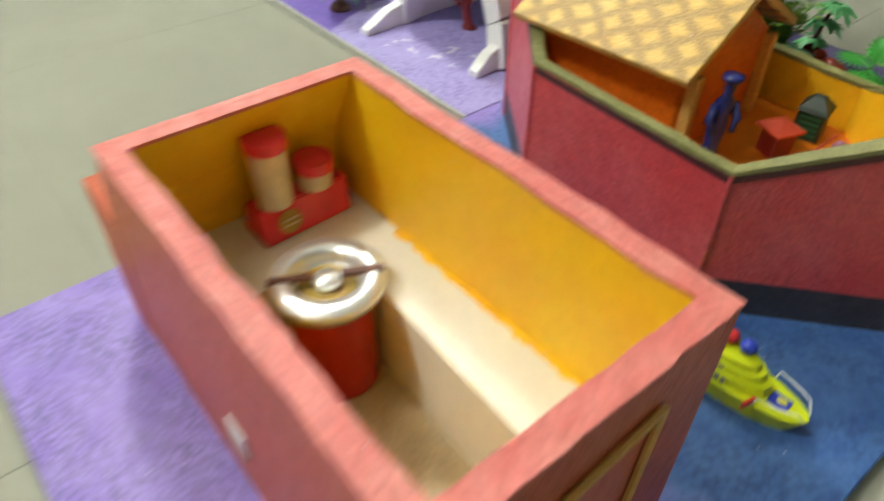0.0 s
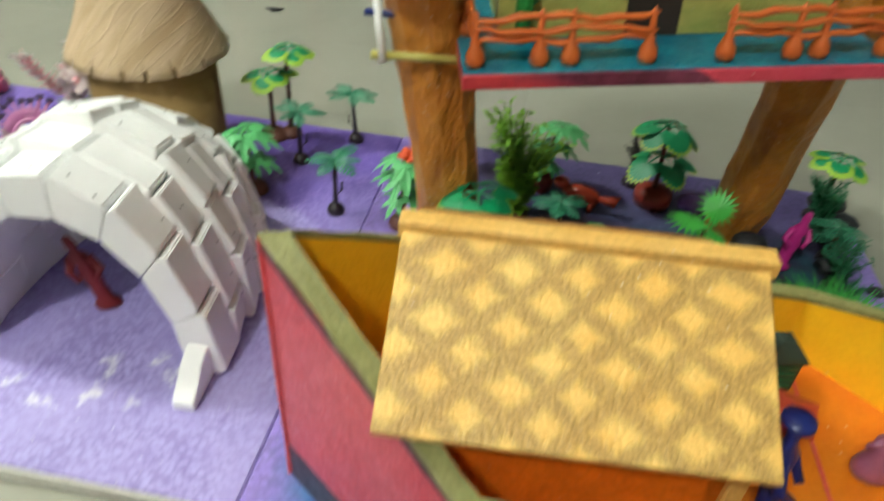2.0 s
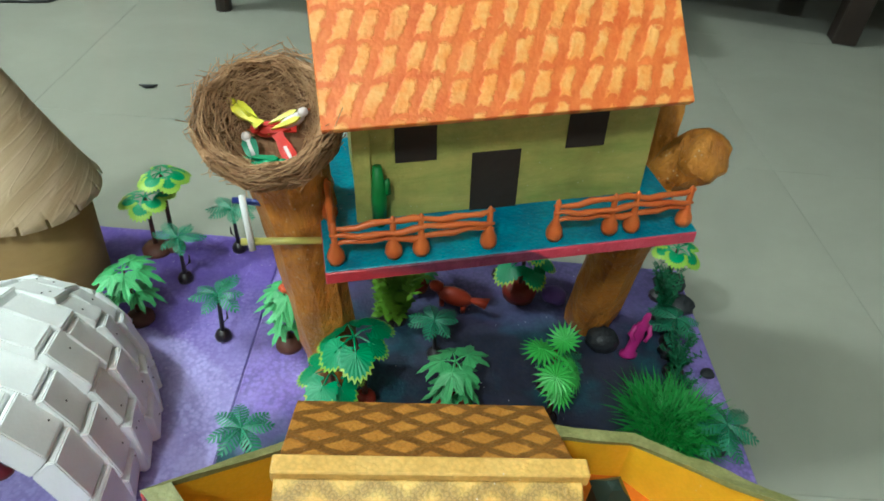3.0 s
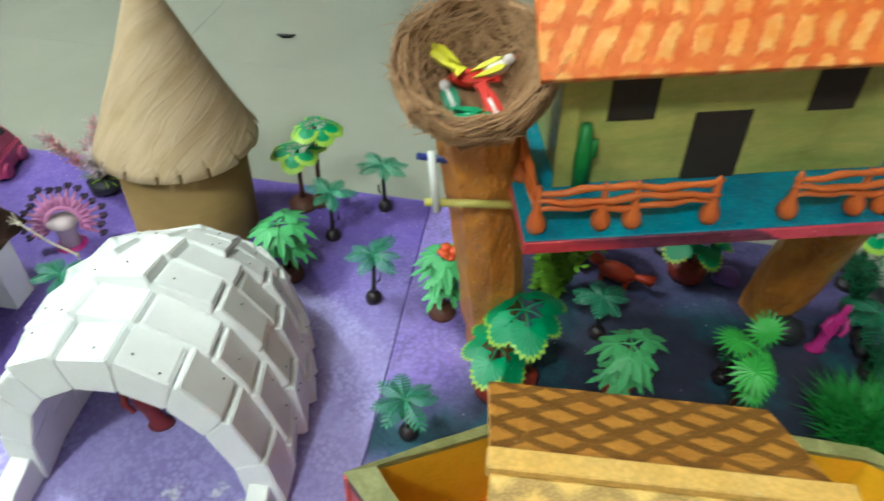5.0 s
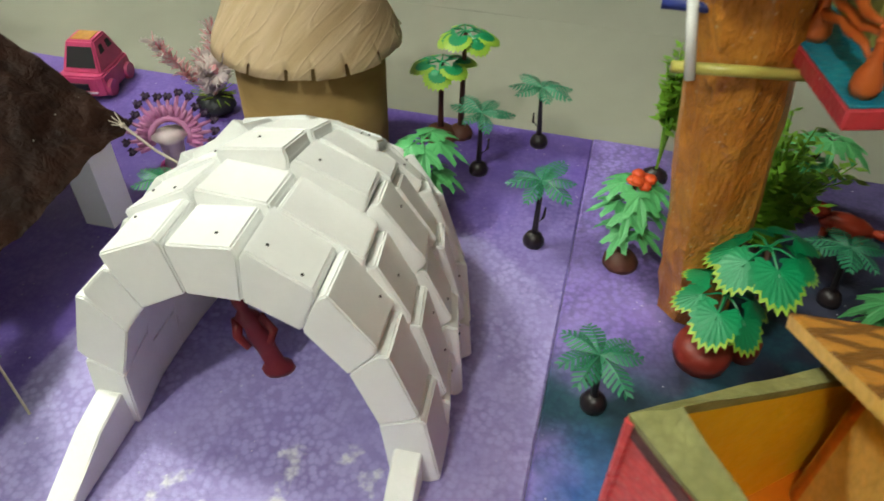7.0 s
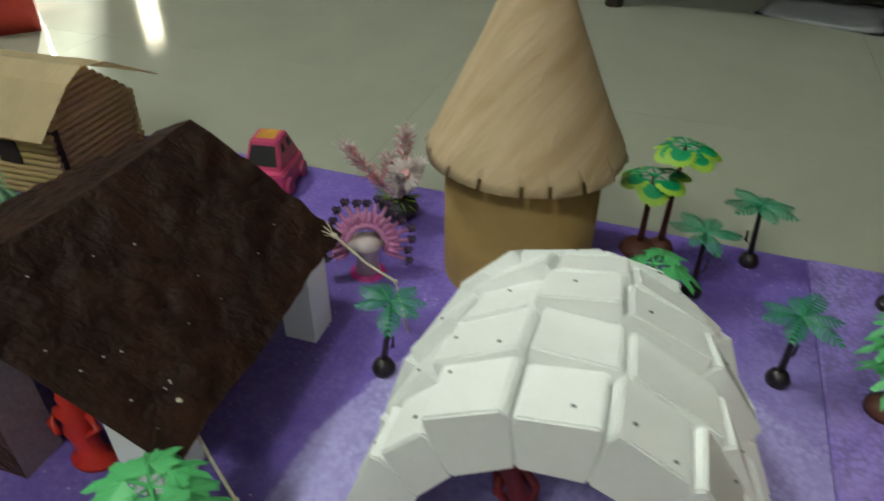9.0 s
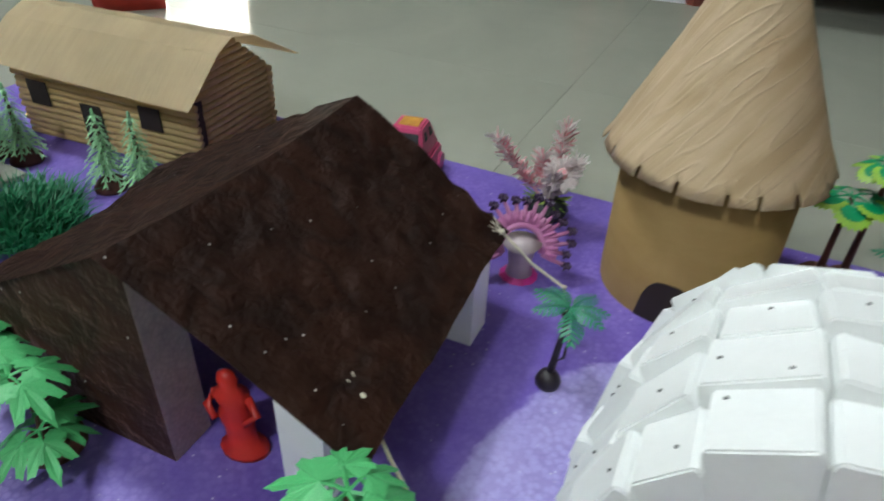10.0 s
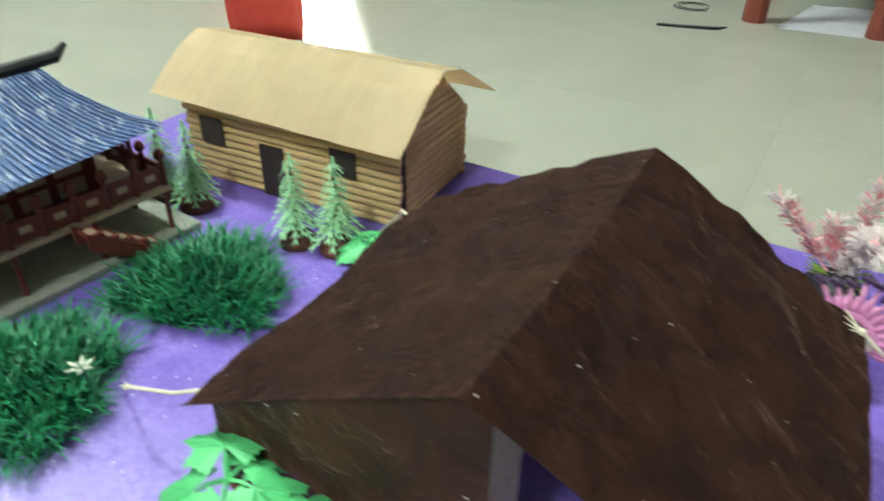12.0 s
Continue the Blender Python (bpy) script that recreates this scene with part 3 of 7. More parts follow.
# ---- the room ----
def room():
    x0, x1, y0, y1, z0, z1, w = -5.2, 3.6, -3.4, 8.0, -0.013, 2.70, 0.15
    bm = bmesh.new()
    block(bm, x0 - w, x1 + w, y0 - w, y1 + w, z0 - 0.1, z0 - 0.004)
    tagged(part("floor", bm, plastic("tile_joint", (0.34, 0.34, 0.28), 0.6)), "concrete floor bed under glossy beige tiles", "floor", kind="structure")
    for name, a in (("wall_south", (x0 - w, x1 + w, y0 - w, y0, z0, z1)), ("wall_north", (x0 - w, x1 + w, y1, y1 + w, z0, z1)), ("wall_east", (x1, x1 + w, y0, y1, z0, z1))):
        bm = bmesh.new()
        block(bm, *a)
        tagged(part(name, bm, WALLP), "plain off-white painted room wall", "wall", kind="structure")
    d0, d1, dz = 4.82, 5.74, 2.06
    bm = bmesh.new()
    block(bm, x0 - w, x0, y0, d0, z0, z1)
    block(bm, x0 - w, x0, d1, y1, z0, z1)
    block(bm, x0 - w, x0, d0, d1, dz, z1)
    tagged(part("wall_west", bm, WALLP), "off-white painted wall with an open bright doorway", "wall", kind="structure")
    bm = bmesh.new()
    block(bm, x0 - w - 0.02, x0 + 0.02, d0 - 0.07, d0, z0, dz + 0.07, 0.004)
    block(bm, x0 - w - 0.02, x0 + 0.02, d1, d1 + 0.07, z0, dz + 0.07, 0.004)
    block(bm, x0 - w - 0.02, x0 + 0.02, d0, d1, dz, dz + 0.07, 0.004)
    tagged(part("door_1", bm, DARKWOOD), "dark wooden frame of an open doorway", "door frame", kind="structure")
    # unseen leaf added to narrow the opening and keep the sun strip thin
    bm = bmesh.new()
    block(bm, x0 - 0.06, x0 - 0.02, d0, d1 - 0.42, z0 + 0.005, dz, 0.003)
    for q in range(2):
        block(bm, x0 - 0.02, x0 - 0.012, d0 + 0.08, d1 - 0.50, z0 + 0.15 + 0.95 * q, z0 + 0.95 + 0.95 * q, 0.003)
    tagged(part("door_2", bm, DARKWOOD), "dark wooden door leaf, unseen, added to narrow the sunlit strip", "door", kind="structure")
    bm = bmesh.new()
    block(bm, x0 - 30, x0 - w, -20, 40, z0 - 0.12, z0 - 0.02)
    tagged(part("ground", bm, WALLP), "pale dusty ground outside the doorway", "ground", kind="structure")
    bm = bmesh.new()
    block(bm, x0 - w, x1 + w, y0 - w, y1 + w, z1, z1 + 0.1)
    tagged(part("ceiling", bm, CEILP), "plain white painted ceiling", "ceiling", kind="structure")
    for x, y in ((-1.71, 0.46), (-0.50, -1.55)):
        t = thing("ceiling_lamp", pose(x, y, z1), "round white ceiling lamp, switched on", "lamp", "ceiling lamps")
        bm = bmesh.new()
        lathe(bm, [(0, 0), (0.11, 0), (0.125, -0.03), (0.125, -0.05), (0, -0.05)], 28)
        part("housing", bm, WHITE, t)
        bm = bmesh.new()
        lathe(bm, [(0, -0.0504), (0.11, -0.0504), (0.10, -0.09), (0.07, -0.11), (0, -0.115)], 28)
        part("diffuser", bm, BULB, t, "glowing opal cover", smooth=True)


def ground_boards():
    bm = bmesh.new()
    block(bm, 0.0002, 0.50, -0.50, 0.506, -0.013, 0.0, 0.0015)
    t = part("foam_board", bm, SEA)
    tagged(t, "foam sheet painted as blue water and dark swamp", "board", "ground boards", "structure")
    bm = bmesh.new()
    block(bm, -1.06, -0.0002, 0.006, 0.504, -0.013, 0.0, 0.0015)
    t = part("foam_board", bm, SNOWB)
    tagged(t, "foam sheet painted violet with a pale lilac patch", "board", "ground boards", "structure")
    bm = bmesh.new()
    block(bm, -1.062, -0.002, 0.0025, 0.0055, -0.0127, -0.0012)
    part("bare_edge", bm, FOAM_EDGE, t, "unpainted cut foam edge")


# ---- open red box ----
def red_box():
    t = thing("foam_box", pose(0.155, -0.397, 0), "open coral red foam box holding a toy kitchen", "box")
    L, W, H, k = 0.279, 0.166, 0.201, 0.0125

    def mark(bm, inner):
        for f in bm.faces:
            f.normal_update()
            nrm = f.normal
            if inner == "x0" and nrm.x < -0.9 or inner == "x1" and nrm.x > 0.9 or inner == "y0" and nrm.y < -0.9 or inner == "y1" and nrm.y > 0.9:
                f.material_index = 1

    def rim(x0, x1, y0, y1):
        bm = bmesh.new()
        g = 0.0010
        block(bm, x0 - g, x1 + g, y0 - g, y1 + g, H - 0.0022, H)
        bmesh.ops.subdivide_edges(bm, edges=bm.edges[:], cuts=14, use_grid_fill=True)
        for v in bm.verts:
            v.co += Vector((1, 1, 0.5)) * (0.0016 * noise.noise(v.co * 90) + 0.0008 * noise.noise(v.co * 260))
        part("rim", bm, BOXPINK, t, "pink brushed top edge")

    def wall(x0, x1, y0, y1, inner):
        bm = bmesh.new()
        block(bm, x0, x1, y0, y1, 0, H - 0.0022)
        mark(bm, inner)
        part("wall", bm, [BOXRED, BOXYEL], t)
        rim(x0, x1, y0, y1)
    wall(L - k, L, k, W - k, "x0")
    wall(0, L, 0, k, "y1")
    wall(0, L, W - k, W, "y0")
    # back wall, splayed outwards towards its foot
    lean = [(0.0, -0.056), (0.150, -0.026), (H - 0.0022, 0.0)]
    bm = bmesh.new()
    prof = [(x, z) for z, x in lean] + [(x + k, z) for z, x in reversed(lean)]
    solid(bm, [(x, 0.0005, z) for x, z in prof], [(x, W - 0.0005, z) for x, z in prof])
    bm.faces.ensure_lookup_table()
    bm.faces[5].material_index = bm.faces[6].material_index = 1
    part("wall", bm, [BOXRED, BOXYEL], t)
    rim(0, k, k, W - k)
    # lower block glued behind the back wall
    hz = 0.124
    bm = bmesh.new()
    block(bm, -0.094, -0.080, 0.0, 0.158, 0.0, hz, 0.0008)
    part("annex_wall", bm, BOXRED, t, "coral red lower block")
    bm = bmesh.new()
    block(bm, -0.094, -0.034, 0.0, 0.158, hz, hz + 0.004, 0.0008)
    part("annex_top", bm, BOXRED, t, "coral red top of the lower block")
    for y0, y1 in ((0.0, 0.012), (0.146, 0.158)):
        bm = bmesh.new()
        side = [(-0.080, 0.0), (-0.0565, 0.0), (-0.0325, hz), (-0.080, hz)]
        solid(bm, [(x, y0, z) for x, z in side], [(x, y1, z) for x, z in side])
        part("annex_wall", bm, BOXRED, t, "coral red lower block")
    for y0, y1, face in ((0.0, k, 1), (W - k, W, 0)):
        bm = bmesh.new()
        wing = [(-0.0555, 0.0), (-0.0003, 0.0), (-0.0003, H - 0.004), (-0.0255, 0.150)]
        solid(bm, [(x, y0 + 0.0008, z) for x, z in wing], [(x, y1 - 0.0008, z) for x, z in wing])
        bm.faces.ensure_lookup_table()
        bm.faces[face].material_index = 1
        part("wall_wing", bm, [BOXRED, BOXYEL], t)
    bm = bmesh.new()
    block(bm, -0.030, L - k, k, W - k, 0.0005, 0.026)
    part("floor_panel", bm, BOXFLOOR, t, "tan inner floor")
    # kitchen counter along the back and the far long side
    xa, ya, yb, top = 0.0515, 0.1125, 0.1025, 0.100
    bm = bmesh.new()
    low = [(-0.030, 0.034), (xa, 0.034), (xa, ya), (L - k, yb), (L - k, W - k), (-0.030, W - k)]
    solid(bm, [(x, y, 0.026) for x, y in low], [(x, y, top) for x, y in low])
    part("counter", bm, BOXCREAM, t, "cream painted corner counter")
    # ragged lower edge of the yellow paint along the counter
    bm = bmesh.new()
    pts = [(xa + 0.004 + (L - k - xa - 0.004) * q / 60, 0.0022 + 0.0035 * noise.noise(Vector((q * 0.33, 0, 0))) + 0.0016 * noise.noise(Vector((q * 1.1, 3, 0)))) for q in range(61)]
    ring = [(x, W - k - 0.002 - y) for x, y in pts] + [(L - k, W - k), (xa + 0.004, W - k)]
    solid(bm, [(x, y, top) for x, y in ring], [(x, y, top + 0.0005) for x, y in ring])
    part("paint_edge", bm, BOXYEL, t, "ragged edge of yellow paint on the counter")
    for a, b in (((L + 0.002, 0.123, 0.169), (L + 0.002, 0.064, 0.160)), ((L + 0.002, 0.123, 0.169), (L + 0.002, 0.118, 0.09)), ((L + 0.002, 0.064, 0.160), (L + 0.002, 0.03, 0.09))):
        bm = bmesh.new()
        tube(bm, [a, b], 0.0022, 6)
        part("stick", bm, CREAM, t, "cream wooden stick")
    bm = bmesh.new()
    block(bm, 0.10, 0.122, -0.0022, 0, 0.055, 0.075, 0.0006)
    part("paper_tag", bm, SHEET, t, "small white tag")


def toy_stove():
    t = thing("toy_stove", pose(0.1385, -0.2775, 0.1003, 0, 0, 2), "coral red toy stove block with two bone pots", "toy stove")
    bm = bmesh.new()
    y0, y1 = -0.046, 0.022
    solid(bm, [(0.004, y0, 0), (0.034, y0, 0), (0.034, y1, 0), (0.004, y1, 0)], [(0.011, y0, 0.026), (0.029, y0, 0.026), (0.029, y1, 0.026), (0.011, y1, 0.026)])
    bmesh.ops.bevel(bm, geom=bm.edges[:], offset=0.0015, segments=2, affect="EDGES")
    part("body", bm, STOVERED, t)
    for y, h, r in ((-0.030, 0.042, 0.0125), (0.001, 0.013, 0.0120)):
        bm = bmesh.new()
        lathe(bm, [(0, 0.026), (r * 0.92, 0.026), (r, 0.026 + h), (0, 0.026 + h)], 22, 0.0235, y)
        pot = part("pot", bm, BONE, t, "bone coloured cylinder", smooth=False)
        bm = bmesh.new()
        lathe(bm, [(0, 0.026 + h), (r * 1.1, 0.026 + h), (r * 1.14, 0.03 + h), (r * 1.1, 0.034 + h), (0, 0.035 + h)], 22, 0.0235, y)
        part("lid", bm, STOVERED, pot, "coral red lid")
    bm = bmesh.new()
    lathe(bm, [(0, 0), (0.0085, 0), (0.0085, 0.001), (0, 0.0012)], 18)
    badge = part("badge", bm, HATCH, t, "small round brown badge", pose(0.0318, -0.026, 0.0125, 0, 79, 0))
    for q in (-1, 1):
        bm = bmesh.new()
        block(bm, q * 0.0020 - 0.0007, q * 0.0020 + 0.0007, -0.0062, 0.0062, 0.0012, 0.0015)
        part("bar", bm, BONE, badge, "pale bar across the badge")


def steel_jar():
    t = thing("jar", pose(0.235, -0.314, 0.0262), "red jar with a polished steel funnel lid", "jar")
    bm = bmesh.new()
    lathe(bm, [(0, 0), (0.0245, 0), (0.0275, 0.004), (0.0275, 0.076), (0.0255, 0.081), (0, 0.081)], 32)
    part("body", bm, JARRED, t)
    bm = bmesh.new()
    lathe(bm, [(0.0255, 0.0812), (0.0350, 0.084), (0.0358, 0.0895), (0.0348, 0.0910), (0.0290, 0.0925), (0.0222, 0.0922), (0.0205, 0.0880), (0.0185, 0.0835), (0, 0.0835)], 44)
    lid = part("lid", bm, STEEL, t, "polished steel ring lid", smooth=True)
    bm = bmesh.new()
    lathe(bm, [(0, 0.0836), (0.0185, 0.0836), (0.0165, 0.0850), (0.0095, 0.0846), (0, 0.0846)], 32)
    part("well", bm, HATCH, lid, "dark tinted ring inside the lid", smooth=True)
    bm = bmesh.new()
    lathe(bm, [(0, 0.0847), (0.0085, 0.0847), (0.0090, 0.0890), (0.0065, 0.0915), (0, 0.0920)], 24)
    part("knob", bm, STEEL, lid, "polished steel knob", smooth=True)
    for a in (0, 180):
        bm = bmesh.new()
        block(bm, 0.0085, 0.0345, -0.0030, 0.0030, 0.0900, 0.0934, 0.0008, pose(0, 0, 0, 0, 0, a + 62))
        part("spoke", bm, POT_BROWN, lid, "dark spoke")


# ---- toy boats ----
def toy_ship(m, body_mat, label, group):
    t = thing("toy_ship", m, label, "toy ship", group)
    L, W = 0.128, 0.038

    def outline(k, z, x0=0.0, x1=L):
        pts = []
        for f in (0, 0.35, 0.6, 0.78, 0.9, 0.97, 1.0):
            w = W / 2 * k * (1 if f < 0.55 else math.sqrt(max(0.0, 1 - ((f - 0.55) / 0.45) ** 2)))
            pts.append((x0 + f * (x1 - x0), max(w, 0.0006), z))
        return pts + [(x, -y, z) for x, y, z in reversed(pts)]
    bm = bmesh.new()
    solid(bm, outline(0.82, 0.0, 0.003, L - 0.008), outline(1.0, 0.017))
    bmesh.ops.bevel(bm, geom=bm.edges[:], offset=0.0006, segments=1, affect="EDGES")
    hull = part("hull", bm, body_mat, t)
    for k, (x0, x1, z0, z1, w) in enumerate(((0.030, 0.100, 0.0172, 0.026, 0.88), (0.040, 0.094, 0.0262, 0.032, 0.72), (0.046, 0.088, 0.0322, 0.037, 0.56))):
        bm = bmesh.new()
        solid(bm, outline(w, z0, x0, x1), outline(w * 0.95, z1, x0, x1 - 0.002))
        deck = part("upper_deck", bm, body_mat, t)
        for s in (-1, 1):
            for q in range(9 - 2 * k):
                bm = bmesh.new()
                xx = x0 + 0.006 + q * (x1 - x0) * 0.062
                block(bm, xx, xx + 0.0028, s * (W / 2 * w + 0.0001) - 0.0005, s * (W / 2 * w + 0.0001) + 0.0005, z0 + 0.0025, z1 - 0.002)
                part("window", bm, DIM, deck)
    for k, mt in enumerate((BALL_Y, BALL_R, BALL_B)):
        bm = bmesh.new()
        lathe(bm, [(0, 0), (0.0048, 0.0015), (0.0062, 0.005), (0.0048, 0.0085), (0, 0.0098)], 16)
        part("ball", bm, mt, t, "small coloured ball", pose(0.047 + 0.0135 * k, 0.004, 0.0370), smooth=True)
    for s in (-1, 1):
        bm = bmesh.new()
        lathe(bm, [(0, 0), (0.0075, 0), (0.0075, 0.0015), (0.0045, 0.002), (0.0045, 0.001), (0, 0.001)], 18)
        part("hatch", bm, HATCH, hull, "brown and yellow round sticker", pose(0.014, s * 0.0085, 0.0172))
        bm = bmesh.new()
        pts = [(lerp(0.095, L - 0.002, f), s * (W / 2) * math.sqrt(max(0, 1 - ((lerp(0.095, L - 0.002, f) / L - 0.55) / 0.45) ** 2)), 0.025 if 0 < f < 1 else 0.017) for f in (0, 0.05, 0.3, 0.6, 0.85, 1.0)]
        tube(bm, pts, 0.0007, 5)
        part("bow_rail", bm, WHITE, hull, "thin white rail")
    bm = bmesh.new()
    block(bm, 0.100, 0.114, -0.006, 0.006, 0.0172, 0.0178, 0.0002)
    part("sticker", bm, plastic("sticker_blue", (0.06, 0.22, 0.52), 0.4) if body_mat is WHITE else BALL_B, hull, "blue picture sticker")
    bm = bmesh.new()
    blob(bm, (0.108, 0.001, 0.0179), (0.0045, 0.003, 0.0004), 1)
    part("picture", bm, BALL_Y, hull, "small yellow picture")
    bm = bmesh.new()
    block(bm, 0.0905, 0.0925, 0.002, 0.013, 0.019, 0.0245, 0.0002, pose(0.003, -0.006, 0, 0, 0, -14))
    part("sticker", bm, BALL_R, hull, "red picture sticker")
    for s in (-1, 1):
        bm = bmesh.new()
        lathe(bm, [(0, -0.002), (0.005, -0.002), (0.0056, 0), (0.005, 0.002), (0, 0.002)], 14)
        part("wheel", bm, BALL_R, t, "small red wheel", pose(0.026, s * 0.0215, 0.0056, 90, 0, 0))
    return t


# ---- houseboat ----
def houseboat():
    t = thing("houseboat", pose(0, 0, 0), "crimson foam houseboat with olive rim on painted water", "boat")
    cy = 0.047
    out = [(0.026, cy - 0.009, 0.200), (0.146, -0.052, 0.140), (0.336, -0.052, 0.132), (0.452, cy, 0.185), (0.336, 0.148, 0.132), (0.146, 0.148, 0.140)]
    inn = [(0.038, cy - 0.004), (0.1495, -0.0440), (0.333, -0.0440), (0.438, cy), (0.333, 0.1400), (0.1495, 0.1400)]
    n = len(out)
    zs = 0.034
    for a in range(n):
        b = (a + 1) % n
        p, q, pi, qi = out[a], out[b], inn[a], inn[b]
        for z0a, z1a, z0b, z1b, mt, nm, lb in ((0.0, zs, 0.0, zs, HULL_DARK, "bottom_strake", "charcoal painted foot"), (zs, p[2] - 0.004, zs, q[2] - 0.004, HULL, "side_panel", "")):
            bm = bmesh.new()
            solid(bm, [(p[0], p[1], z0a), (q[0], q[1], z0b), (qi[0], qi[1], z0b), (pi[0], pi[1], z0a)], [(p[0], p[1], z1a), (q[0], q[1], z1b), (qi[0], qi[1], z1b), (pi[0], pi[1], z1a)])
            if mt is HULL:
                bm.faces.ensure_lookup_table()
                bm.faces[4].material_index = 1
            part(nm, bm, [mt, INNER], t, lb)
        bm = bmesh.new()
        c = Vector((0.24, cy))
        o = 0.0010
        pts = [Vector(p[:2]) + (Vector(p[:2]) - c).normalized() * o, Vector(q[:2]) + (Vector(q[:2]) - c).normalized() * o, Vector(qi) - (Vector(qi) - c).normalized() * o, Vector(pi) - (Vector(pi) - c).normalized() * o]
        zz = [p[2], q[2], q[2], p[2]]
        solid(bm, [(v.x, v.y, z - 0.004) for v, z in zip(pts, zz)], [(v.x, v.y, z) for v, z in zip(pts, zz)])
        bmesh.ops.subdivide_edges(bm, edges=bm.edges[:], cuts=11, use_grid_fill=True)
        for v in bm.verts:
            v.co += Vector((1, 1, 0.6)) * (0.0013 * noise.noise(v.co * 75) + 0.0007 * noise.noise(v.co * 210))
        part("rim", bm, RIM, t, "olive green top edge")
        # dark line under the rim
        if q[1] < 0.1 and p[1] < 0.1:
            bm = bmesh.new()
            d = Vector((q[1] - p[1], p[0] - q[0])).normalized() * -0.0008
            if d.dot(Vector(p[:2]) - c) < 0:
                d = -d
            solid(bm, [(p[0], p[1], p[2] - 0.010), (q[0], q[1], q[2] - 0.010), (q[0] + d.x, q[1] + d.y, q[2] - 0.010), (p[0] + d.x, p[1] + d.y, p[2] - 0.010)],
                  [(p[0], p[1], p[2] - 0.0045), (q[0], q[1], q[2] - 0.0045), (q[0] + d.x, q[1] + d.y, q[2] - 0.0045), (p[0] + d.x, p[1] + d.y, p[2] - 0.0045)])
            part("rim_band", bm, BAND, t, "dark maroon band under the rim")
        # glued seam at the corner
        bm = bmesh.new()
        pts = [(p[0], p[1], 0.002 + f * (p[2] - 0.006)) for f in (0, 0.2, 0.45, 0.7, 1)]
        tube(bm, pts, [0.0022, 0.0016, 0.0021, 0.0017, 0.002], 7)
        part("glue_seam", bm, HULL, t, "glossy glued corner")
    bm = bmesh.new()
    dz = 0.088
    solid(bm, [(x, y, dz - 0.012) for x, y in inn], [(x, y, dz) for x, y in inn])
    deck = part("deck", bm, DECK, t, "orange painted deck")
    bm = bmesh.new()
    for f in (0.0, ):
        tube(bm, [(0.333, -0.034, dz), (0.333, 0.130, dz)], 0.0012, 6)
    part("deck_seam", bm, HULL, deck, "dark joint between deck sheets")
    # house on deck
    R = pose(0.183, 0.053, dz, 0, 0, 3.4)
    x0, x1, y0, y1, h = -0.068, 0.076, -0.063, 0.050, 0.075
    for nm, a in (("front", (x0, x1, y0, y0 + 0.008)), ("back", (x0, x1, y1 - 0.008, y1))):
        bm = bmesh.new()
        block(bm, *a, 0, h, 0.0006)
        part("house_wall", bm, CABINWALL, t, "", R)
    rz = 0.115
    for x in (x0, x1 - 0.008):
        bm = bmesh.new()
        pr = [(y0, 0), (y1, 0), (y1, h), (0, rz - 0.006), (y0, h)]
        solid(bm, [(x, y, z) for y, z in pr], [(x + 0.008, y, z) for y, z in pr])
        part("house_gable", bm, [CABINWALL if x > 0 else CREAM], t, "" , R)
    for y in (y0 - 0.004, y1 - 0.004):
        bm = bmesh.new()
        block(bm, x1 - 0.001, x1 + 0.008, y, y + 0.009, 0, h - 0.004, 0.001)
        part("corner_post", bm, CREAM, t, "cream corner post", R)
    ey, ez = 0.082, 0.069
    ang = math.degrees(math.atan2(rz - ez, ey))
    ln = math.hypot(rz - ez, ey)
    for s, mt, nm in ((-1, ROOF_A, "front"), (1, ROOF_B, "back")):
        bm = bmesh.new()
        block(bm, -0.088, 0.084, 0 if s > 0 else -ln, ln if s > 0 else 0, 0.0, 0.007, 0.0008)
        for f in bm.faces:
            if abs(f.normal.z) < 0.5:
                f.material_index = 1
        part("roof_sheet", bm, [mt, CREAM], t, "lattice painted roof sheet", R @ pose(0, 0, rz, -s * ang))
    bm = bmesh.new()
    block(bm, -0.090, 0.088, -0.003, 0.009, rz + 0.001, rz + 0.011, 0.001)
    part("ridge_strip", bm, CREAM, t, "cream foam ridge strip", R)


def figure(name, m, mt, h, label, lean=(0, 0), wide=1.0, base=True, cap=False):
    """A small plastic doll as one plain mesh."""
    bm = bmesh.new()
    lx, ly = lean
    prof = [(0.20, 0.0), (0.20, 0.05), (0.13, 0.10), (0.12, 0.30), (0.15, 0.45), (0.11, 0.58), (0.15, 0.72), (0.07, 0.80), (0.085, 0.88), (0.06, 0.97), (0.0, 1.0)]
    if not base:
        prof = [(0.0, 0.0), (0.22, 0.0), (0.25, 0.10), (0.20, 0.3), (0.16, 0.45), (0.17, 0.62), (0.08, 0.74), (0.10, 0.86), (0.07, 0.97), (0.0, 1.0)]
    lathe(bm, [(0, 0)] * base + [(r * h * wide, z * h) for r, z in prof], 14, squash=0.7)
    if cap:
        lathe(bm, [(0, 0.92 * h), (0.07 * h, 0.92 * h), (0.105 * h, 0.955 * h), (0.10 * h, 0.99 * h), (0, 1.0 * h)], 14)
    for s in (-1, 1):
        tube(bm, [(s * 0.13 * h * wide, 0, 0.70 * h), (s * 0.21 * h * wide, -0.05 * h, 0.55 * h), (s * 0.12 * h * wide, -0.13 * h, 0.47 * h)], [0.05 * h, 0.045 * h, 0.035 * h], 7)
    for v in bm.verts:
        v.co.x += lx * v.co.z
        v.co.y += ly * v.co.z
    ob = part(name, bm, mt, None, "", m, smooth=True)
    return tagged(ob, label, "doll", "plastic dolls")


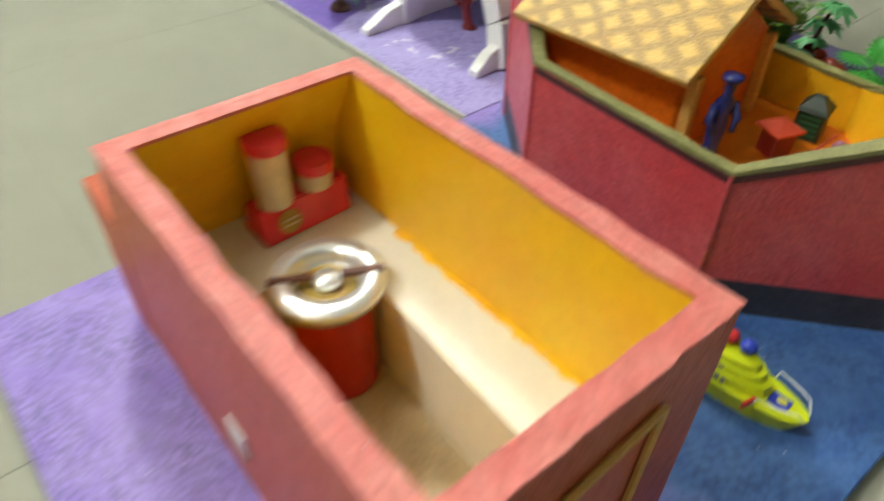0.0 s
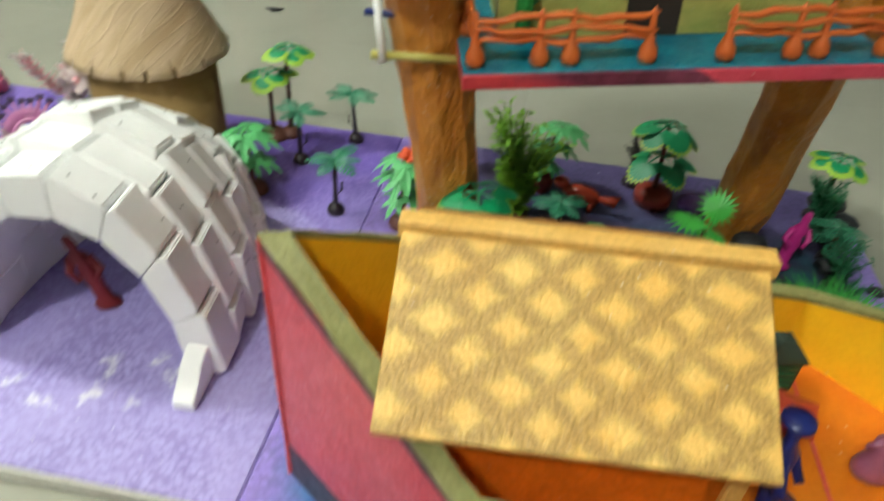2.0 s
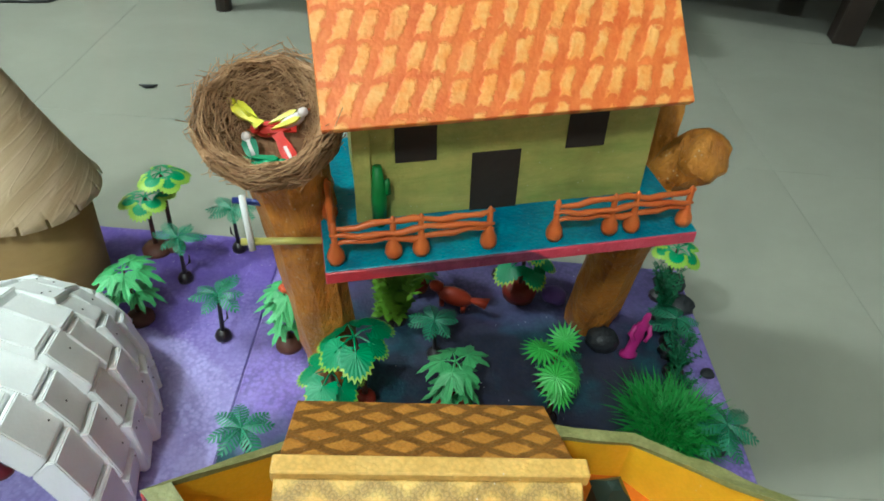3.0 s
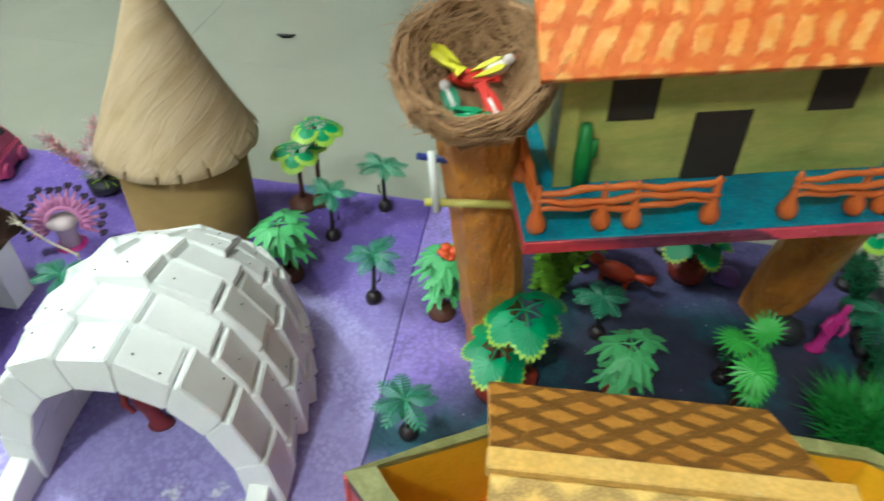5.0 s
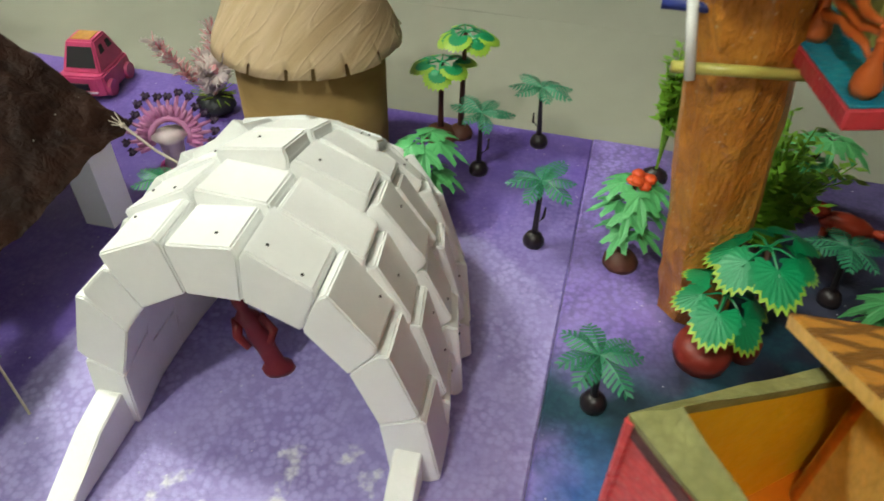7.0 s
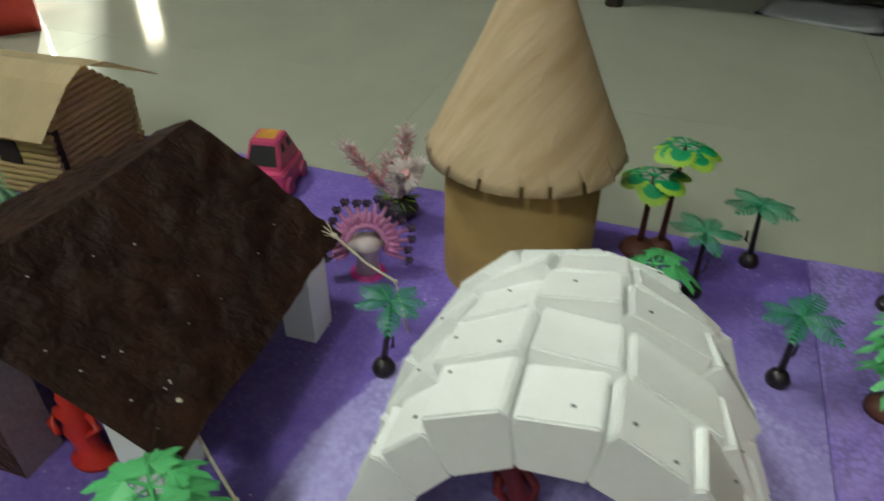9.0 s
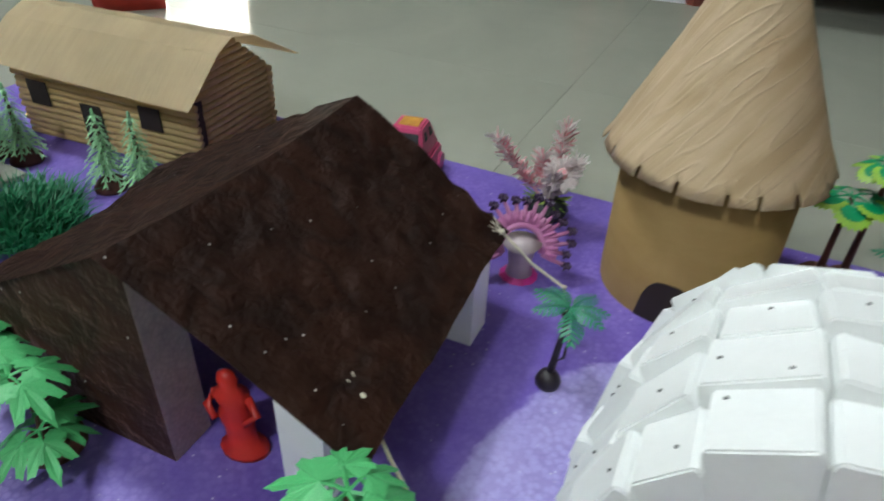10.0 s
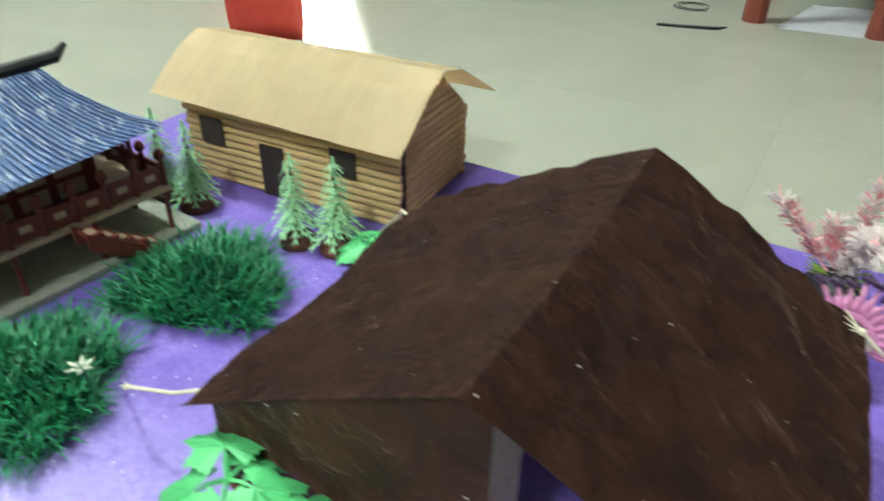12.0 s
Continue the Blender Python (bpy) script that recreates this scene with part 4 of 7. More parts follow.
def deck_things():
    figure("doll", pose(0.289, 0.000, 0.0882, 0, 0, 60), NAVY, 0.076, "navy blue plastic doll with a flat cap on the deck", (0.10, 0.10), 0.72, True, True)
    figure("doll", pose(0.362, 0.050, 0.0882, 0, 0, 200), MAUVE, 0.040, "mauve plastic doll sitting on the deck", (0, 0), 1.5, False)
    t = thing("toy_table", pose(0.312, 0.062, 0.0882, 0, 0, 25), "dark red toy table with an orange-red cloth", "toy table")
    bm = bmesh.new()
    lathe(bm, [(0, 0), (0.013, 0), (0.013, 0.022), (0, 0.022)], 4)
    part("base", bm, WINE_PLASTIC, t)
    bm = bmesh.new()
    lathe(bm, [(0, 0.0222), (0.019, 0.0222), (0.019, 0.0245), (0, 0.031)], 4)
    part("top", bm, plastic("toy_cloth_red", (0.60, 0.075, 0.035), 0.5), t, "orange-red pointed top")
    t = thing("toy_stall", pose(0.316, 0.108, 0.0882, 0, 0, 12), "dark green toy lantern house on the deck", "toy house")
    bm = bmesh.new()
    block(bm, -0.011, 0.011, -0.010, 0.010, 0, 0.026, 0.001)
    body = part("body", bm, plastic("toy_dark_green", (0.018, 0.035, 0.024), 0.4), t)
    for q in range(4):
        bm = bmesh.new()
        block(bm, -0.008, 0.008, -0.0112, -0.0098, 0.005 + 0.005 * q, 0.007 + 0.005 * q)
        part("slat", bm, LEAF_DARK, body)
    bm = bmesh.new()
    lathe(bm, [(0, 0.026), (0.0175, 0.026), (0.0150, 0.029), (0.006, 0.037), (0, 0.038)], 4)
    part("roof", bm, plastic("toy_roof_green", (0.03, 0.05, 0.035), 0.4), t, "", pose(0, 0, 0, 0, 0, 45))


# ---- snow house ----
def igloo():
    t = thing("igloo", pose(-0.1585, 0.102, 0, 0, 0, 3.0), "igloo of glued white foam blocks, open in front", "igloo")
    rnd = random.Random(5)
    rows = [(0.000, 0.101, 0.161), (0.034, 0.106, 0.167), (0.066, 0.106, 0.168), (0.097, 0.104, 0.164), (0.127, 0.100, 0.155), (0.155, 0.091, 0.138), (0.181, 0.081, 0.118), (0.205, 0.062, 0.091), (0.226, 0.040, 0.058)]
    th = 0.021

    def point(a, hw, hz, ang, off):
        c, s = math.cos(ang), math.sin(ang)
        e = 0.94
        return Vector((math.copysign(abs(c) ** e, c) * (hw + off), a, (abs(s) ** e) * (hz + (off * 1.4 if off < -0.01 else off))))
    for i in range(len(rows) - 1):
        (a0, w0, h0), (a1, w1, h1) = rows[i], rows[i + 1]
        num = (9, 8, 9, 8, 8, 7, 6, 5)[i]
        shift = 0.5 if i % 2 else 0.0
        cuts = [0.0]
        for q in range(1, num + (1 if shift else 0)):
            cuts.append((q - shift) / num + rnd.uniform(-0.014, 0.014))
        cuts.append(1.0)
        for q in range(len(cuts) - 1):
            f0, f1 = math.pi * (cuts[q] + 0.0006), math.pi * (cuts[q + 1] - 0.0006)
            off = rnd.uniform(-0.003, 0.003)
            front, back = off + 0.0035 + rnd.uniform(0, 0.002), off - 0.001
            turn = rnd.uniform(-0.002, 0.002)
            aa0, aa1 = a0 - (0.003 if i else 0.0), a1 + 0.003
            b = [point(aa0, w0, h0, f0, -th), point(aa0, w0, h0, f1, -th), point(aa1, w1, h1, f1, -th), point(aa1, w1, h1, f0, -th)]
            g0, g1 = f0 + 0.0024 / w0, f1 - 0.0024 / w0
            full = [point(aa0, w0, h0, f0, front - 0.0048), point(aa0, w0, h0, f1, front - 0.0048), point(aa1, w1, h1, f1, back - 0.0048), point(aa1, w1, h1, f0, back - 0.0048)]
            c0, c1 = aa0 + (0.0005 if i else 0.0), aa1 - 0.0026
            mix = (c1 - aa0) / (aa1 - aa0)
            wb, hb = lerp(w0, w1, mix), lerp(h0, h1, mix)
            o = [point(c0, w0, h0, g0, front + turn), point(c0, w0, h0, g1, front - turn), point(c1, wb, hb, g1, back - turn), point(c1, wb, hb, g0, back + turn)]
            bm = bmesh.new()
            rings = [[bm.verts.new(v) for v in ring] for ring in (b, full, o)]
            bm.faces.new(rings[0][::-1])
            bm.faces.new(rings[2])
            for ra, rb in zip(rings, rings[1:]):
                for k in range(4):
                    bm.faces.new((ra[k], ra[(k + 1) % 4], rb[(k + 1) % 4], rb[k]))
            bmesh.ops.bevel(bm, geom=bm.edges[:], offset=0.0010, segments=2, affect="EDGES")
            blk = part("block", bm, FOAM, t)
            for e in range(rnd.choice((0, 1, 1, 2))):
                fa, fb = rnd.uniform(0.12, 0.88), rnd.uniform(0.15, 0.85)
                spot = o[0].lerp(o[1], fa).lerp(o[3].lerp(o[2], fa), fb)
                bm = bmesh.new()
                blob(bm, spot, 0.0010, 1)
                part("pin", bm, IRON, blk)
    a, w, h = rows[-1]
    bm = bmesh.new()
    ring = [point(a - 0.002, w, h, math.pi * q / 8, 0.002) for q in range(9)]
    solid(bm, [v + Vector((0, -0.012, 0)) for v in ring], [Vector((v.x * 0.9, v.y + 0.008, v.z * 0.9)) for v in ring])
    part("closing_block", bm, FOAM, t)
    for s, f in ((-1, -0.063), (1, -0.036)):
        bm = bmesh.new()
        x0, x1 = s * 0.0835, s * 0.0995
        pr = [(0.026, 0.0), (0.026, 0.030), (-0.002, 0.030), (f * 0.40, 0.025), (f * 0.75, 0.014), (f, 0.008), (f, 0.0)]
        solid(bm, [(x0, y, z) for y, z in pr], [(x1, y, z) for y, z in pr])
        bmesh.ops.bevel(bm, geom=bm.edges[:], offset=0.001, segments=1, affect="EDGES")
        part("foot_block", bm, FOAM, t)


# ---- tree house ----
def trunk(bm, pts, radii, seg=16, seed=1.0):
    tube(bm, pts, radii, seg)
    for v in bm.verts:
        v.co += Vector((noise.noise(v.co * 75 + Vector((seed, 0, 0))), noise.noise(v.co * 75 + Vector((0, seed, 9))), 0)) * 0.0034


def path_points(a, b, n):
    a, b = Vector(a), Vector(b)
    return [a.lerp(b, k / n) for k in range(n + 1)]


TH = pose(0.101, 0.199, 0.211, 0, -3.9, 12.2)


def tree_house():
    t = thing("tree_house", TH, "yellow-green foam tree house with orange roof on a teal deck", "tree house")
    L, W, k = 0.286, 0.182, 0.012
    bm = bmesh.new()
    block(bm, 0, L, 0, W, 0, k - 0.0015, 0.001)
    part("deck_edge", bm, DECKEDGE, t, "crimson and purple deck edge")
    bm = bmesh.new()
    block(bm, 0.0005, L - 0.0005, 0.0005, W, k - 0.0015, k, 0.0006)
    part("deck", bm, TEAL, t, "teal painted deck")
    x0, x1, y0, y1, h, th = 0.031, 0.262, 0.056, 0.158, 0.105, 0.010
    z0 = k
    for a in ((x0, x1, y0, y0 + th), (x0, x1, y1 - th, y1)):
        bm = bmesh.new()
        block(bm, *a, z0, z0 + h, 0.0007)
        part("wall", bm, HOUSEGREEN, t)
    ym, rz = (y0 + y1) / 2, z0 + h + 0.068
    for x in (x0, x1 - th):
        bm = bmesh.new()
        pr = [(y0 + th, z0), (y1 - th, z0), (y1 - th, z0 + h), (ym, rz - 0.010), (y0 + th, z0 + h)]
        solid(bm, [(x, y, z) for y, z in pr], [(x + th, y, z) for y, z in pr])
        part("gable_wall", bm, HOUSEGREEN, t)
    bm = bmesh.new()
    block(bm, x0 - 0.003, x0 + 0.010, y0 - 0.003, y0, z0, z0 + h - 0.002, 0.0006)
    part("corner_strip", bm, HOUSEGREEN, t)
    for x, w, za, zb, nm in ((0.059, 0.031, 0.050, 0.084, "window"), (0.190, 0.031, 0.050, 0.082, "window"), (0.117, 0.038, 0.0, 0.053, "door")):
        bm = bmesh.new()
        block(bm, x, x + w, y0 - 0.0012, y0, z0 + za, z0 + zb, 0.0003)
        part(nm, bm, BLACKPAPER, t, "dark brown paper " + nm)
    over = 0.025
    ez = z0 + h - 0.012
    run = ym - (y0 - over)
    rise = rz - ez
    ang, ln = math.degrees(math.atan2(rise, run)), math.hypot(rise, run)
    for s in (-1, 1):
        bm = bmesh.new()
        block(bm, 0.008, x1 + 0.007, -ln if s < 0 else 0, 0 if s < 0 else ln, 0, 0.008, 0.0008)
        part("roof_sheet", bm, SCALLOP, t, "orange roof sheet painted with scalloped tiles", pose(0, ym, rz, -s * ang))
    bm = bmesh.new()
    tube(bm, [(0.045, y0 - 0.006, z0), (0.0455, y0 - 0.006, z0 + 0.025), (0.045, y0 - 0.006, z0 + 0.052)], [0.005, 0.0062, 0.0035], 8)
    tube(bm, [(0.046, y0 - 0.006, z0 + 0.02), (0.052, y0 - 0.006, z0 + 0.028), (0.052, y0 - 0.006, z0 + 0.040)], [0.003, 0.003, 0.002], 6)
    c = part("cactus", bm, plastic("cactus_green", (0.02, 0.22, 0.035), 0.5), t, "small green painted cactus", smooth=True)

    def fence(a, b, posts):
        """Three wavy rails between club-footed posts."""
        a, b = Vector((*a, k)), Vector((*b, k))
        for f in posts:
            p = a.lerp(b, f)
            bm = bmesh.new()
            lathe(bm, [(0, k), (0.0050, k), (0.0066, k + 0.004), (0.0060, k + 0.009), (0.0036, k + 0.014), (0.0024, k + 0.018), (0.0021, k + 0.034), (0, k + 0.037)], 10, p.x, p.y)
            part("fence_post", bm, FENCE, t, "", smooth=True)
        out = (b - a).normalized().cross(Vector((0, 0, 1)))
        for q, z in enumerate((0.0165, 0.0235, 0.0310)):
            bm = bmesh.new()
            pts = []
            for j in range(13):
                f = -0.03 + 1.06 * j / 12
                pts.append(a.lerp(b, f) + out * (0.0012 * (q % 2)) + Vector((0, 0, z + 0.0016 * math.sin(9 * f + 2.1 * q) + 0.0010 * math.sin(23 * f + q))))
            tube(bm, pts, [0.0012] + [0.0020 + 0.0004 * (j % 3) for j in range(11)] + [0.0011], 7)
            part("fence_rail", bm, FENCE, t, "", smooth=True)
    fence((0.009, 0.010), (0.121, 0.010), (0.0, 0.37, 0.55, 1.0))
    fence((0.172, 0.010), (0.277, 0.010), (0.0, 0.42, 0.59, 1.0))
    fence((0.008, 0.016), (0.008, 0.104), (0.55, 1.0))


def trunks():
    t = thing("foam_tree", pose(0.094, 0.300, 0), "orange-brown painted foam trunk carrying a nest", "foam tree", "tree house trunks")
    bm = bmesh.new()
    trunk(bm, path_points((0, 0, 0), (-0.036, -0.026, 0.282), 14), [0.0255 + 0.00045 * q for q in range(15)], 9)
    part("trunk", bm, BARK, t)
    for a, b, r, mt, lb in (((-0.064, -0.060, 0.211), (0.004, -0.048, 0.210), 0.0030, CLEARY, "yellow-green straw"), ((-0.0545, -0.064, 0.207), (-0.0625, -0.050, 0.247), 0.0027, WHITE, "white straw"), ((-0.074, -0.036, 0.232), (-0.034, -0.040, 0.234), 0.0026, NAVY, "blue straw")):
        bm = bmesh.new()
        tube(bm, [a, b], r, 10)
        part("straw", bm, mt, t, lb, smooth=True)
    t = thing("foam_tree", pose(0.366, 0.402, 0), "leaning orange-brown painted foam trunk with a stub branch", "foam tree", "tree house trunks")
    bm = bmesh.new()
    trunk(bm, path_points((0, 0, 0), (-0.012, -0.075, 0.2265), 10), [0.026] * 2 + [0.0275] * 9, 10, 4.0)
    part("trunk", bm, BARK, t)
    bm = bmesh.new()
    trunk(bm, path_points((0.002, -0.046, 0.2225), (0.006, -0.004, 0.31), 6), [0.016] * 7, 9, 7.0)
    part("trunk", bm, BARK, t)
    bm = bmesh.new()
    trunk(bm, path_points((0.004, -0.046, 0.226), (0.031, -0.062, 0.262), 5), [0.019, 0.020, 0.021, 0.022, 0.023, 0.0235], 12, 2.0)
    branch = part("branch", bm, BARK, t)
    bm = bmesh.new()
    blob(bm, (0.031, -0.062, 0.262), 0.0240, 3, 0, 0.22, 2.0)
    part("knob", bm, BARK, branch, "rounded lumpy end", smooth=True)


def nest():
    c = Vector((0.059, 0.270, 0.274))
    tip = pose(*c, 27, 0, -8)
    t = thing("nest", tip, "brown coir fibre bird nest on the trunk", "nest")
    rnd = random.Random(3)
    bm = bmesh.new()
    lathe(bm, [(0, 0.0), (0.022, 0.002), (0.038, 0.014), (0.046, 0.032), (0.0475, 0.048), (0.0455, 0.053), (0.043, 0.048), (0.039, 0.034), (0.030, 0.020), (0.016, 0.013), (0, 0.012)], 36)
    for v in bm.verts:
        v.co += v.co.normalized() * 0.003 * noise.noise(v.co * 70)
    part("cup", bm, NEST_IN, t, "matted fibre cup", smooth=True)
    bm = bmesh.new()
    for q in range(2300):
        a = rnd.uniform(0, 2 * math.pi)
        hgt = rnd.uniform(0.004, 0.055)
        inner = rnd.random() < 0.45
        pts = []
        span = rnd.uniform(0.25, 0.9) * rnd.choice((-1, 1))
        wz = rnd.uniform(-0.013, 0.013)
        push = rnd.uniform(-0.001, 0.0030)
        for k in range(5):
            f = k / 4
            z = max(0.001, hgt + wz * (f - 0.5) * 2)
            g = max(0.0, min(1.0, z / 0.052))
            r = 0.024 + 0.0245 * math.sin(min(1.0, g * 1.25) * math.pi / 2) + push
            if inner:
                r = 0.018 + 0.027 * g ** 0.7 - abs(push)
                z = 0.014 + 0.040 * g
            aa = a + span * (f - 0.5)
            pts.append(Vector((r * math.cos(aa), r * math.sin(aa), z + 0.002 * math.sin(9 * aa))))
        if rnd.random() < 0.16:
            pts[-1] = pts[-1] + pts[-1].normalized() * rnd.uniform(0.003, 0.010) + Vector((0, 0, rnd.uniform(-0.002, 0.004)))
        tube(bm, pts, rnd.uniform(0.00018, 0.00038), 3, False)
    part("fibre", bm, NEST, t, "loose coir fibres")

    def bird(x, y, z, turn, tilt, coat, belly, label):
        b = thing("toy_bird", tip @ pose(x, y, z - 0.004, 0, tilt, turn) @ Matrix.Scale(0.86, 4), label, "toy bird", "birds in the nest")
        bm = bmesh.new()
        blob(bm, (0, 0, 0.006), (0.0115, 0.0056, 0.0060), 2)
        blob(bm, (0.0105, 0, 0.0100), (0.0047, 0.0042, 0.0042), 2)
        part("body", bm, belly, b, smooth=True)
        for s in (-1, 1):
            bm = bmesh.new()
            ring = [(0.007, 0.004), (0.002, 0.0062), (-0.008, 0.0056), (-0.019, 0.0030), (-0.010, 0.0016), (0.003, 0.0014)]
            solid(bm, [(px, s * py, 0.0098 - 10 * py * py) for px, py in ring], [(px, s * py, 0.0118 - 10 * py * py) for px, py in ring])
            part("wing", bm, coat, b)
        bm = bmesh.new()
        solid(bm, [(-0.008, -0.002, 0.0062), (-0.023, -0.005, 0.0080), (-0.023, 0.005, 0.0080), (-0.008, 0.002, 0.0062)], [(-0.008, -0.002, 0.0078), (-0.023, -0.005, 0.0092), (-0.023, 0.005, 0.0092), (-0.008, 0.002, 0.0078)])
        part("tail", bm, coat, b)
        bm = bmesh.new()
        tube(bm, [(0.0145, 0, 0.0100), (0.0180, 0, 0.0095)], [0.0012, 0.0003], 5)
        part("beak", bm, FENCE, b)
    bird(-0.026, 0.010, 0.030, 150, 0, BALL_Y, BALL_Y, "yellow craft bird in the nest")
    bird(0.010, 0.014, 0.024, 35, -8, BALL_Y, CORAL_W, "yellow craft bird with a white belly in the nest")
    bird(-0.006, 0.004, 0.020, 195, 0, RED_PLASTIC, RED_PLASTIC, "small red craft bird in the nest")
    bird(-0.014, -0.013, 0.020, 125, 8, LEAF_TEAL, CORAL_W, "teal craft bird with a white rim in the nest")
    bird(0.014, -0.014, 0.020, -50, 8, RED_PLASTIC, CORAL_W, "red craft bird with a white breast in the nest")
    bird(0.004, -0.024, 0.022, 5, 0, LEAF_MID, LEAF_MID, "green craft bird low in the nest")


# ---- conical hut ----
def hut():
    t = thing("paper_hut", pose(-0.247, 0.408, 0), "round kraft card hut with a crinkled paper cone roof", "hut")
    r, h = 0.064, 0.128
    bm = bmesh.new()
    n = 40
    lathe(bm, [(r, 0), (r, h), (r - 0.002, h), (r - 0.002, 0), (r, 0)], n)
    part("wall", bm, KRAFT_WALL, t, smooth=True)
    bm = bmesh.new()
    a0 = math.radians(-93)
    def bend(u, z, rr):
        a = a0 + u / r
        return (rr * math.cos(a), rr * math.sin(a), z)
    arch = [(u, 0.036 * (1 - 0.999 * abs(u / 0.021) ** 3.2) ** 0.6 + 0.001) for u in [lerp(-0.021, 0.021, q / 14) for q in range(15)]]
    rows = [[[bm.verts.new(bend(u, z, rr)) for z in (0.0005, top)] for u, top in arch] for rr in (r - 0.001, r + 0.0009)]
    for lo, hi in zip(rows[1], rows[1][1:]):
        bm.faces.new((lo[0], hi[0], hi[1], lo[1]))
    for q in range(14):
        for e in (0, 1):
            bm.faces.new((rows[0][q][e], rows[0][q + 1][e], rows[1][q + 1][e], rows[1][q][e]))
    for q in (0, 14):
        bm.faces.new((rows[0][q][0], rows[0][q][1], rows[1][q][1], rows[1][q][0]))
    part("doorway", bm, BLACKPAPER, t, "black paper arched doorway")
    bm = bmesh.new()
    rows = []
    N = 168
    for q in range(15):
        f = q / 14
        rr = lerp(0.010, 0.0765, f ** 1.02)
        z = lerp(0.274, 0.124, f) - 0.004 * math.sin(math.pi * f)
        row = []
        for k in range(N):
            a = 2 * math.pi * k / N
            w = 0.0014 * f * noise.noise(Vector((math.cos(a - 2.5 * (1 - f)) * 2.2, math.sin(a - 2.5 * (1 - f)) * 2.2, f * 2)))
            row.append(bm.verts.new(((rr + w) * math.cos(a), (rr + w) * math.sin(a), z)))
        rows.append(row)
    # snipped tabs along the eave, each bent a little by itself
    rnd = random.Random(9)
    slits, k = [], 3
    while k < N - 4:
        slits.append(k)
        k += rnd.randint(7, 13)
    fr, bend_out, drop = [], 0.0, 0.0
    for k in range(N):
        a = 2 * math.pi * k / N
        if k == 0 or k - 1 in slits:
            bend_out, drop = rnd.uniform(-0.0006, 0.0022), rnd.uniform(-0.0016, 0.0012)
        rr = 0.0790 + bend_out
        fr.append(bm.verts.new((rr * math.cos(a), rr * math.sin(a), 0.1165 + drop + rnd.uniform(-0.0003, 0.0003))))
    rows.append(fr)
    for i, (ra, rb) in enumerate(zip(rows, rows[1:])):
        for k in range(N):
            if i == len(rows) - 2 and k in slits:
                continue
            bm.faces.new((ra[k], ra[(k + 1) % N], rb[(k + 1) % N], rb[k]))
    tip = bm.verts.new((0.002, 0, 0.2785))
    for k in range(N):
        bm.faces.new((rows[0][k], tip, rows[0][(k + 1) % N]))
    bmesh.ops.recalc_face_normals(bm, faces=bm.faces)
    bmesh.ops.solidify(bm, geom=bm.faces[:], thickness=0.0008)
    part("roof", bm, KRAFT, t, "crinkled paper cone with a snipped eave", smooth=True)


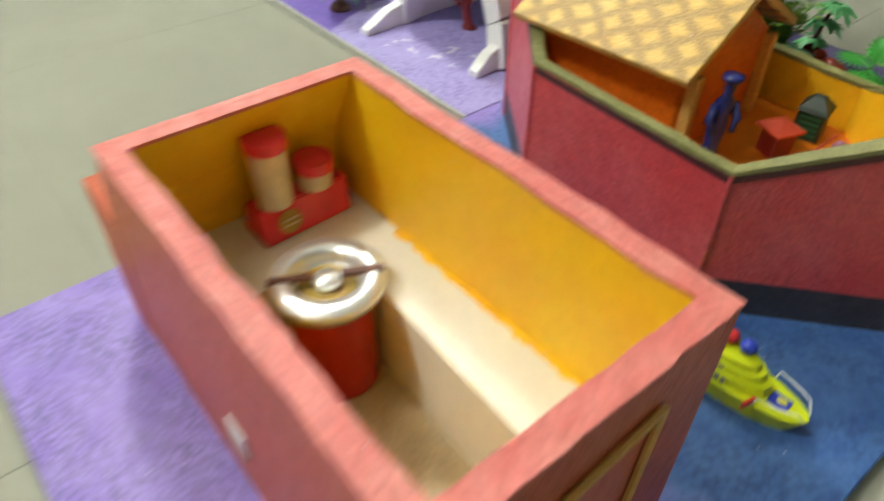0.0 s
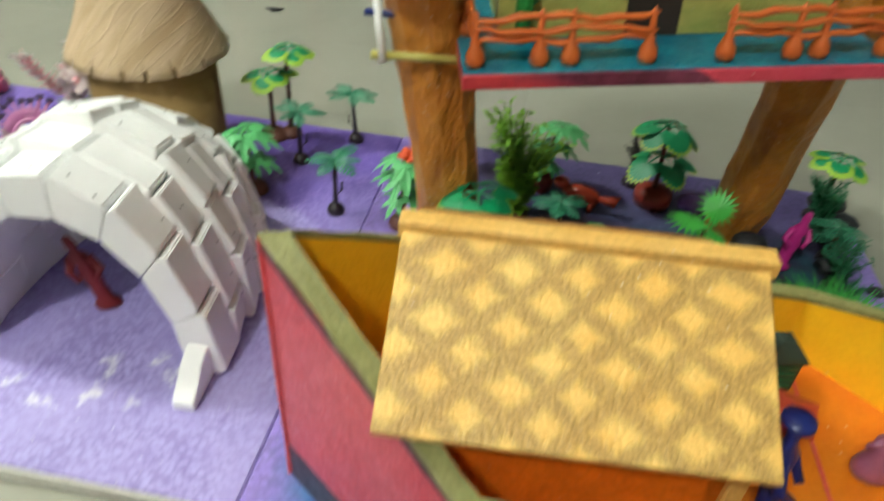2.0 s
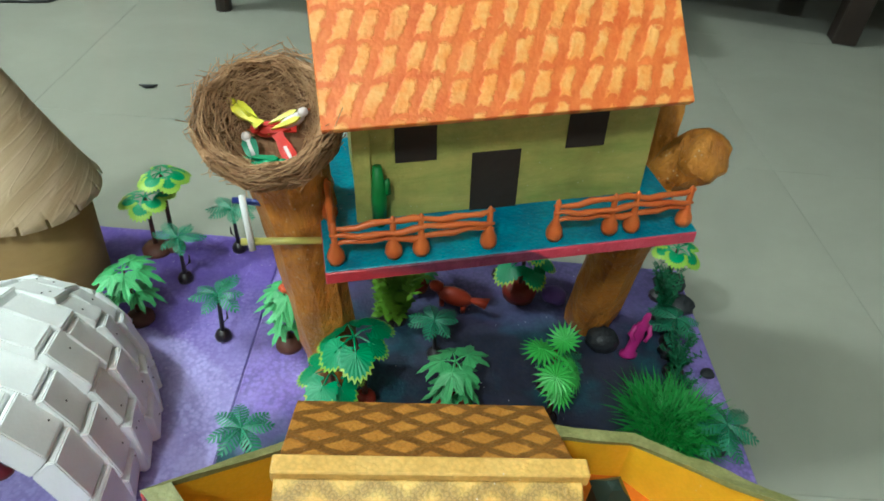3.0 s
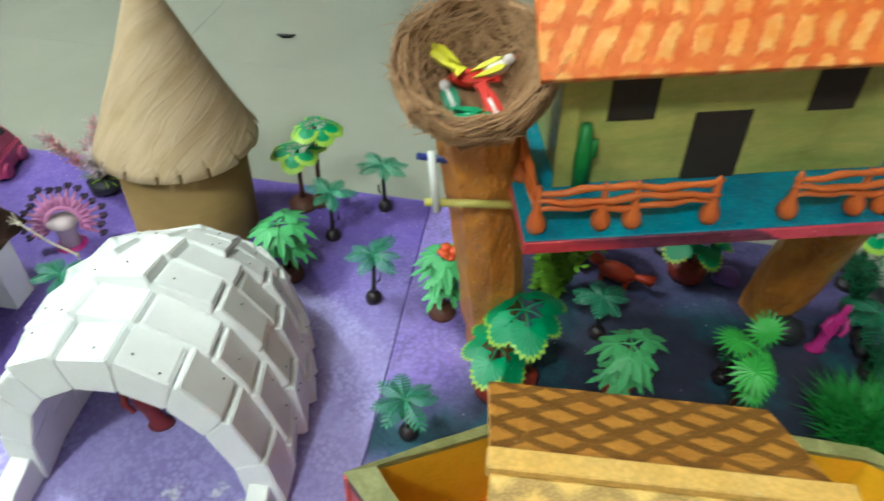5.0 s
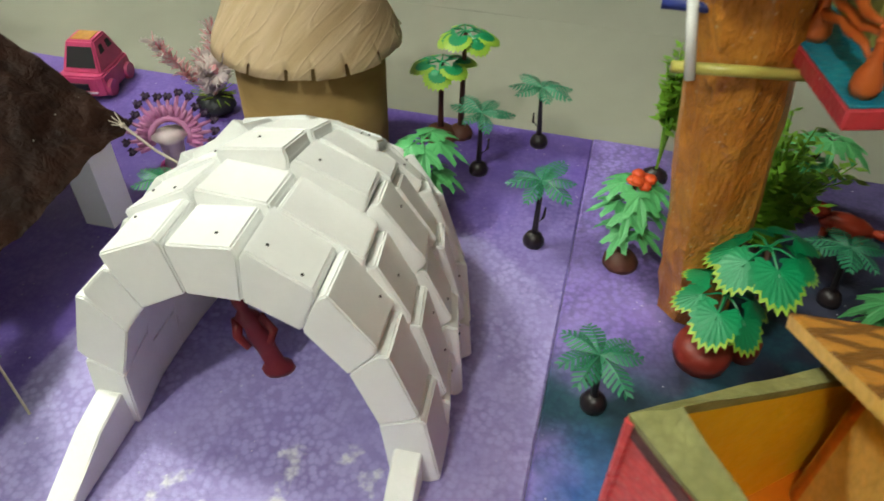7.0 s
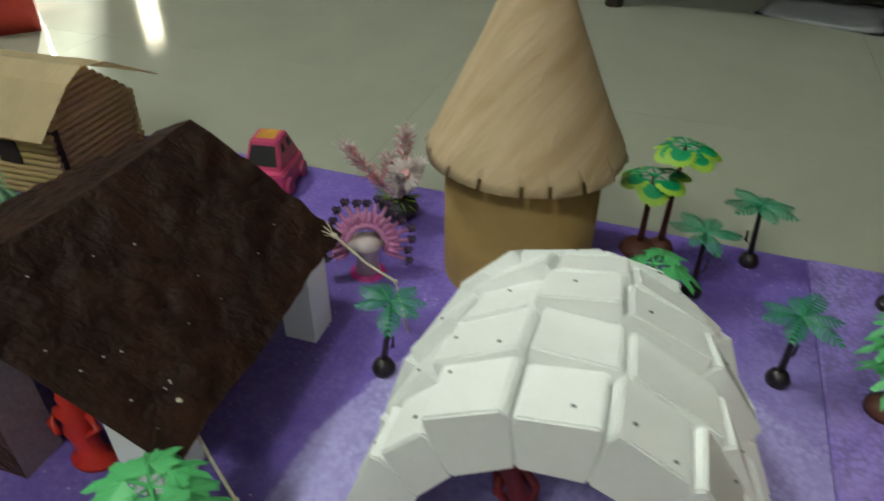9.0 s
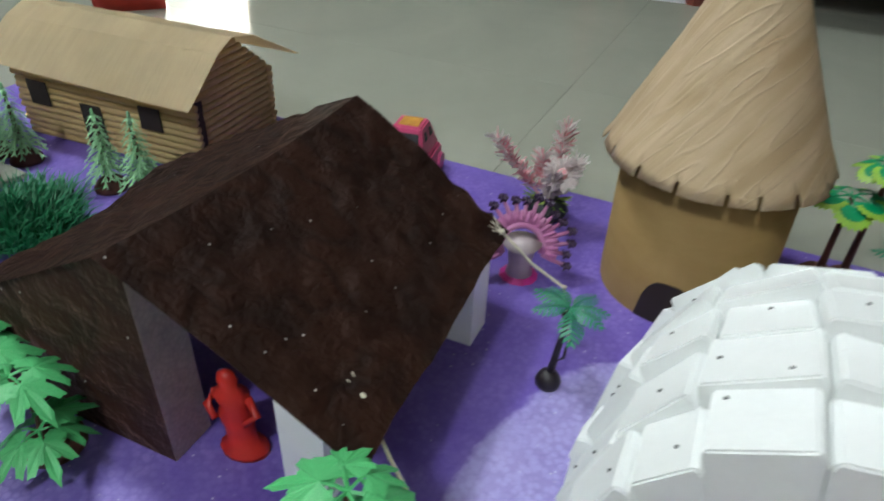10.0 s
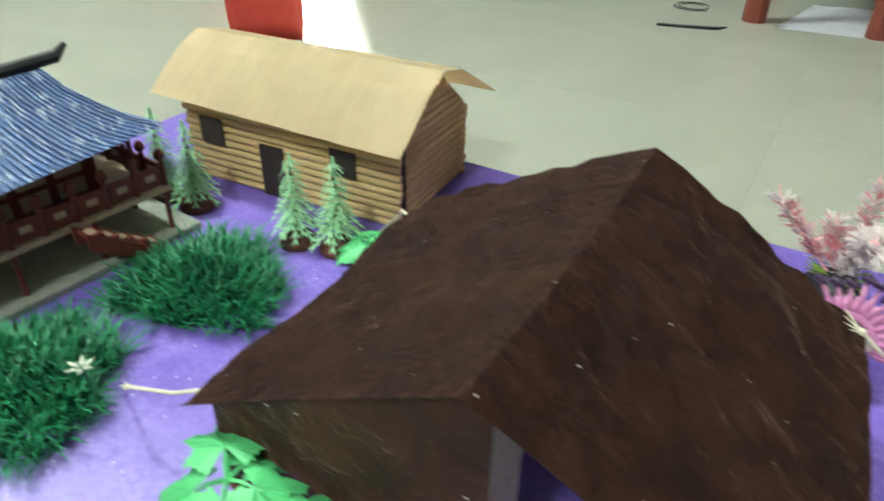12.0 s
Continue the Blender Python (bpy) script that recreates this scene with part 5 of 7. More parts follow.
# ---- brown tent ----
def tent():
    t = thing("tent", pose(-0.487, 0.084, 0, 0, 0, 1.6), "dark brown crumpled cloth tent on foam panels", "tent")
    ex0, ex1, ez0, ez1, rz, D = -0.128, 0.134, 0.070, 0.070, 0.143, 0.236
    for s, ex, ez in ((-1, ex0, ez0), (1, ex1, ez1)):
        bm = bmesh.new()
        nu, nv = 40, 56
        grid = []
        for i in range(nu + 1):
            u = i / nu
            row = []
            for j in range(nv + 1):
                v = j / nv
                skew = 1 - 0.075 * v if s > 0 else 1 + 0.03 * (v - 0.5)
                x = lerp(0, (ex + (0.006 if s > 0 else -0.016)) * skew, u)
                z = lerp(rz + 0.004 - 0.008 * v - 0.005 * math.sin(math.pi * v), ez, u)
                y = lerp(-0.004, D - (0.014 * u if s > 0 else 0.0), v) + 0.002 * math.sin(3 * u)
                w = 0.0036 * noise.noise(Vector((x * 30 + y * 18, y * 22, 3 * s))) + 0.0026 * noise.noise(Vector((x * 80 + y * 40, y * 44, 1))) - 0.0055 * max(0.0, 0.35 - 2.2 * abs(noise.noise(Vector((x * 14 - y * 9, y * 30 + x * 12, 2 + s)))))
                z += w * min(1, 5 * u) * min(1, 7 * v + 0.08) + 0.003 * (u ** 2) * math.sin(11 * v) * min(1, 6 * v)
                row.append(bm.verts.new((x, y, z)))
            grid.append(row)
        for i in range(nu):
            for j in range(nv):
                bm.faces.new((grid[i][j], grid[i + 1][j], grid[i + 1][j + 1], grid[i][j + 1]))
        bmesh.ops.solidify(bm, geom=bm.faces[:], thickness=0.0016)
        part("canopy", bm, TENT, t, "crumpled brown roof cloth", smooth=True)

    def panel(x0, x1, y0, y1, name, label, face):
        z = lambda x: rz + (0.0026 if face else -0.006) - (rz - 0.066) * abs(x) / (0.144 if x < 0 else 0.140)
        bm = bmesh.new()
        xs = [x0, 0.0, x1] if x0 < 0 < x1 else [x0, x1]
        low = [(x, y0, 0) for x in xs] + [(x, y1, 0) for x in reversed(xs)]
        top = [(x, y0, z(x)) for x in xs] + [(x, y1, z(x) - (0.0055 if face else 0.0)) for x in reversed(xs)]
        solid(bm, low, top)
        for f in bm.faces:
            f.normal_update()
            if face and (abs(f.normal.z) > 0.5 or f.calc_center_median().y < y0 + 0.001):
                f.material_index = 1
        part(name, bm, [PANELFACE if face else FOAM, TENT], t, label)
    panel(-0.126, 0.010, 0.001, 0.031, "front_panel", "foam panel faced with brown cloth", True)
    panel(0.078, 0.106, 0.014, 0.050, "front_post", "white foam post", False)
    panel(0.100, 0.126, 0.168, 0.196, "back_post", "white foam post", False)
    panel(-0.120, -0.020, 0.200, 0.226, "back_panel", "foam panel", False)
    for a, b in (((0.121, 0.030, 0.080), (0.166, 0.004, 0.046)), ((0.127, 0.214, 0.071), (0.177, 0.210, 0.042)), ((-0.130, 0.012, 0.074), (-0.205, 0.010, 0.040)), ((-0.141, 0.212, 0.064), (-0.170, 0.230, 0.05))):
        bm = bmesh.new()
        mid = Vector(a).lerp(Vector(b), 0.5) + Vector((0, 0, -0.004))
        tube(bm, [a, mid, b], 0.0011, 6)
        blob(bm, a, 0.0026, 1)
        for q in range(4):
            tube(bm, [a, Vector(a) + Vector((-0.010 * (1 if a[0] > 0 else -1), 0.005 * (q - 1.5), 0.003 + 0.001 * q))], 0.0005, 4)
        blob(bm, b, 0.0022, 1)
        foot = Vector((b[0] + (0.012 if b[0] > 0 else -0.045), b[1] + (-0.008 if b[0] > 0 else 0.022), 0.0))
        tube(bm, [b, foot], 0.0009, 6)
        part("guy_rope", bm, ROPE, t, "knotted white string")


# ---- log cabin ----
CABIN = pose(-0.702, 0.357, 0, 0, 0, 4.0)


def log_cabin():
    t = thing("log_cabin", CABIN, "log cabin of rolled straw paper with a creased card roof", "cabin")
    L, W, r = 0.222, 0.122, 0.0036
    rows = 10
    rnd = random.Random(21)
    for q in range(rows):
        z = r + 2 * r * q
        for y in (0.0, W):
            bm = bmesh.new()
            e = rnd.uniform(0.0, 0.004)
            dz = rnd.uniform(-0.0003, 0.0003)
            tube(bm, [(-L - e, y, z - dz), (0.003 + rnd.uniform(0, 0.002), y, z + dz)], r * rnd.uniform(0.94, 1.04), 10)
            part("log", bm, LOGS, t, smooth=True)
        for x in (-L, 0.0):
            bm = bmesh.new()
            tube(bm, [(x, 0.0125 + rnd.uniform(0, 0.002), z + r * 0.2), (x, W - 0.005, z + r * 0.2)], r, 10)
            part("log", bm, LOGS, t, smooth=True)
    zt = 2 * r * rows
    for q in range(6):
        bm = bmesh.new()
        z = zt + r + 2 * r * q
        k = (q + 0.6) / 7
        tube(bm, [(0.0, W / 2 * k, z), (0.0, W - W / 2 * k, z)], r, 10)
        part("log", bm, LOGS, t, smooth=True)
    bm = bmesh.new()
    block(bm, -L + 0.005, -0.004, 0.0055, W - 0.0055, 0, zt)
    part("core", bm, LOG_DARK, t, "dark card core")
    for x, w, za, zb, nm in ((-0.205, 0.026, 0.038, 0.064, "window"), (-0.062, 0.026, 0.038, 0.062, "window"), (-0.138, 0.026, 0.0, 0.050, "door")):
        bm = bmesh.new()
        block(bm, x, x + w, -0.0052, -0.0038, za, zb, 0.0002)
        part(nm, bm, BLACKPAPER, t, "dark paper " + nm)
    # near-black strip put in the corner gap for the shade inside it
    bm = bmesh.new()
    block(bm, -0.0036, 0.0012, 0.0040, 0.0135, 0.0, zt)
    part("corner_strip", bm, LOG_DARK, t, "dark strip standing in for the shaded corner gap")
    bm = bmesh.new()
    pr = [(-0.024, 0.077), (0.000, 0.096), (0.026, 0.115), (W / 2 - 0.011, 0.1245), (W / 2 + 0.022, 0.117), (W + 0.002, 0.0945), (W + 0.038, 0.074)]
    xs = [-L - 0.022 + (L + 0.040) * k / 16 for k in range(17)]
    lift = lambda x, y: max(0.0, -x / (L + 0.022)) * max(0.0, 1 - (y + 0.024) / 0.05)
    g = [[bm.verts.new((x + 0.002 * noise.noise(Vector((x * 30, y * 30, 0))), y + 0.004 * lift(x, y), z + 0.006 * lift(x, y) + 0.0012 * noise.noise(Vector((x * 60, y * 40, 4))))) for y, z in pr] for x in xs]
    for a, b in zip(g, g[1:]):
        for k in range(len(pr) - 1):
            bm.faces.new((a[k], b[k], b[k + 1], a[k + 1]))
    bmesh.ops.solidify(bm, geom=bm.faces[:], thickness=0.0022)
    part("roof", bm, STRAW, t, "creased straw coloured card roof")


# ---- stilt house ----
def stilt_house():
    t = thing("stilt_house", pose(-1.009, 0.2635, 0, 0, 0, 85), "blue-roofed wooden model stilt house with maroon railings", "model house")
    X, Y = -0.240, -0.155
    bm = bmesh.new()
    block(bm, X - 0.012, 0.020, Y - 0.012, 0.010, 0.0, 0.006, 0.0008)
    part("base_slab", bm, foam_paint("slab_grey_green", (0.30, 0.31, 0.25), (0.23, 0.25, 0.20), 0.7), t, "pale grey foam base")
    dz = 0.040
    nx, ny = 5, 4
    for i in range(nx):
        for j in range(ny):
            bm = bmesh.new()
            x, y = X * i / (nx - 1), Y * j / (ny - 1)
            tube(bm, [(x, y, 0.006), (x, y, dz)], 0.0022, 6)
            part("stilt", bm, MAROON, t)
    for k in range(9):
        bm = bmesh.new()
        y0 = Y - 0.004 + k * (-Y + 0.008) / 9
        block(bm, X - 0.004, 0.004, y0 + 0.0003, y0 + (-Y + 0.008) / 9 - 0.0003, dz, dz + 0.004)
        part("deck_plank", bm, PALE_WOOD, t)
    zd = dz + 0.004

    def rail(a, b, n):
        a, b = Vector(a), Vector(b)
        d = (b - a)
        ang = math.degrees(math.atan2(d.y, d.x))
        R = Matrix.Translation(a) @ pose(0, 0, 0, 0, 0, ang)
        ln = d.length
        for k in range(n + 1):
            bm = bmesh.new()
            x = ln * k / n
            lathe(bm, [(0, 0), (0.0024, 0), (0.0024, 0.020), (0.0016, 0.0215), (0.0042, 0.0245), (0.0042, 0.0275), (0.002, 0.031), (0, 0.0315)], 8, x, 0)
            part("rail_post", bm, MAROON, t, m=R, smooth=False)
        for k in range(n):
            bm = bmesh.new()
            xa, xb = ln * k / n + 0.0026, ln * (k + 1) / n - 0.0026
            block(bm, xa, xb, -0.001, 0.001, 0.0015, 0.018)
            p = part("rail_panel", bm, MAROON, t, m=R)
            bm = bmesh.new()
            block(bm, lerp(xa, xb, 0.28), lerp(xa, xb, 0.72), -0.0014, 0.0014, 0.008, 0.013)
            part("rail_opening", bm, PALE_WOOD, p)
    rail((0.002, Y, zd), (0.002, 0.002, zd), 6)
    rail((X, Y, zd), (0.002, Y, zd), 10)
    bm = bmesh.new()
    block(bm, X + 0.030, -0.034, Y + 0.030, -0.030, zd, zd + 0.054)
    house = part("house_wall", bm, MAROON, t)
    for k in range(6):
        for q, (za, zb) in enumerate(((0.006, 0.018), (0.023, 0.040))):
            y = Y + 0.033 + k * 0.0150
            bm = bmesh.new()
            block(bm, -0.0342, -0.0330, y, y + 0.0115, zd + za, zd + zb)
            part("wall_panel", bm, PALE_WOOD, house)
            x = X + 0.034 + k * 0.028
            bm = bmesh.new()
            block(bm, x, x + 0.021, Y + 0.0288, Y + 0.0302, zd + za, zd + zb)
            part("wall_panel", bm, PALE_WOOD, house)
    # short stair along the front railing
    for q in range(5):
        bm = bmesh.new()
        xa, zt = -0.078 + 0.0105 * q, zd - 0.003 - 0.0070 * q
        block(bm, xa, xa + 0.0115, Y - 0.024, Y - 0.007, zt - 0.0026, zt, 0.0005)
        step = part("stair_step", bm, MAROON, t, "maroon stair step")
        bm = bmesh.new()
        block(bm, xa + 0.003, xa + 0.0085, Y - 0.020, Y - 0.011, zt, zt + 0.0008)
        part("tread", bm, PALE_WOOD, step)
    for y in (Y - 0.0265, Y - 0.007):
        bm = bmesh.new()
        side = [(-0.080, zd - 0.012), (-0.026, zd - 0.048), (-0.020, zd - 0.040), (-0.080, zd + 0.002)]
        solid(bm, [(x, y, z) for x, z in side], [(x, y + 0.0024, z) for x, z in side])
        part("stair_side", bm, MAROON, t)
        bm = bmesh.new()
        tube(bm, [(-0.024, y + 0.0012, 0.0), (-0.024, y + 0.0012, zd - 0.041)], 0.0015, 6)
        part("stair_leg", bm, MAROON, t)
    # hipped and curved roof
    bm = bmesh.new()
    cx, cyy = X / 2, Y / 2
    ring = []
    for f, hx, hy in ((0.0, 0.120, 0.096), (0.25, 0.110, 0.075), (0.5, 0.101, 0.051), (0.75, 0.091, 0.028), (1.0, 0.085, 0.006)):
        z = zd + 0.048 + 0.040 * f ** 1.35
        up = 0.008 * (1 - f) ** 2
        row = []
        for sx, sy in ((-1, -1), (0, -1), (1, -1), (1, 0), (1, 1), (0, 1), (-1, 1), (-1, 0)):
            row.append((cx + sx * hx, cyy + sy * hy, z + (up if sx and sy else 0)))
        ring.append(row)
    vs = [[bm.verts.new(p) for p in row] for row in ring]
    for a, b in zip(vs, vs[1:]):
        for k in range(8):
            bm.faces.new((a[k], a[(k + 1) % 8], b[(k + 1) % 8], b[k]))
    bm.faces.new(vs[-1])
    bm.faces.new(vs[0][::-1])
    roof = part("roof", bm, BLUEROOF, t, "slatted blue roof with swept corners")
    for side in range(2):
        for k in range(48):
            f = (k + 0.5) / 48
            bm = bmesh.new()
            pts = []
            for j, (row) in enumerate(ring):
                if side == 0:
                    a, b = Vector(row[0]), Vector(row[2])
                else:
                    a, b = Vector(row[2]), Vector(row[4])
                mid = Vector(row[1 if side == 0 else 3])
                p = a.lerp(b, f)
                p.z = lerp(mid.z, a.z, abs(2 * f - 1) ** 1.0)
                pts.append(p + Vector((0.0006 * side, -0.0006 * (1 - side), 0.0012)))
            tube(bm, pts, 0.0007, 4)
            part("roof_slat", bm, BLUEROOF, roof)
    bm = bmesh.new()
    zr = zd + 0.048 + 0.040
    tube(bm, [(cx - 0.100, cyy, zr + 0.016), (cx - 0.092, cyy, zr + 0.006), (cx - 0.03, cyy, zr + 0.003), (cx + 0.03, cyy, zr + 0.003), (cx + 0.102, cyy, zr + 0.006), (cx + 0.111, cyy, zr + 0.014)], [0.002, 0.005, 0.005, 0.005, 0.005, 0.002], 8)
    part("ridge", bm, BLACK, t, "black ridge with upturned ends")
    for sx in (-1, 1):
        for sy in (-1, 1):
            bm = bmesh.new()
            x, y = cx + sx * 0.105, cyy + sy * 0.068
            tube(bm, [(x, y, zd), (x, y, zd + 0.052)], 0.0022, 6)
            part("roof_post", bm, MAROON, t)


# ---- plants ----
LEAVES = {}


def leaf_mesh(kind, mats):
    """A shared leaf: an outline of lobes, drooping and cupped, thin but with two layers of faces."""
    key = (kind, mats[0].name)
    if key in LEAVES:
        return LEAVES[key]
    bm = bmesh.new()
    if kind == "palm":
        for s in (-1, 1):
            for q in range(9):
                f0, f1 = q / 9, (q + 0.75) / 9
                w = 0.30 * math.sin(math.pi * min(1, (f0 * 0.92 + 0.08)))
                z = lambda f: 0.10 * math.sin(2.2 * f) - 0.42 * f * f
                a, b = (f0, 0, z(f0)), (f1, 0, z(f1))
                c = (min(1.06, f1 + 0.10), s * w, z(f1) - 0.5 * w)
                d = (min(1.06, f0 + 0.10), s * w * 0.96, z(f0) - 0.5 * w)
                bm.faces.new([bm.verts.new(p) for p in (a, b, c, d)])
        tube(bm, [(f, 0, 0.10 * math.sin(2.2 * f) - 0.42 * f * f) for f in (0, 0.3, 0.6, 0.9, 1.0)], [0.03, 0.025, 0.02, 0.012, 0.006], 4, False)
    else:
        # polar outlines: long toothed fingers, scalloped fans, stars of spikes
        cx, wide, n, k2 = {"maple": (0.38, 2.6, 46, 0.85), "fan": (0.52, 2.45, 32, 0.85), "rimmed_fan": (0.52, 2.45, 32, 0.60), "spike": (0.5, 3.12, 36, 0.40)}[kind]

        def reach(a, k):
            if kind == "maple":
                r = 0.36
                for fa, fl in ((0.0, 0.66), (0.85, 0.60), (-0.85, 0.60), (1.75, 0.46), (-1.75, 0.46)):
                    r = max(r, fl * math.exp(-((a - fa) / 0.44) ** 2))
                return r * (1.0 if k % 2 else 0.90)
            if kind in ("fan", "rimmed_fan"):
                return 0.47 * (1.0 if k % 2 else 0.86) * (1 - 0.16 * (abs(a) / wide) ** 2)
            return 0.52 if k % 2 else 0.29
        z = lambda x, y: 0.16 * x - k2 * x * x - 0.50 * y * y
        mid, outer = [], []
        for k in range(n + 1):
            a = lerp(-wide, wide, k / n)
            for lst, q in ((mid, 0.66 if kind == "rimmed_fan" else 0.88), (outer, 1.0)):
                x, y = cx + reach(a, k) * q * math.cos(a), reach(a, k) * q * math.sin(a)
                lst.append((bm.verts.new((x, y, z(x, y))), a))
        c = bm.verts.new((cx, 0, z(cx, 0) + 0.02))
        for (m0, a0), (m1, _), (o0, _), (o1, _) in zip(mid, mid[1:], outer, outer[1:]):
            bm.faces.new((c, m0, m1))
            bm.faces.new((m0, o0, o1, m1)).material_index = 1 if len(mats) > 1 and abs(a0) < (2.0 if kind == "rimmed_fan" else 1.1) else 0
        tube(bm, [(0, 0, 0), (0.20, 0, z(0.20, 0) + 0.01), (cx + 0.1, 0, z(cx + 0.1, 0) + 0.012)], [0.035, 0.03, 0.015], 4, False)
    me = bpy.data.meshes.new("leaf")
    bm.to_mesh(me)
    bm.free()
    for k in mats:
        me.materials.append(k)
    LEAVES[key] = me
    return me


def leaves(t, me, top, n, size, pitch, start=0.0, seed=0):
    rnd = random.Random(seed)
    for k in range(n):
        a = start + 360 * k / n + rnd.uniform(-14, 14)
        s = size * rnd.uniform(0.85, 1.12)
        m = Matrix.Translation(top) @ pose(0, 0, 0, 0, pitch + rnd.uniform(-10, 10), a) @ Matrix.Diagonal((s, s, s, 1))
        place("leaf", me, t, m=m)


def toy_palm(x, y, h=0.058, turn=0, seed=0, lean=(0, 0), leafm=None):
    t = thing("toy_palm", pose(x, y, 0, 0, 0, turn), "small plastic palm with black trunk and bulb foot", "toy palm", "small palms")
    bm = bmesh.new()
    top = (lean[0] * h, lean[1] * h, h)
    tube(bm, [(0, 0, 0.006), (lean[0] * h * 0.3, lean[1] * h * 0.3, 0.35 * h), (lean[0] * h * 0.7, lean[1] * h * 0.7, 0.7 * h), top], [0.0030, 0.0024, 0.0021, 0.0018], 7)
    tube(bm, [(0.001, 0.001, 0.30 * h), (0.0075, 0.001, 0.40 * h), (0.008, 0.001, 0.56 * h)], [0.0012, 0.0013, 0.0008], 5)
    blob(bm, (top[0] + 0.003, top[1] - 0.003, top[2] - 0.004), 0.0024, 1)
    blob(bm, (top[0] - 0.003, top[1] - 0.002, top[2] - 0.004), 0.0022, 1)
    part("trunk", bm, STEM, t, smooth=True)
    bm = bmesh.new()
    lathe(bm, [(0, 0), (0.0082, 0), (0.0088, 0.004), (0.0066, 0.009), (0.003, 0.0115), (0, 0.012)], 14)
    part("foot", bm, STEM, t, smooth=True)
    leaves(t, leaf_mesh("palm", [LEAF_TEAL]), top, 7, 0.026, -14, 10, seed)
    return t


def broad_tree(kind, x, y, h, turn, seed, mats, size, whorls, label, foot_mat, foot=0.015, group="leafy toy trees", sprays=(), pitch=-8):
    t = thing("toy_tree", pose(x, y, 0, 0, 0, turn), label, "toy tree", group)
    rnd = random.Random(seed)
    bm = bmesh.new()
    lx, ly = rnd.uniform(-0.12, 0.12), rnd.uniform(-0.12, 0.12)
    f = lambda q: Vector((lx * h * q * q, ly * h * q * q, h * q))
    tube(bm, [f(0.05), f(0.35), f(0.7), f(1.0)], [0.0034, 0.0027, 0.0024, 0.0018], 7)
    part("trunk", bm, STEM_BROWN, t, smooth=True)
    bm = bmesh.new()
    prof = [(foot * 0.94, 0), (foot * 1.02, 0.009), (foot * 0.96, 0.016), (foot * 0.55, 0.020), (0, 0.0205)] if foot_mat is POT else [(foot, 0), (foot * 0.98, 0.004), (foot * 0.72, 0.009), (0.004, 0.012), (0, 0.012)]
    lathe(bm, [(0, 0)] + prof, 18)
    for v in bm.verts:
        v.co.x += 0.001 * noise.noise(v.co * 200)
    part("foot", bm, foot_mat, t, smooth=True)
    me = leaf_mesh(kind, mats)
    for k, (q, n, s) in enumerate(whorls):
        leaves(t, me, f(q), n, size * s, pitch, 37 * k, seed + k)
    for q, d, n, s in sprays:
        bm = bmesh.new()
        end = f(q) + Vector(d)
        tube(bm, [f(q), f(q).lerp(end, 0.5) + Vector((0, 0, 0.003)), end], [0.0018, 0.0015, 0.0011], 6)
        part("branch", bm, STEM_BROWN, t, smooth=True)
        leaves(t, me, end, n, size * s, pitch, 90 * q, seed + 11)
    return t


def pine(x, y, h, turn, seed):
    t = thing("toy_pine", pose(x, y, 0, 0, 0, turn), "pale green plastic fir tree on a brown foot", "toy tree", "toy firs")
    bm = bmesh.new()
    tube(bm, [(0, 0, 0.004), (0, 0, h * 0.96)], [0.003, 0.0012], 6)
    part("trunk", bm, STEM_BROWN, t)
    bm = bmesh.new()
    lathe(bm, [(0, 0), (0.016, 0), (0.0155, 0.004), (0.010, 0.010), (0.003, 0.016), (0, 0.016)], 14)
    part("foot", bm, POT_BROWN, t, smooth=True)
    rnd = random.Random(seed)
    bm = bmesh.new()
    for w in range(9):
        f = w / 8
        z = lerp(0.30, 0.93, f) * h
        r = lerp(0.255, 0.085, f ** 0.8) * h * (0.86 if w == 4 else 1.0)
        num = 8 if w < 6 else 6
        for k in range(num):
            a = 2 * math.pi * (k + 0.5 * (w % 2)) / num + rnd.uniform(-0.2, 0.2)
            d = Vector((math.cos(a), math.sin(a), 0))
            e = Vector((-d.y, d.x, 0))
            rr = r * rnd.uniform(0.85, 1.1)
            rib = lambda g: d * rr * g + Vector((0, 0, z - 0.30 * rr * g - 0.45 * rr * g * g))
            for q in range(4):
                g0, g1 = q / 4, (q + 1) / 4
                wd = rr * (0.30 - 0.05 * q)
                bm.faces.new([bm.verts.new(v) for v in (rib(g0) + e * 0.05 * rr, rib(g1) + e * 0.04 * rr, rib(g1) - e * 0.04 * rr, rib(g0) - e * 0.05 * rr)])
                for s in (-1, 1):
                    tip = rib(g1) + e * s * wd + d * wd * 0.75 - Vector((0, 0, 0.35 * wd))
                    bm.faces.new([bm.verts.new(v) for v in (rib(g0 + 0.04), rib(g1), tip.lerp(rib(g1), 0.12) + d * 0.06 * rr, tip)])
    tube(bm, [(0, 0, 0.86 * h), (0, 0, 1.0 * h)], [0.0024, 0.0011], 6)
    part("crown", bm, PINE, t)


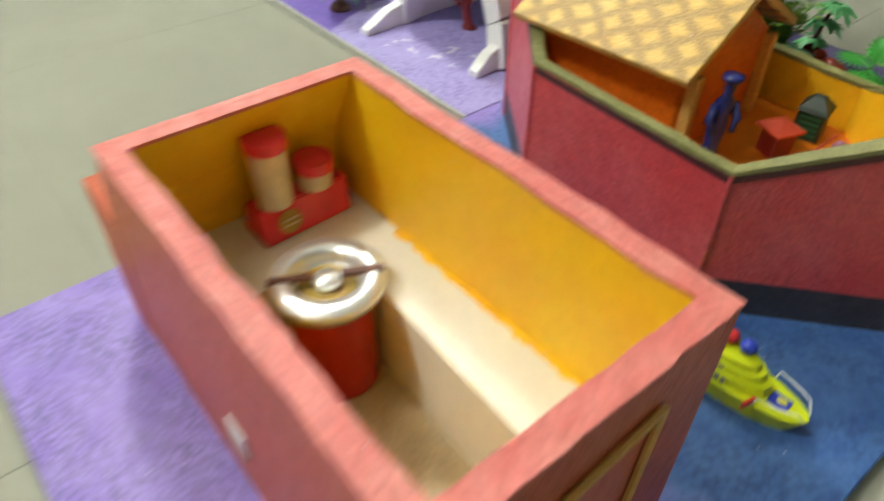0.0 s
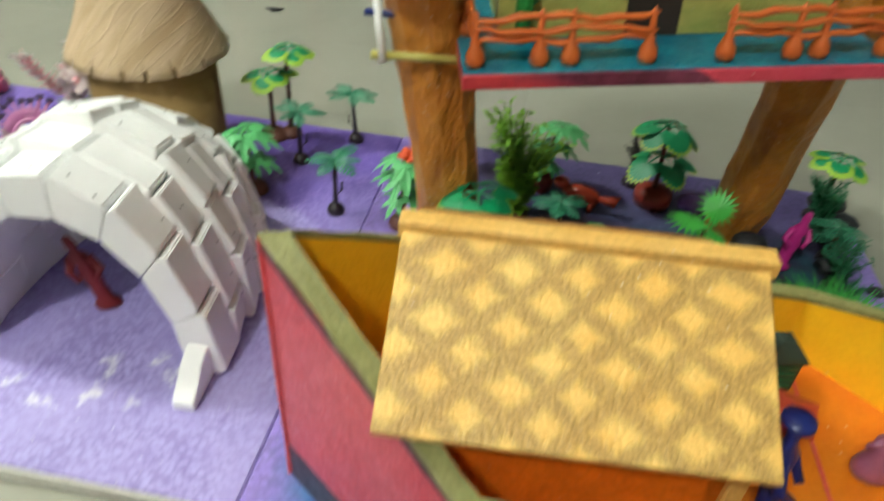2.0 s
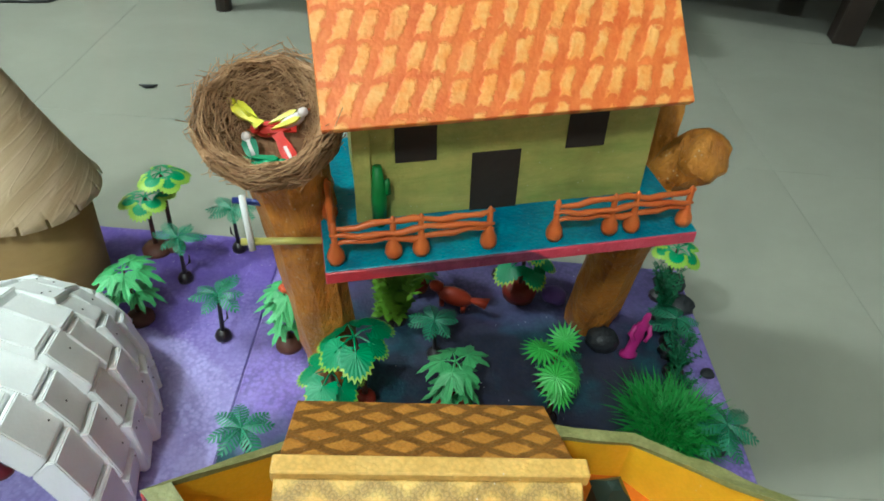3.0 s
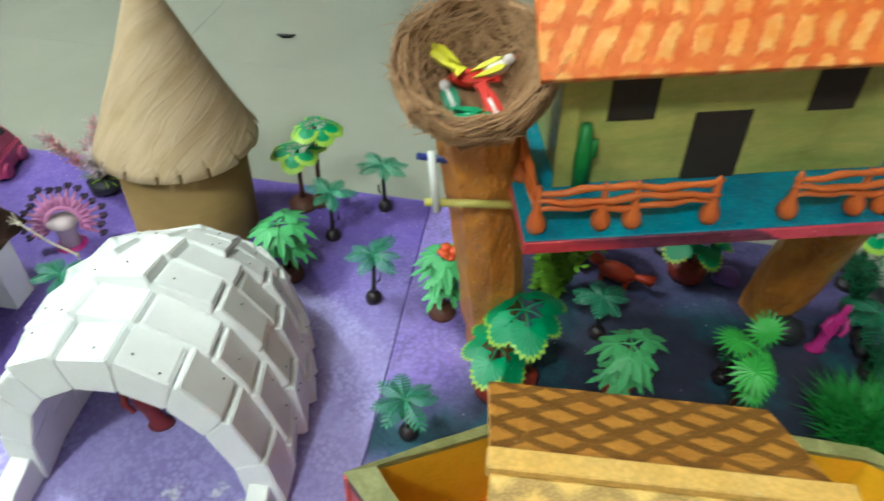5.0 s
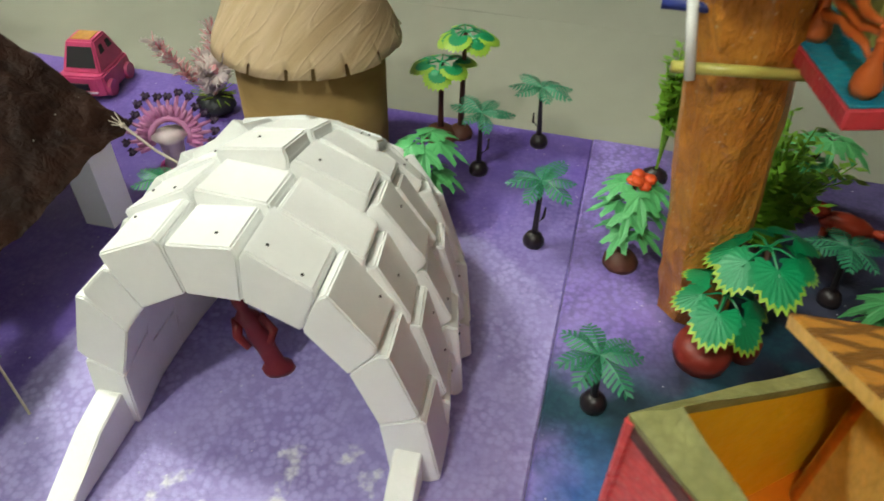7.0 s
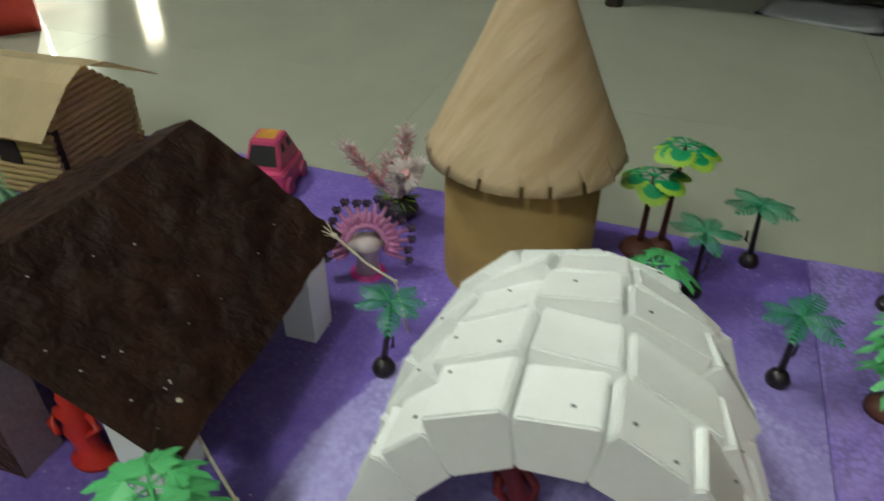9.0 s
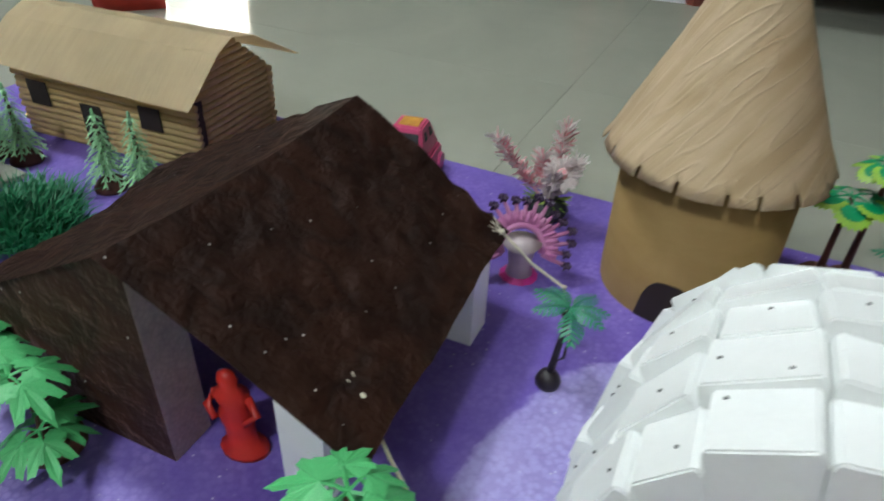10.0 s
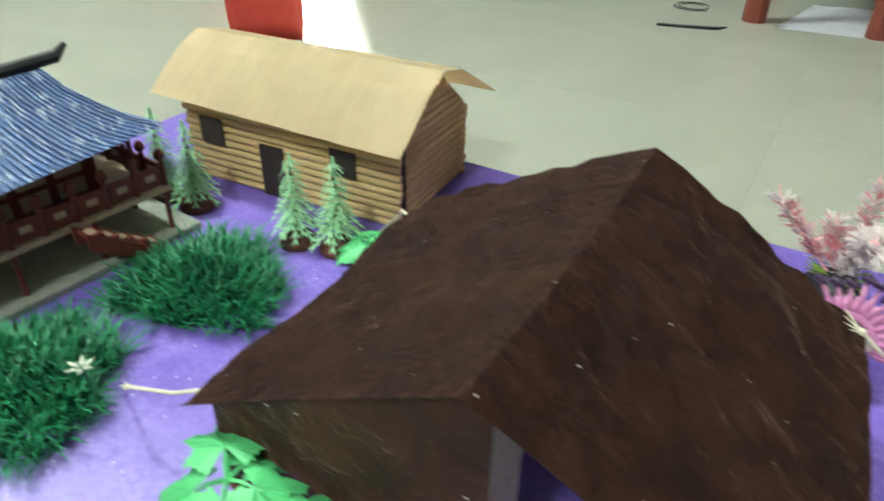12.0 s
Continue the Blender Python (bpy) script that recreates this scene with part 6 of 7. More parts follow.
def tuft(x, y, rx, ry, h, n, mt, seed, label, foot=True):
    t = thing("grass_tuft", pose(x, y, 0), label, "plastic grass", "grass tufts")
    rnd = random.Random(seed)
    if foot:
        bm = bmesh.new()
        lathe(bm, [(0, 0), (0.80 * rx, 0), (0.82 * rx, 0.003), (0.45 * rx, 0.20 * h), (0, 0.28 * h)], 18, squash=ry / rx)
        part("foot", bm, LEAF_DARK, t, "dark green mat")
    verts, faces = [], []
    for q in range(n):
        a, r = rnd.uniform(0, 2 * math.pi), math.sqrt(rnd.random())
        edge = 1 + 0.16 * math.sin(3 * a + seed) + 0.09 * math.sin(7 * a + 2 * seed)
        px, py = r * rx * edge * math.cos(a), r * ry * edge * math.sin(a)
        z0 = 0.30 * h * (1 - r) * 0.8
        hh = h * rnd.uniform(0.35, 1.1) * (1 - 0.30 * r * r)
        la = rnd.uniform(0, 2 * math.pi)
        ln = rnd.uniform(0.15, 0.85) * h
        ox, oy = (0.35 * px / rx * h + ln * math.cos(la)), (0.35 * py / ry * h + ln * math.sin(la))
        wd = rnd.uniform(0.0005, 0.0010)
        wx, wy = -math.sin(la) * wd, math.cos(la) * wd
        b = len(verts)
        verts += [(px - wx, py - wy, z0), (px + wx, py + wy, z0), (px + 0.55 * ox + wx, py + 0.55 * oy + wy, z0 + 0.72 * hh), (px + 0.55 * ox - wx, py + 0.55 * oy - wy, z0 + 0.72 * hh), (px + ox, py + oy, z0 + 0.92 * hh)]
        faces += [(b, b + 1, b + 2, b + 3), (b + 3, b + 2, b + 4)]
    me = bpy.data.meshes.new("turf")
    me.from_pydata(verts, [], faces)
    me.materials.append(mt)
    place("turf", me, t)["kind"] = "stuff"


def fern(x, y, h, turn, seed, mt, label, wide=1.0, bare=0.22):
    t = thing("toy_fern", pose(x, y, 0, 0, 0, turn), label, "toy plant", "bushy toy plants")
    rnd = random.Random(seed)
    bm = bmesh.new()
    for q in range(15):
        a = rnd.uniform(0, 2 * math.pi)
        sp = rnd.uniform(0.05, 0.30) * h * wide
        pts = [Vector((sp * math.cos(a) * f * f, sp * math.sin(a) * f * f, h * f * rnd.uniform(0.95, 1.05) * (0.75 + 0.25 * (q % 4) / 3))) for f in (0, 0.25, 0.5, 0.75, 1)]
        tube(bm, pts, [0.0012, 0.0011, 0.001, 0.0008, 0.0004], 4, False)
        for k in range(1, 26):
            f = bare + (1 - bare) * k / 25
            i = min(3, int(f * 4))
            p = pts[i].lerp(pts[i + 1], f * 4 - i)
            b = rnd.uniform(0, 2 * math.pi)
            l = rnd.uniform(0.05, 0.085) * h * (1.15 - 0.5 * f) * 1.6 * (1 + 0.35 * (wide > 1))
            d = Vector((math.cos(b), math.sin(b), rnd.uniform(-0.1, 0.6))) * l
            w = Vector((-math.sin(b), math.cos(b), 0)) * l * 0.28
            bm.faces.new([bm.verts.new(v) for v in (p, p + d * 0.5 + w, p + d, p + d * 0.5 - w)])
    part("fronds", bm, mt, t)
    bm = bmesh.new()
    lathe(bm, [(0, 0), (0.012, 0), (0.011, 0.005), (0.004, 0.010), (0, 0.010)], 12)
    part("foot", bm, STEM, t)


def plants():
    for k, (x, y, h, turn, lean) in enumerate(((-0.051, 0.479, 0.060, 170, (0.06, 0)), (-0.097, 0.418, 0.062, 20, (0, 0)), (-0.032, 0.334, 0.060, 40, (0.03, 0.03)), (0.031, 0.188, 0.050, 150, (0.05, 0.05)), (-0.305, 0.247, 0.062, 10, (0.10, 0.1)), (0.192, 0.330, 0.052, 90, (0.02, 0.08)), (0.306, 0.297, 0.052, 200, (-0.1, 0.05)))):
        toy_palm(x, y, h, turn, k, lean)
    maple = "light green maple-leaved toy tree on a brown foot"
    broad_tree("maple", -0.125, 0.352, 0.066, 20, 1, [LEAF], 0.032, [(0.62, 5, 0.9), (1.0, 6, 1.0)], maple, POT_BROWN)
    flowering = broad_tree("maple", 0.038, 0.330, 0.070, 60, 2, [LEAF], 0.030, [(0.50, 4, 0.9), (0.78, 4, 0.9), (1.0, 5, 1.0)], maple, POT_BROWN, 0.014)
    broad_tree("maple", 0.208, 0.268, 0.068, 100, 3, [LEAF], 0.032, [(0.30, 4, 0.75), (0.65, 4, 0.9), (1.0, 5, 1.0)], maple, POT)
    broad_tree("maple", -0.549, 0.062, 0.060, 0, 4, [LEAF], 0.036, [(1.0, 5, 1.0)], maple, POT_BROWN, 0.018, sprays=((0.45, (0.014, -0.010, 0.004), 5, 0.85), (0.85, (-0.034, 0.004, 0.012), 5, 1.05)))
    broad_tree("maple", -0.342, 0.058, 0.088, 10, 5, [LEAF], 0.034, [(0.42, 4, 0.9), (0.72, 5, 1.0), (1.0, 6, 1.0)], maple, POT_BROWN, 0.015)
    fan = "two-tone green fan-leaved toy tree with lime rims"
    broad_tree("fan", 0.098, 0.247, 0.068, 15, 7, [LEAF_MID, LIME], 0.033, [(1.0, 6, 1.0)], fan, POT, 0.019)
    broad_tree("fan", 0.126, 0.258, 0.095, 50, 8, [LEAF_MID, LIME], 0.036, [(1.0, 6, 1.0)], fan, POT, 0.010)
    broad_tree("rimmed_fan", -0.146, 0.466, 0.080, 30, 9, [LEAF_MID, LIME], 0.034, [(1.0, 6, 1.0)], fan, POT_BROWN, 0.017)
    broad_tree("rimmed_fan", -0.128, 0.474, 0.108, 0, 10, [LEAF_MID, LIME], 0.032, [(1.0, 7, 1.0)], fan, POT_BROWN, 0.012)
    broad_tree("fan", 0.289, 0.436, 0.092, 80, 12, [LEAF_MID, LIME], 0.036, [(0.62, 5, 1.0), (1.0, 6, 1.0)], fan, POT, 0.020)
    broad_tree("rimmed_fan", 0.478, 0.478, 0.060, 80, 13, [LEAF_MID, LIME], 0.034, [(1.0, 6, 1.0)], fan, STEM, 0.012)
    spiky = broad_tree("spike", 0.305, 0.255, 0.096, 0, 14, [SPIKY], 0.036, [], "bright green spiky toy tree on a black stem", STEM, 0.010)
    star = leaf_mesh("spike", [SPIKY])
    for up, az, tilt, size in ((0.100, 80, -78, 0.032), (0.096, -105, 8, 0.040), (0.098, 170, -18, 0.036), (0.097, -20, 38, 0.040), (0.094, 60, 30, 0.034), (0.075, -75, 25, 0.034)):
        place("leaf", star, spiky, m=pose(-0.006, -0.004, up, 0, tilt, az) @ Matrix.Diagonal((size, size, size, 1)))
    broad_tree("maple", 0.168, 0.436, 0.078, 40, 15, [LEAF], 0.030, [(0.40, 4, 0.85), (0.7, 4, 0.95), (1.0, 5, 1.0)], maple, POT, 0.014)
    broad_tree("palm", 0.455, 0.375, 0.040, 40, 16, [LEAF_TEAL], 0.030, [(0.6, 5, 1.0), (1.0, 5, 1.0)], "low dark green toy plant", STEM, 0.010)
    broad_tree("palm", 0.470, 0.236, 0.035, 10, 17, [LEAF_TEAL], 0.030, [(0.6, 5, 1.0), (1.0, 5, 1.0)], "low blue-green toy plant", STEM, 0.010)
    broad_tree("maple", -0.690, 0.304, 0.018, 10, 18, [LEAF], 0.030, [(1.0, 8, 1.0)], "low green star-leaved toy plant", POT_BROWN, 0.008)
    bm = bmesh.new()
    for q in range(6):
        a = q * 1.05
        blob(bm, (0.006 * math.cos(a), 0.006 * math.sin(a), 0.003 * (q % 2)), (0.005, 0.005, 0.0032), 2, 0, 0.25, q)
    part("flower", bm, plastic("flower_orange", (0.80, 0.10, 0.02), 0.45), flowering, "orange-red flower", pose(0.010, 0.004, 0.072), smooth=True)
    yellowish = plastic("fern_yellow_green", (0.20, 0.44, 0.03), 0.5)
    fern(0.136, 0.372, 0.125, 0, 1, yellowish, "tall yellow-green bushy toy plant", 0.75, 0.12)
    fern(0.148, 0.380, 0.100, 70, 5, yellowish, "yellow-green bushy toy plant", 1.5, 0.08)
    fern(0.060, 0.455, 0.132, 0, 6, yellowish, "thin yellow-green feathery toy tree on a dark stem", 0.42, 0.50)
    fern(0.270, 0.470, 0.060, 30, 2, STEM, "dark brown bare toy shrub")
    for k, (x, y, h) in enumerate(((0.450, 0.330, 0.050), (0.456, 0.415, 0.060), (0.462, 0.452, 0.050), (0.444, 0.300, 0.040))):
        fern(x, y, h, 60 * k, 3 + k, LEAF_DARK, "low dark green bushy toy plant", 1.5, 0.08)
    tuft(0.424, 0.252, 0.029, 0.026, 0.042, 2000, plastic("grass_bright", (0.045, 0.36, 0.05), 0.5), 1, "round bright green plastic grass bush")
    tuft(-0.772, 0.208, 0.054, 0.050, 0.027, 2600, GRASS, 2, "thick dark green plastic grass mat")
    tuft(-0.787, 0.078, 0.058, 0.047, 0.026, 2600, GRASS, 3, "thick dark green plastic grass mat")
    for k, (x, y, h) in enumerate(((-0.872, 0.292, 0.082), (-0.908, 0.290, 0.086), (-0.757, 0.294, 0.080), (-0.722, 0.303, 0.082))):
        pine(x, y, h, 40 * k, k)


def lily():
    t = thing("toy_flower", pose(-0.737, 0.090, 0), "pale cream plastic lily standing in the grass", "toy flower")
    cream = plastic("dull_cream_plastic", (0.42, 0.46, 0.34), 0.5)
    bm = bmesh.new()
    tube(bm, [(0.004, 0.002, 0.0), (0.001, 0.001, 0.018), (0, 0, 0.030)], [0.0012, 0.0010, 0.0008], 6)
    part("stem", bm, LEAF_DARK, t)
    for q in range(6):
        a = 2 * math.pi * q / 6 + 0.3
        d, e = Vector((math.cos(a), math.sin(a), 0)), Vector((-math.sin(a), math.cos(a), 0))
        bm = bmesh.new()
        ring = [d * 0.001, d * 0.004 + e * 0.0017, d * 0.009, d * 0.004 - e * 0.0017]
        solid(bm, [v + Vector((0, 0, 0.030 + 0.25 * v.length)) for v in ring], [v + Vector((0, 0, 0.0306 + 0.25 * v.length)) for v in ring])
        part("petal", bm, cream, t)


def stones():
    for k, (x, y, r, h) in enumerate(((0.478, 0.470, 0.020, 0.020), (0.482, 0.432, 0.019, 0.018), (0.468, 0.398, 0.016, 0.014), (0.375, 0.362, 0.020, 0.026), (0.452, 0.355, 0.014, 0.013), (0.488, 0.330, 0.008, 0.007))):
        bm = bmesh.new()
        blob(bm, (0, 0, h * 0.45), (r, r * 0.85, h * 0.6), 2, 0, 0.35, k * 3.1)
        for v in bm.verts:
            v.co.z = max(v.co.z, 0.0)
        tagged(part("stone", bm, STONE, None, "", pose(x, y, 0), smooth=True), "dark grey rounded stone on the board", "stone", "stones")


def toy_fish():
    bm = bmesh.new()
    blob(bm, (0, 0, 0.014), (0.022, 0.011, 0.011), 2)
    blob(bm, (0.023, 0, 0.021), (0.009, 0.007, 0.007), 2)
    for x in (-0.013, 0.013):
        for y in (-0.006, 0.006):
            tube(bm, [(x, y, 0.0), (x, y, 0.010)], [0.003, 0.0035], 6)
    solid(bm, [(-0.018, -0.002, 0.014), (-0.038, -0.006, 0.014), (-0.038, 0.006, 0.014), (-0.018, 0.002, 0.014)], [(-0.018, -0.002, 0.018), (-0.040, -0.006, 0.022), (-0.040, 0.006, 0.022), (-0.018, 0.002, 0.018)])
    ob = part("toy_figurine", bm, plastic("orange_red_plastic", (0.46, 0.05, 0.02), 0.3), None, "", pose(0.212, 0.410, 0, 0, 0, 160), smooth=True)
    tagged(ob, "glossy orange-red plastic figurine on the board", "figurine")
    bm = bmesh.new()
    blob(bm, (0, 0, 0.008), (0.016, 0.014, 0.010), 2, 0, 0.3, 2.0)
    for v in bm.verts:
        v.co.z = max(v.co.z, 0)
    tagged(part("stone", bm, plastic("violet_plastic", (0.16, 0.09, 0.36), 0.5), None, "", pose(0.330, 0.432, 0), smooth=True), "violet painted lump on the board", "stone")


def coral_plants():
    t = thing("toy_coral", pose(-0.376, 0.445, 0), "pink and white plastic coral on a dark rock", "toy coral")
    bm = bmesh.new()
    blob(bm, (0, 0, 0.010), (0.020, 0.018, 0.014), 2, 0, 0.3)
    for v in bm.verts:
        v.co.z = max(v.co.z, 0)
    part("rock", bm, STONE, t, smooth=True)
    rnd = random.Random(4)
    for k, (d, ln, mt) in enumerate((((-0.62, -0.1, 0.72), 0.076, CORAL), ((0.10, 0.1, 0.95), 0.074, CORAL), ((-0.25, 0.2, 0.9), 0.044, CORAL), ((0.40, -0.1, 0.85), 0.056, CORAL_W), ((0.15, -0.35, 0.75), 0.050, CORAL_W))):
        d = Vector(d).normalized()
        bm = bmesh.new()
        root = Vector((0, 0, 0.014))
        tube(bm, [root, root + d * ln], [0.0014, 0.0007], 5)
        for q in range(230):
            f = rnd.uniform(0.25, 1.0)
            p = root + d * ln * f
            v = Vector((rnd.uniform(-1, 1), rnd.uniform(-1, 1), rnd.uniform(-0.2, 0.8))).normalized() * rnd.uniform(0.006, 0.012)
            tube(bm, [p, p + v + d * 0.004], [0.0009, 0.0004], 3, False, 1 if rnd.random() < 0.35 + 0.35 * (f > 0.7) else 0)
        part("branch", bm, [mt, CORAL_W], t)
    bm = bmesh.new()
    hub = Vector((0.012, -0.008, 0.052))
    tube(bm, [(0.002, -0.002, 0.018), hub], 0.0012, 5, True, 1)
    face = Vector((0.25, -0.75, 0.6)).normalized()
    ea = face.cross(Vector((0, 0, 1))).normalized()
    eb = face.cross(ea)
    for q in range(64):
        a = 2 * math.pi * q / 32 + rnd.uniform(-0.06, 0.06)
        v = (ea * math.cos(a) + eb * math.sin(a)) * rnd.uniform(0.013, 0.018) + face * (0.001 + 0.005 * (q > 31))
        tube(bm, [hub, hub + v * 0.55 + face * 0.001, hub + v], [0.0007, 0.0012, 0.0008], 4, False)
    blob(bm, hub + face * 0.002, 0.0055, 2, 1, 0.3, 3.0)
    part("rosette", bm, [CORAL_W, CORAL], t, "white feathery rosette")
    bm = bmesh.new()
    for q in range(26):
        a = rnd.uniform(0, 6.28)
        tube(bm, [(0.006 * math.cos(a), 0.006 * math.sin(a), 0.02), (0.022 * math.cos(a), 0.022 * math.sin(a), rnd.uniform(0.014, 0.032))], [0.0009, 0.0004], 3, False)
    part("weed", bm, LIME, t, "lime green weed")["kind"] = "stuff"
    t = thing("toy_anemone", pose(-0.366, 0.352, 0), "mauve plastic sea anemone with black tips", "toy anemone")
    bm = bmesh.new()
    lathe(bm, [(0, 0), (0.012, 0), (0.009, 0.010), (0.011, 0.026), (0.016, 0.032), (0, 0.035)], 14)
    part("stalk", bm, ANEM_PALE, t, smooth=True)
    bm = bmesh.new()
    lathe(bm, [(0, 0), (0.016, 0), (0.012, 0.003), (0, 0.004)], 12)
    part("foot", bm, HOTPINK, t)
    # a half fan standing over the stalk
    side, rise, out = Vector((0.90, 0.42, 0)), Vector((-0.22, 0.47, 0.86)), Vector((0.38, -0.78, 0.5))
    hub = Vector((0, 0, 0.028))

    def ray(a):
        return side * math.cos(a) + rise * math.sin(a)
    bm = bmesh.new()
    tube(bm, [hub + ray(math.radians(q)) * 0.017 for q in range(-20, 201, 20)], 0.0030, 8)
    part("disc", bm, ANEM, t, "mauve fleshy rim", smooth=True)
    for q in range(34):
        long = q % 2 == 0
        a = math.radians(lerp(-22, 202, q / 33))
        d = (ray(a) + out * (0.02 if long else 0.28)).normalized()
        p0 = hub + ray(a) * 0.017
        p1 = p0 + d * (0.019 + 0.003 * math.sin(2.3 * q) if long else 0.012)
        bm = bmesh.new()
        tube(bm, [p0, p0.lerp(p1, 0.5), p1], [0.0015, 0.0020, 0.0014], 8)
        tn = part("tentacle", bm, ANEM, t, smooth=True)
        if long:
            bm = bmesh.new()
            c = p1 + d * 0.0025
            bmesh.ops.create_icosphere(bm, subdivisions=2, radius=0.0027)
            for v in bm.verts:
                v.co = c + v.co * (1.75 if len(v.link_edges) == 5 or noise.noise(v.co * 900) > 0.15 else 0.85)
            part("tip", bm, ANEM_TIP, tn, "fuzzy black tip")


def toy_car():
    t = thing("toy_car", pose(-0.5245, 0.459, 0, 0, 0, 280), "chunky pink plastic toy car with dark windows", "toy car")
    bm = bmesh.new()
    low = [(-0.030, -0.026), (0.030, -0.026), (0.034, -0.018), (0.034, 0.018), (0.030, 0.026), (-0.030, 0.026), (-0.034, 0.018), (-0.034, -0.018)]
    solid(bm, [(x, y, 0.005) for x, y in low], [(x * 0.93, y * 0.92, 0.026) for x, y in low])
    bmesh.ops.bevel(bm, geom=bm.edges[:], offset=0.0018, segments=2, affect="EDGES")
    body = part("body", bm, PINK, t)
    foot = [(-0.030, -0.0205), (0.024, -0.0205), (0.024, 0.0205), (-0.030, 0.0205)]
    top = [(-0.016, -0.0145), (0.010, -0.0145), (0.010, 0.0145), (-0.016, 0.0145)]
    bm = bmesh.new()
    solid(bm, [(x, y, 0.0255) for x, y in foot], [(x, y, 0.055) for x, y in top])
    bmesh.ops.bevel(bm, geom=bm.edges[:], offset=0.0016, segments=2, affect="EDGES")
    cab = part("cab", bm, PINK, body)

    def pane(corners, out):
        bm = bmesh.new()
        o = Vector(out).normalized()
        cs = [Vector(c) for c in corners]
        solid(bm, [c - o * 0.0005 for c in cs], [c + o * 0.0006 for c in cs])
        part("window", bm, BLACK, t)
    nx = Vector((0.0295, 0, 0.014))
    pane([lerp(Vector(foot[1]).to_3d(), Vector(top[1]).to_3d(), f) * 1.0 + Vector((0, q, 0.0255 + 0.0295 * f)) for f, q in ((0.18, 0.004), (0.82, 0.003))] + [lerp(Vector(foot[2]).to_3d(), Vector(top[2]).to_3d(), f) + Vector((0, -q, 0.0255 + 0.0295 * f)) for f, q in ((0.82, 0.003), (0.18, 0.004))], nx)
    for s in (-1, 1):
        for xa, xb in ((-0.0135, -0.0080), (0.0005, 0.0055)):
            pane([(xa - 0.003 * (xa < -0.01), s * 0.0176, 0.0405), (xb + 0.003 * (xb > 0), s * 0.0176, 0.0405), (xb, s * 0.0160, 0.0485), (xa, s * 0.0160, 0.0485)], (0, s, 0.2))
        for x in (-0.019, 0.019):
            bm = bmesh.new()
            lathe(bm, [(0, -0.0035), (0.0085, -0.0035), (0.0094, 0), (0.0085, 0.0035), (0, 0.0035)], 16)
            part("wheel", bm, PINK, t, "", pose(x, s * 0.0245, 0.0094, 90, 0, 0))
    bm = bmesh.new()
    block(bm, -0.013, 0.007, -0.010, 0.010, 0.0548, 0.0556, 0.0002)
    part("sticker", bm, STICKER, cab, "yellow and orange sticker")
    bm = bmesh.new()
    block(bm, 0.0325, 0.0350, -0.017, 0.017, 0.009, 0.0105)
    part("bumper", bm, CORAL_W, body, "pale bumper line")
    bm = bmesh.new()
    block(bm, 0.0325, 0.0347, -0.009, 0.009, 0.0125, 0.0190)
    part("plate", bm, BLACK, body)


def dolls():
    figure("doll", pose(-0.174, 0.160, 0, 0, 0, 30), WINE_PLASTIC, 0.070, "wine red plastic doll inside the igloo", (-0.25, 0.1), 0.75)
    figure("doll", pose(-0.448, 0.112, 0, 0, 0, 10), RED_PLASTIC, 0.057, "bright red plastic doll under the tent", (-0.15, 0.1), 1.35)
    figure("doll", pose(0.405, 0.352, 0, 0, 0, 0), HOTPINK, 0.066, "magenta plastic doll beside the trunk", (0.1, 0), 0.75)


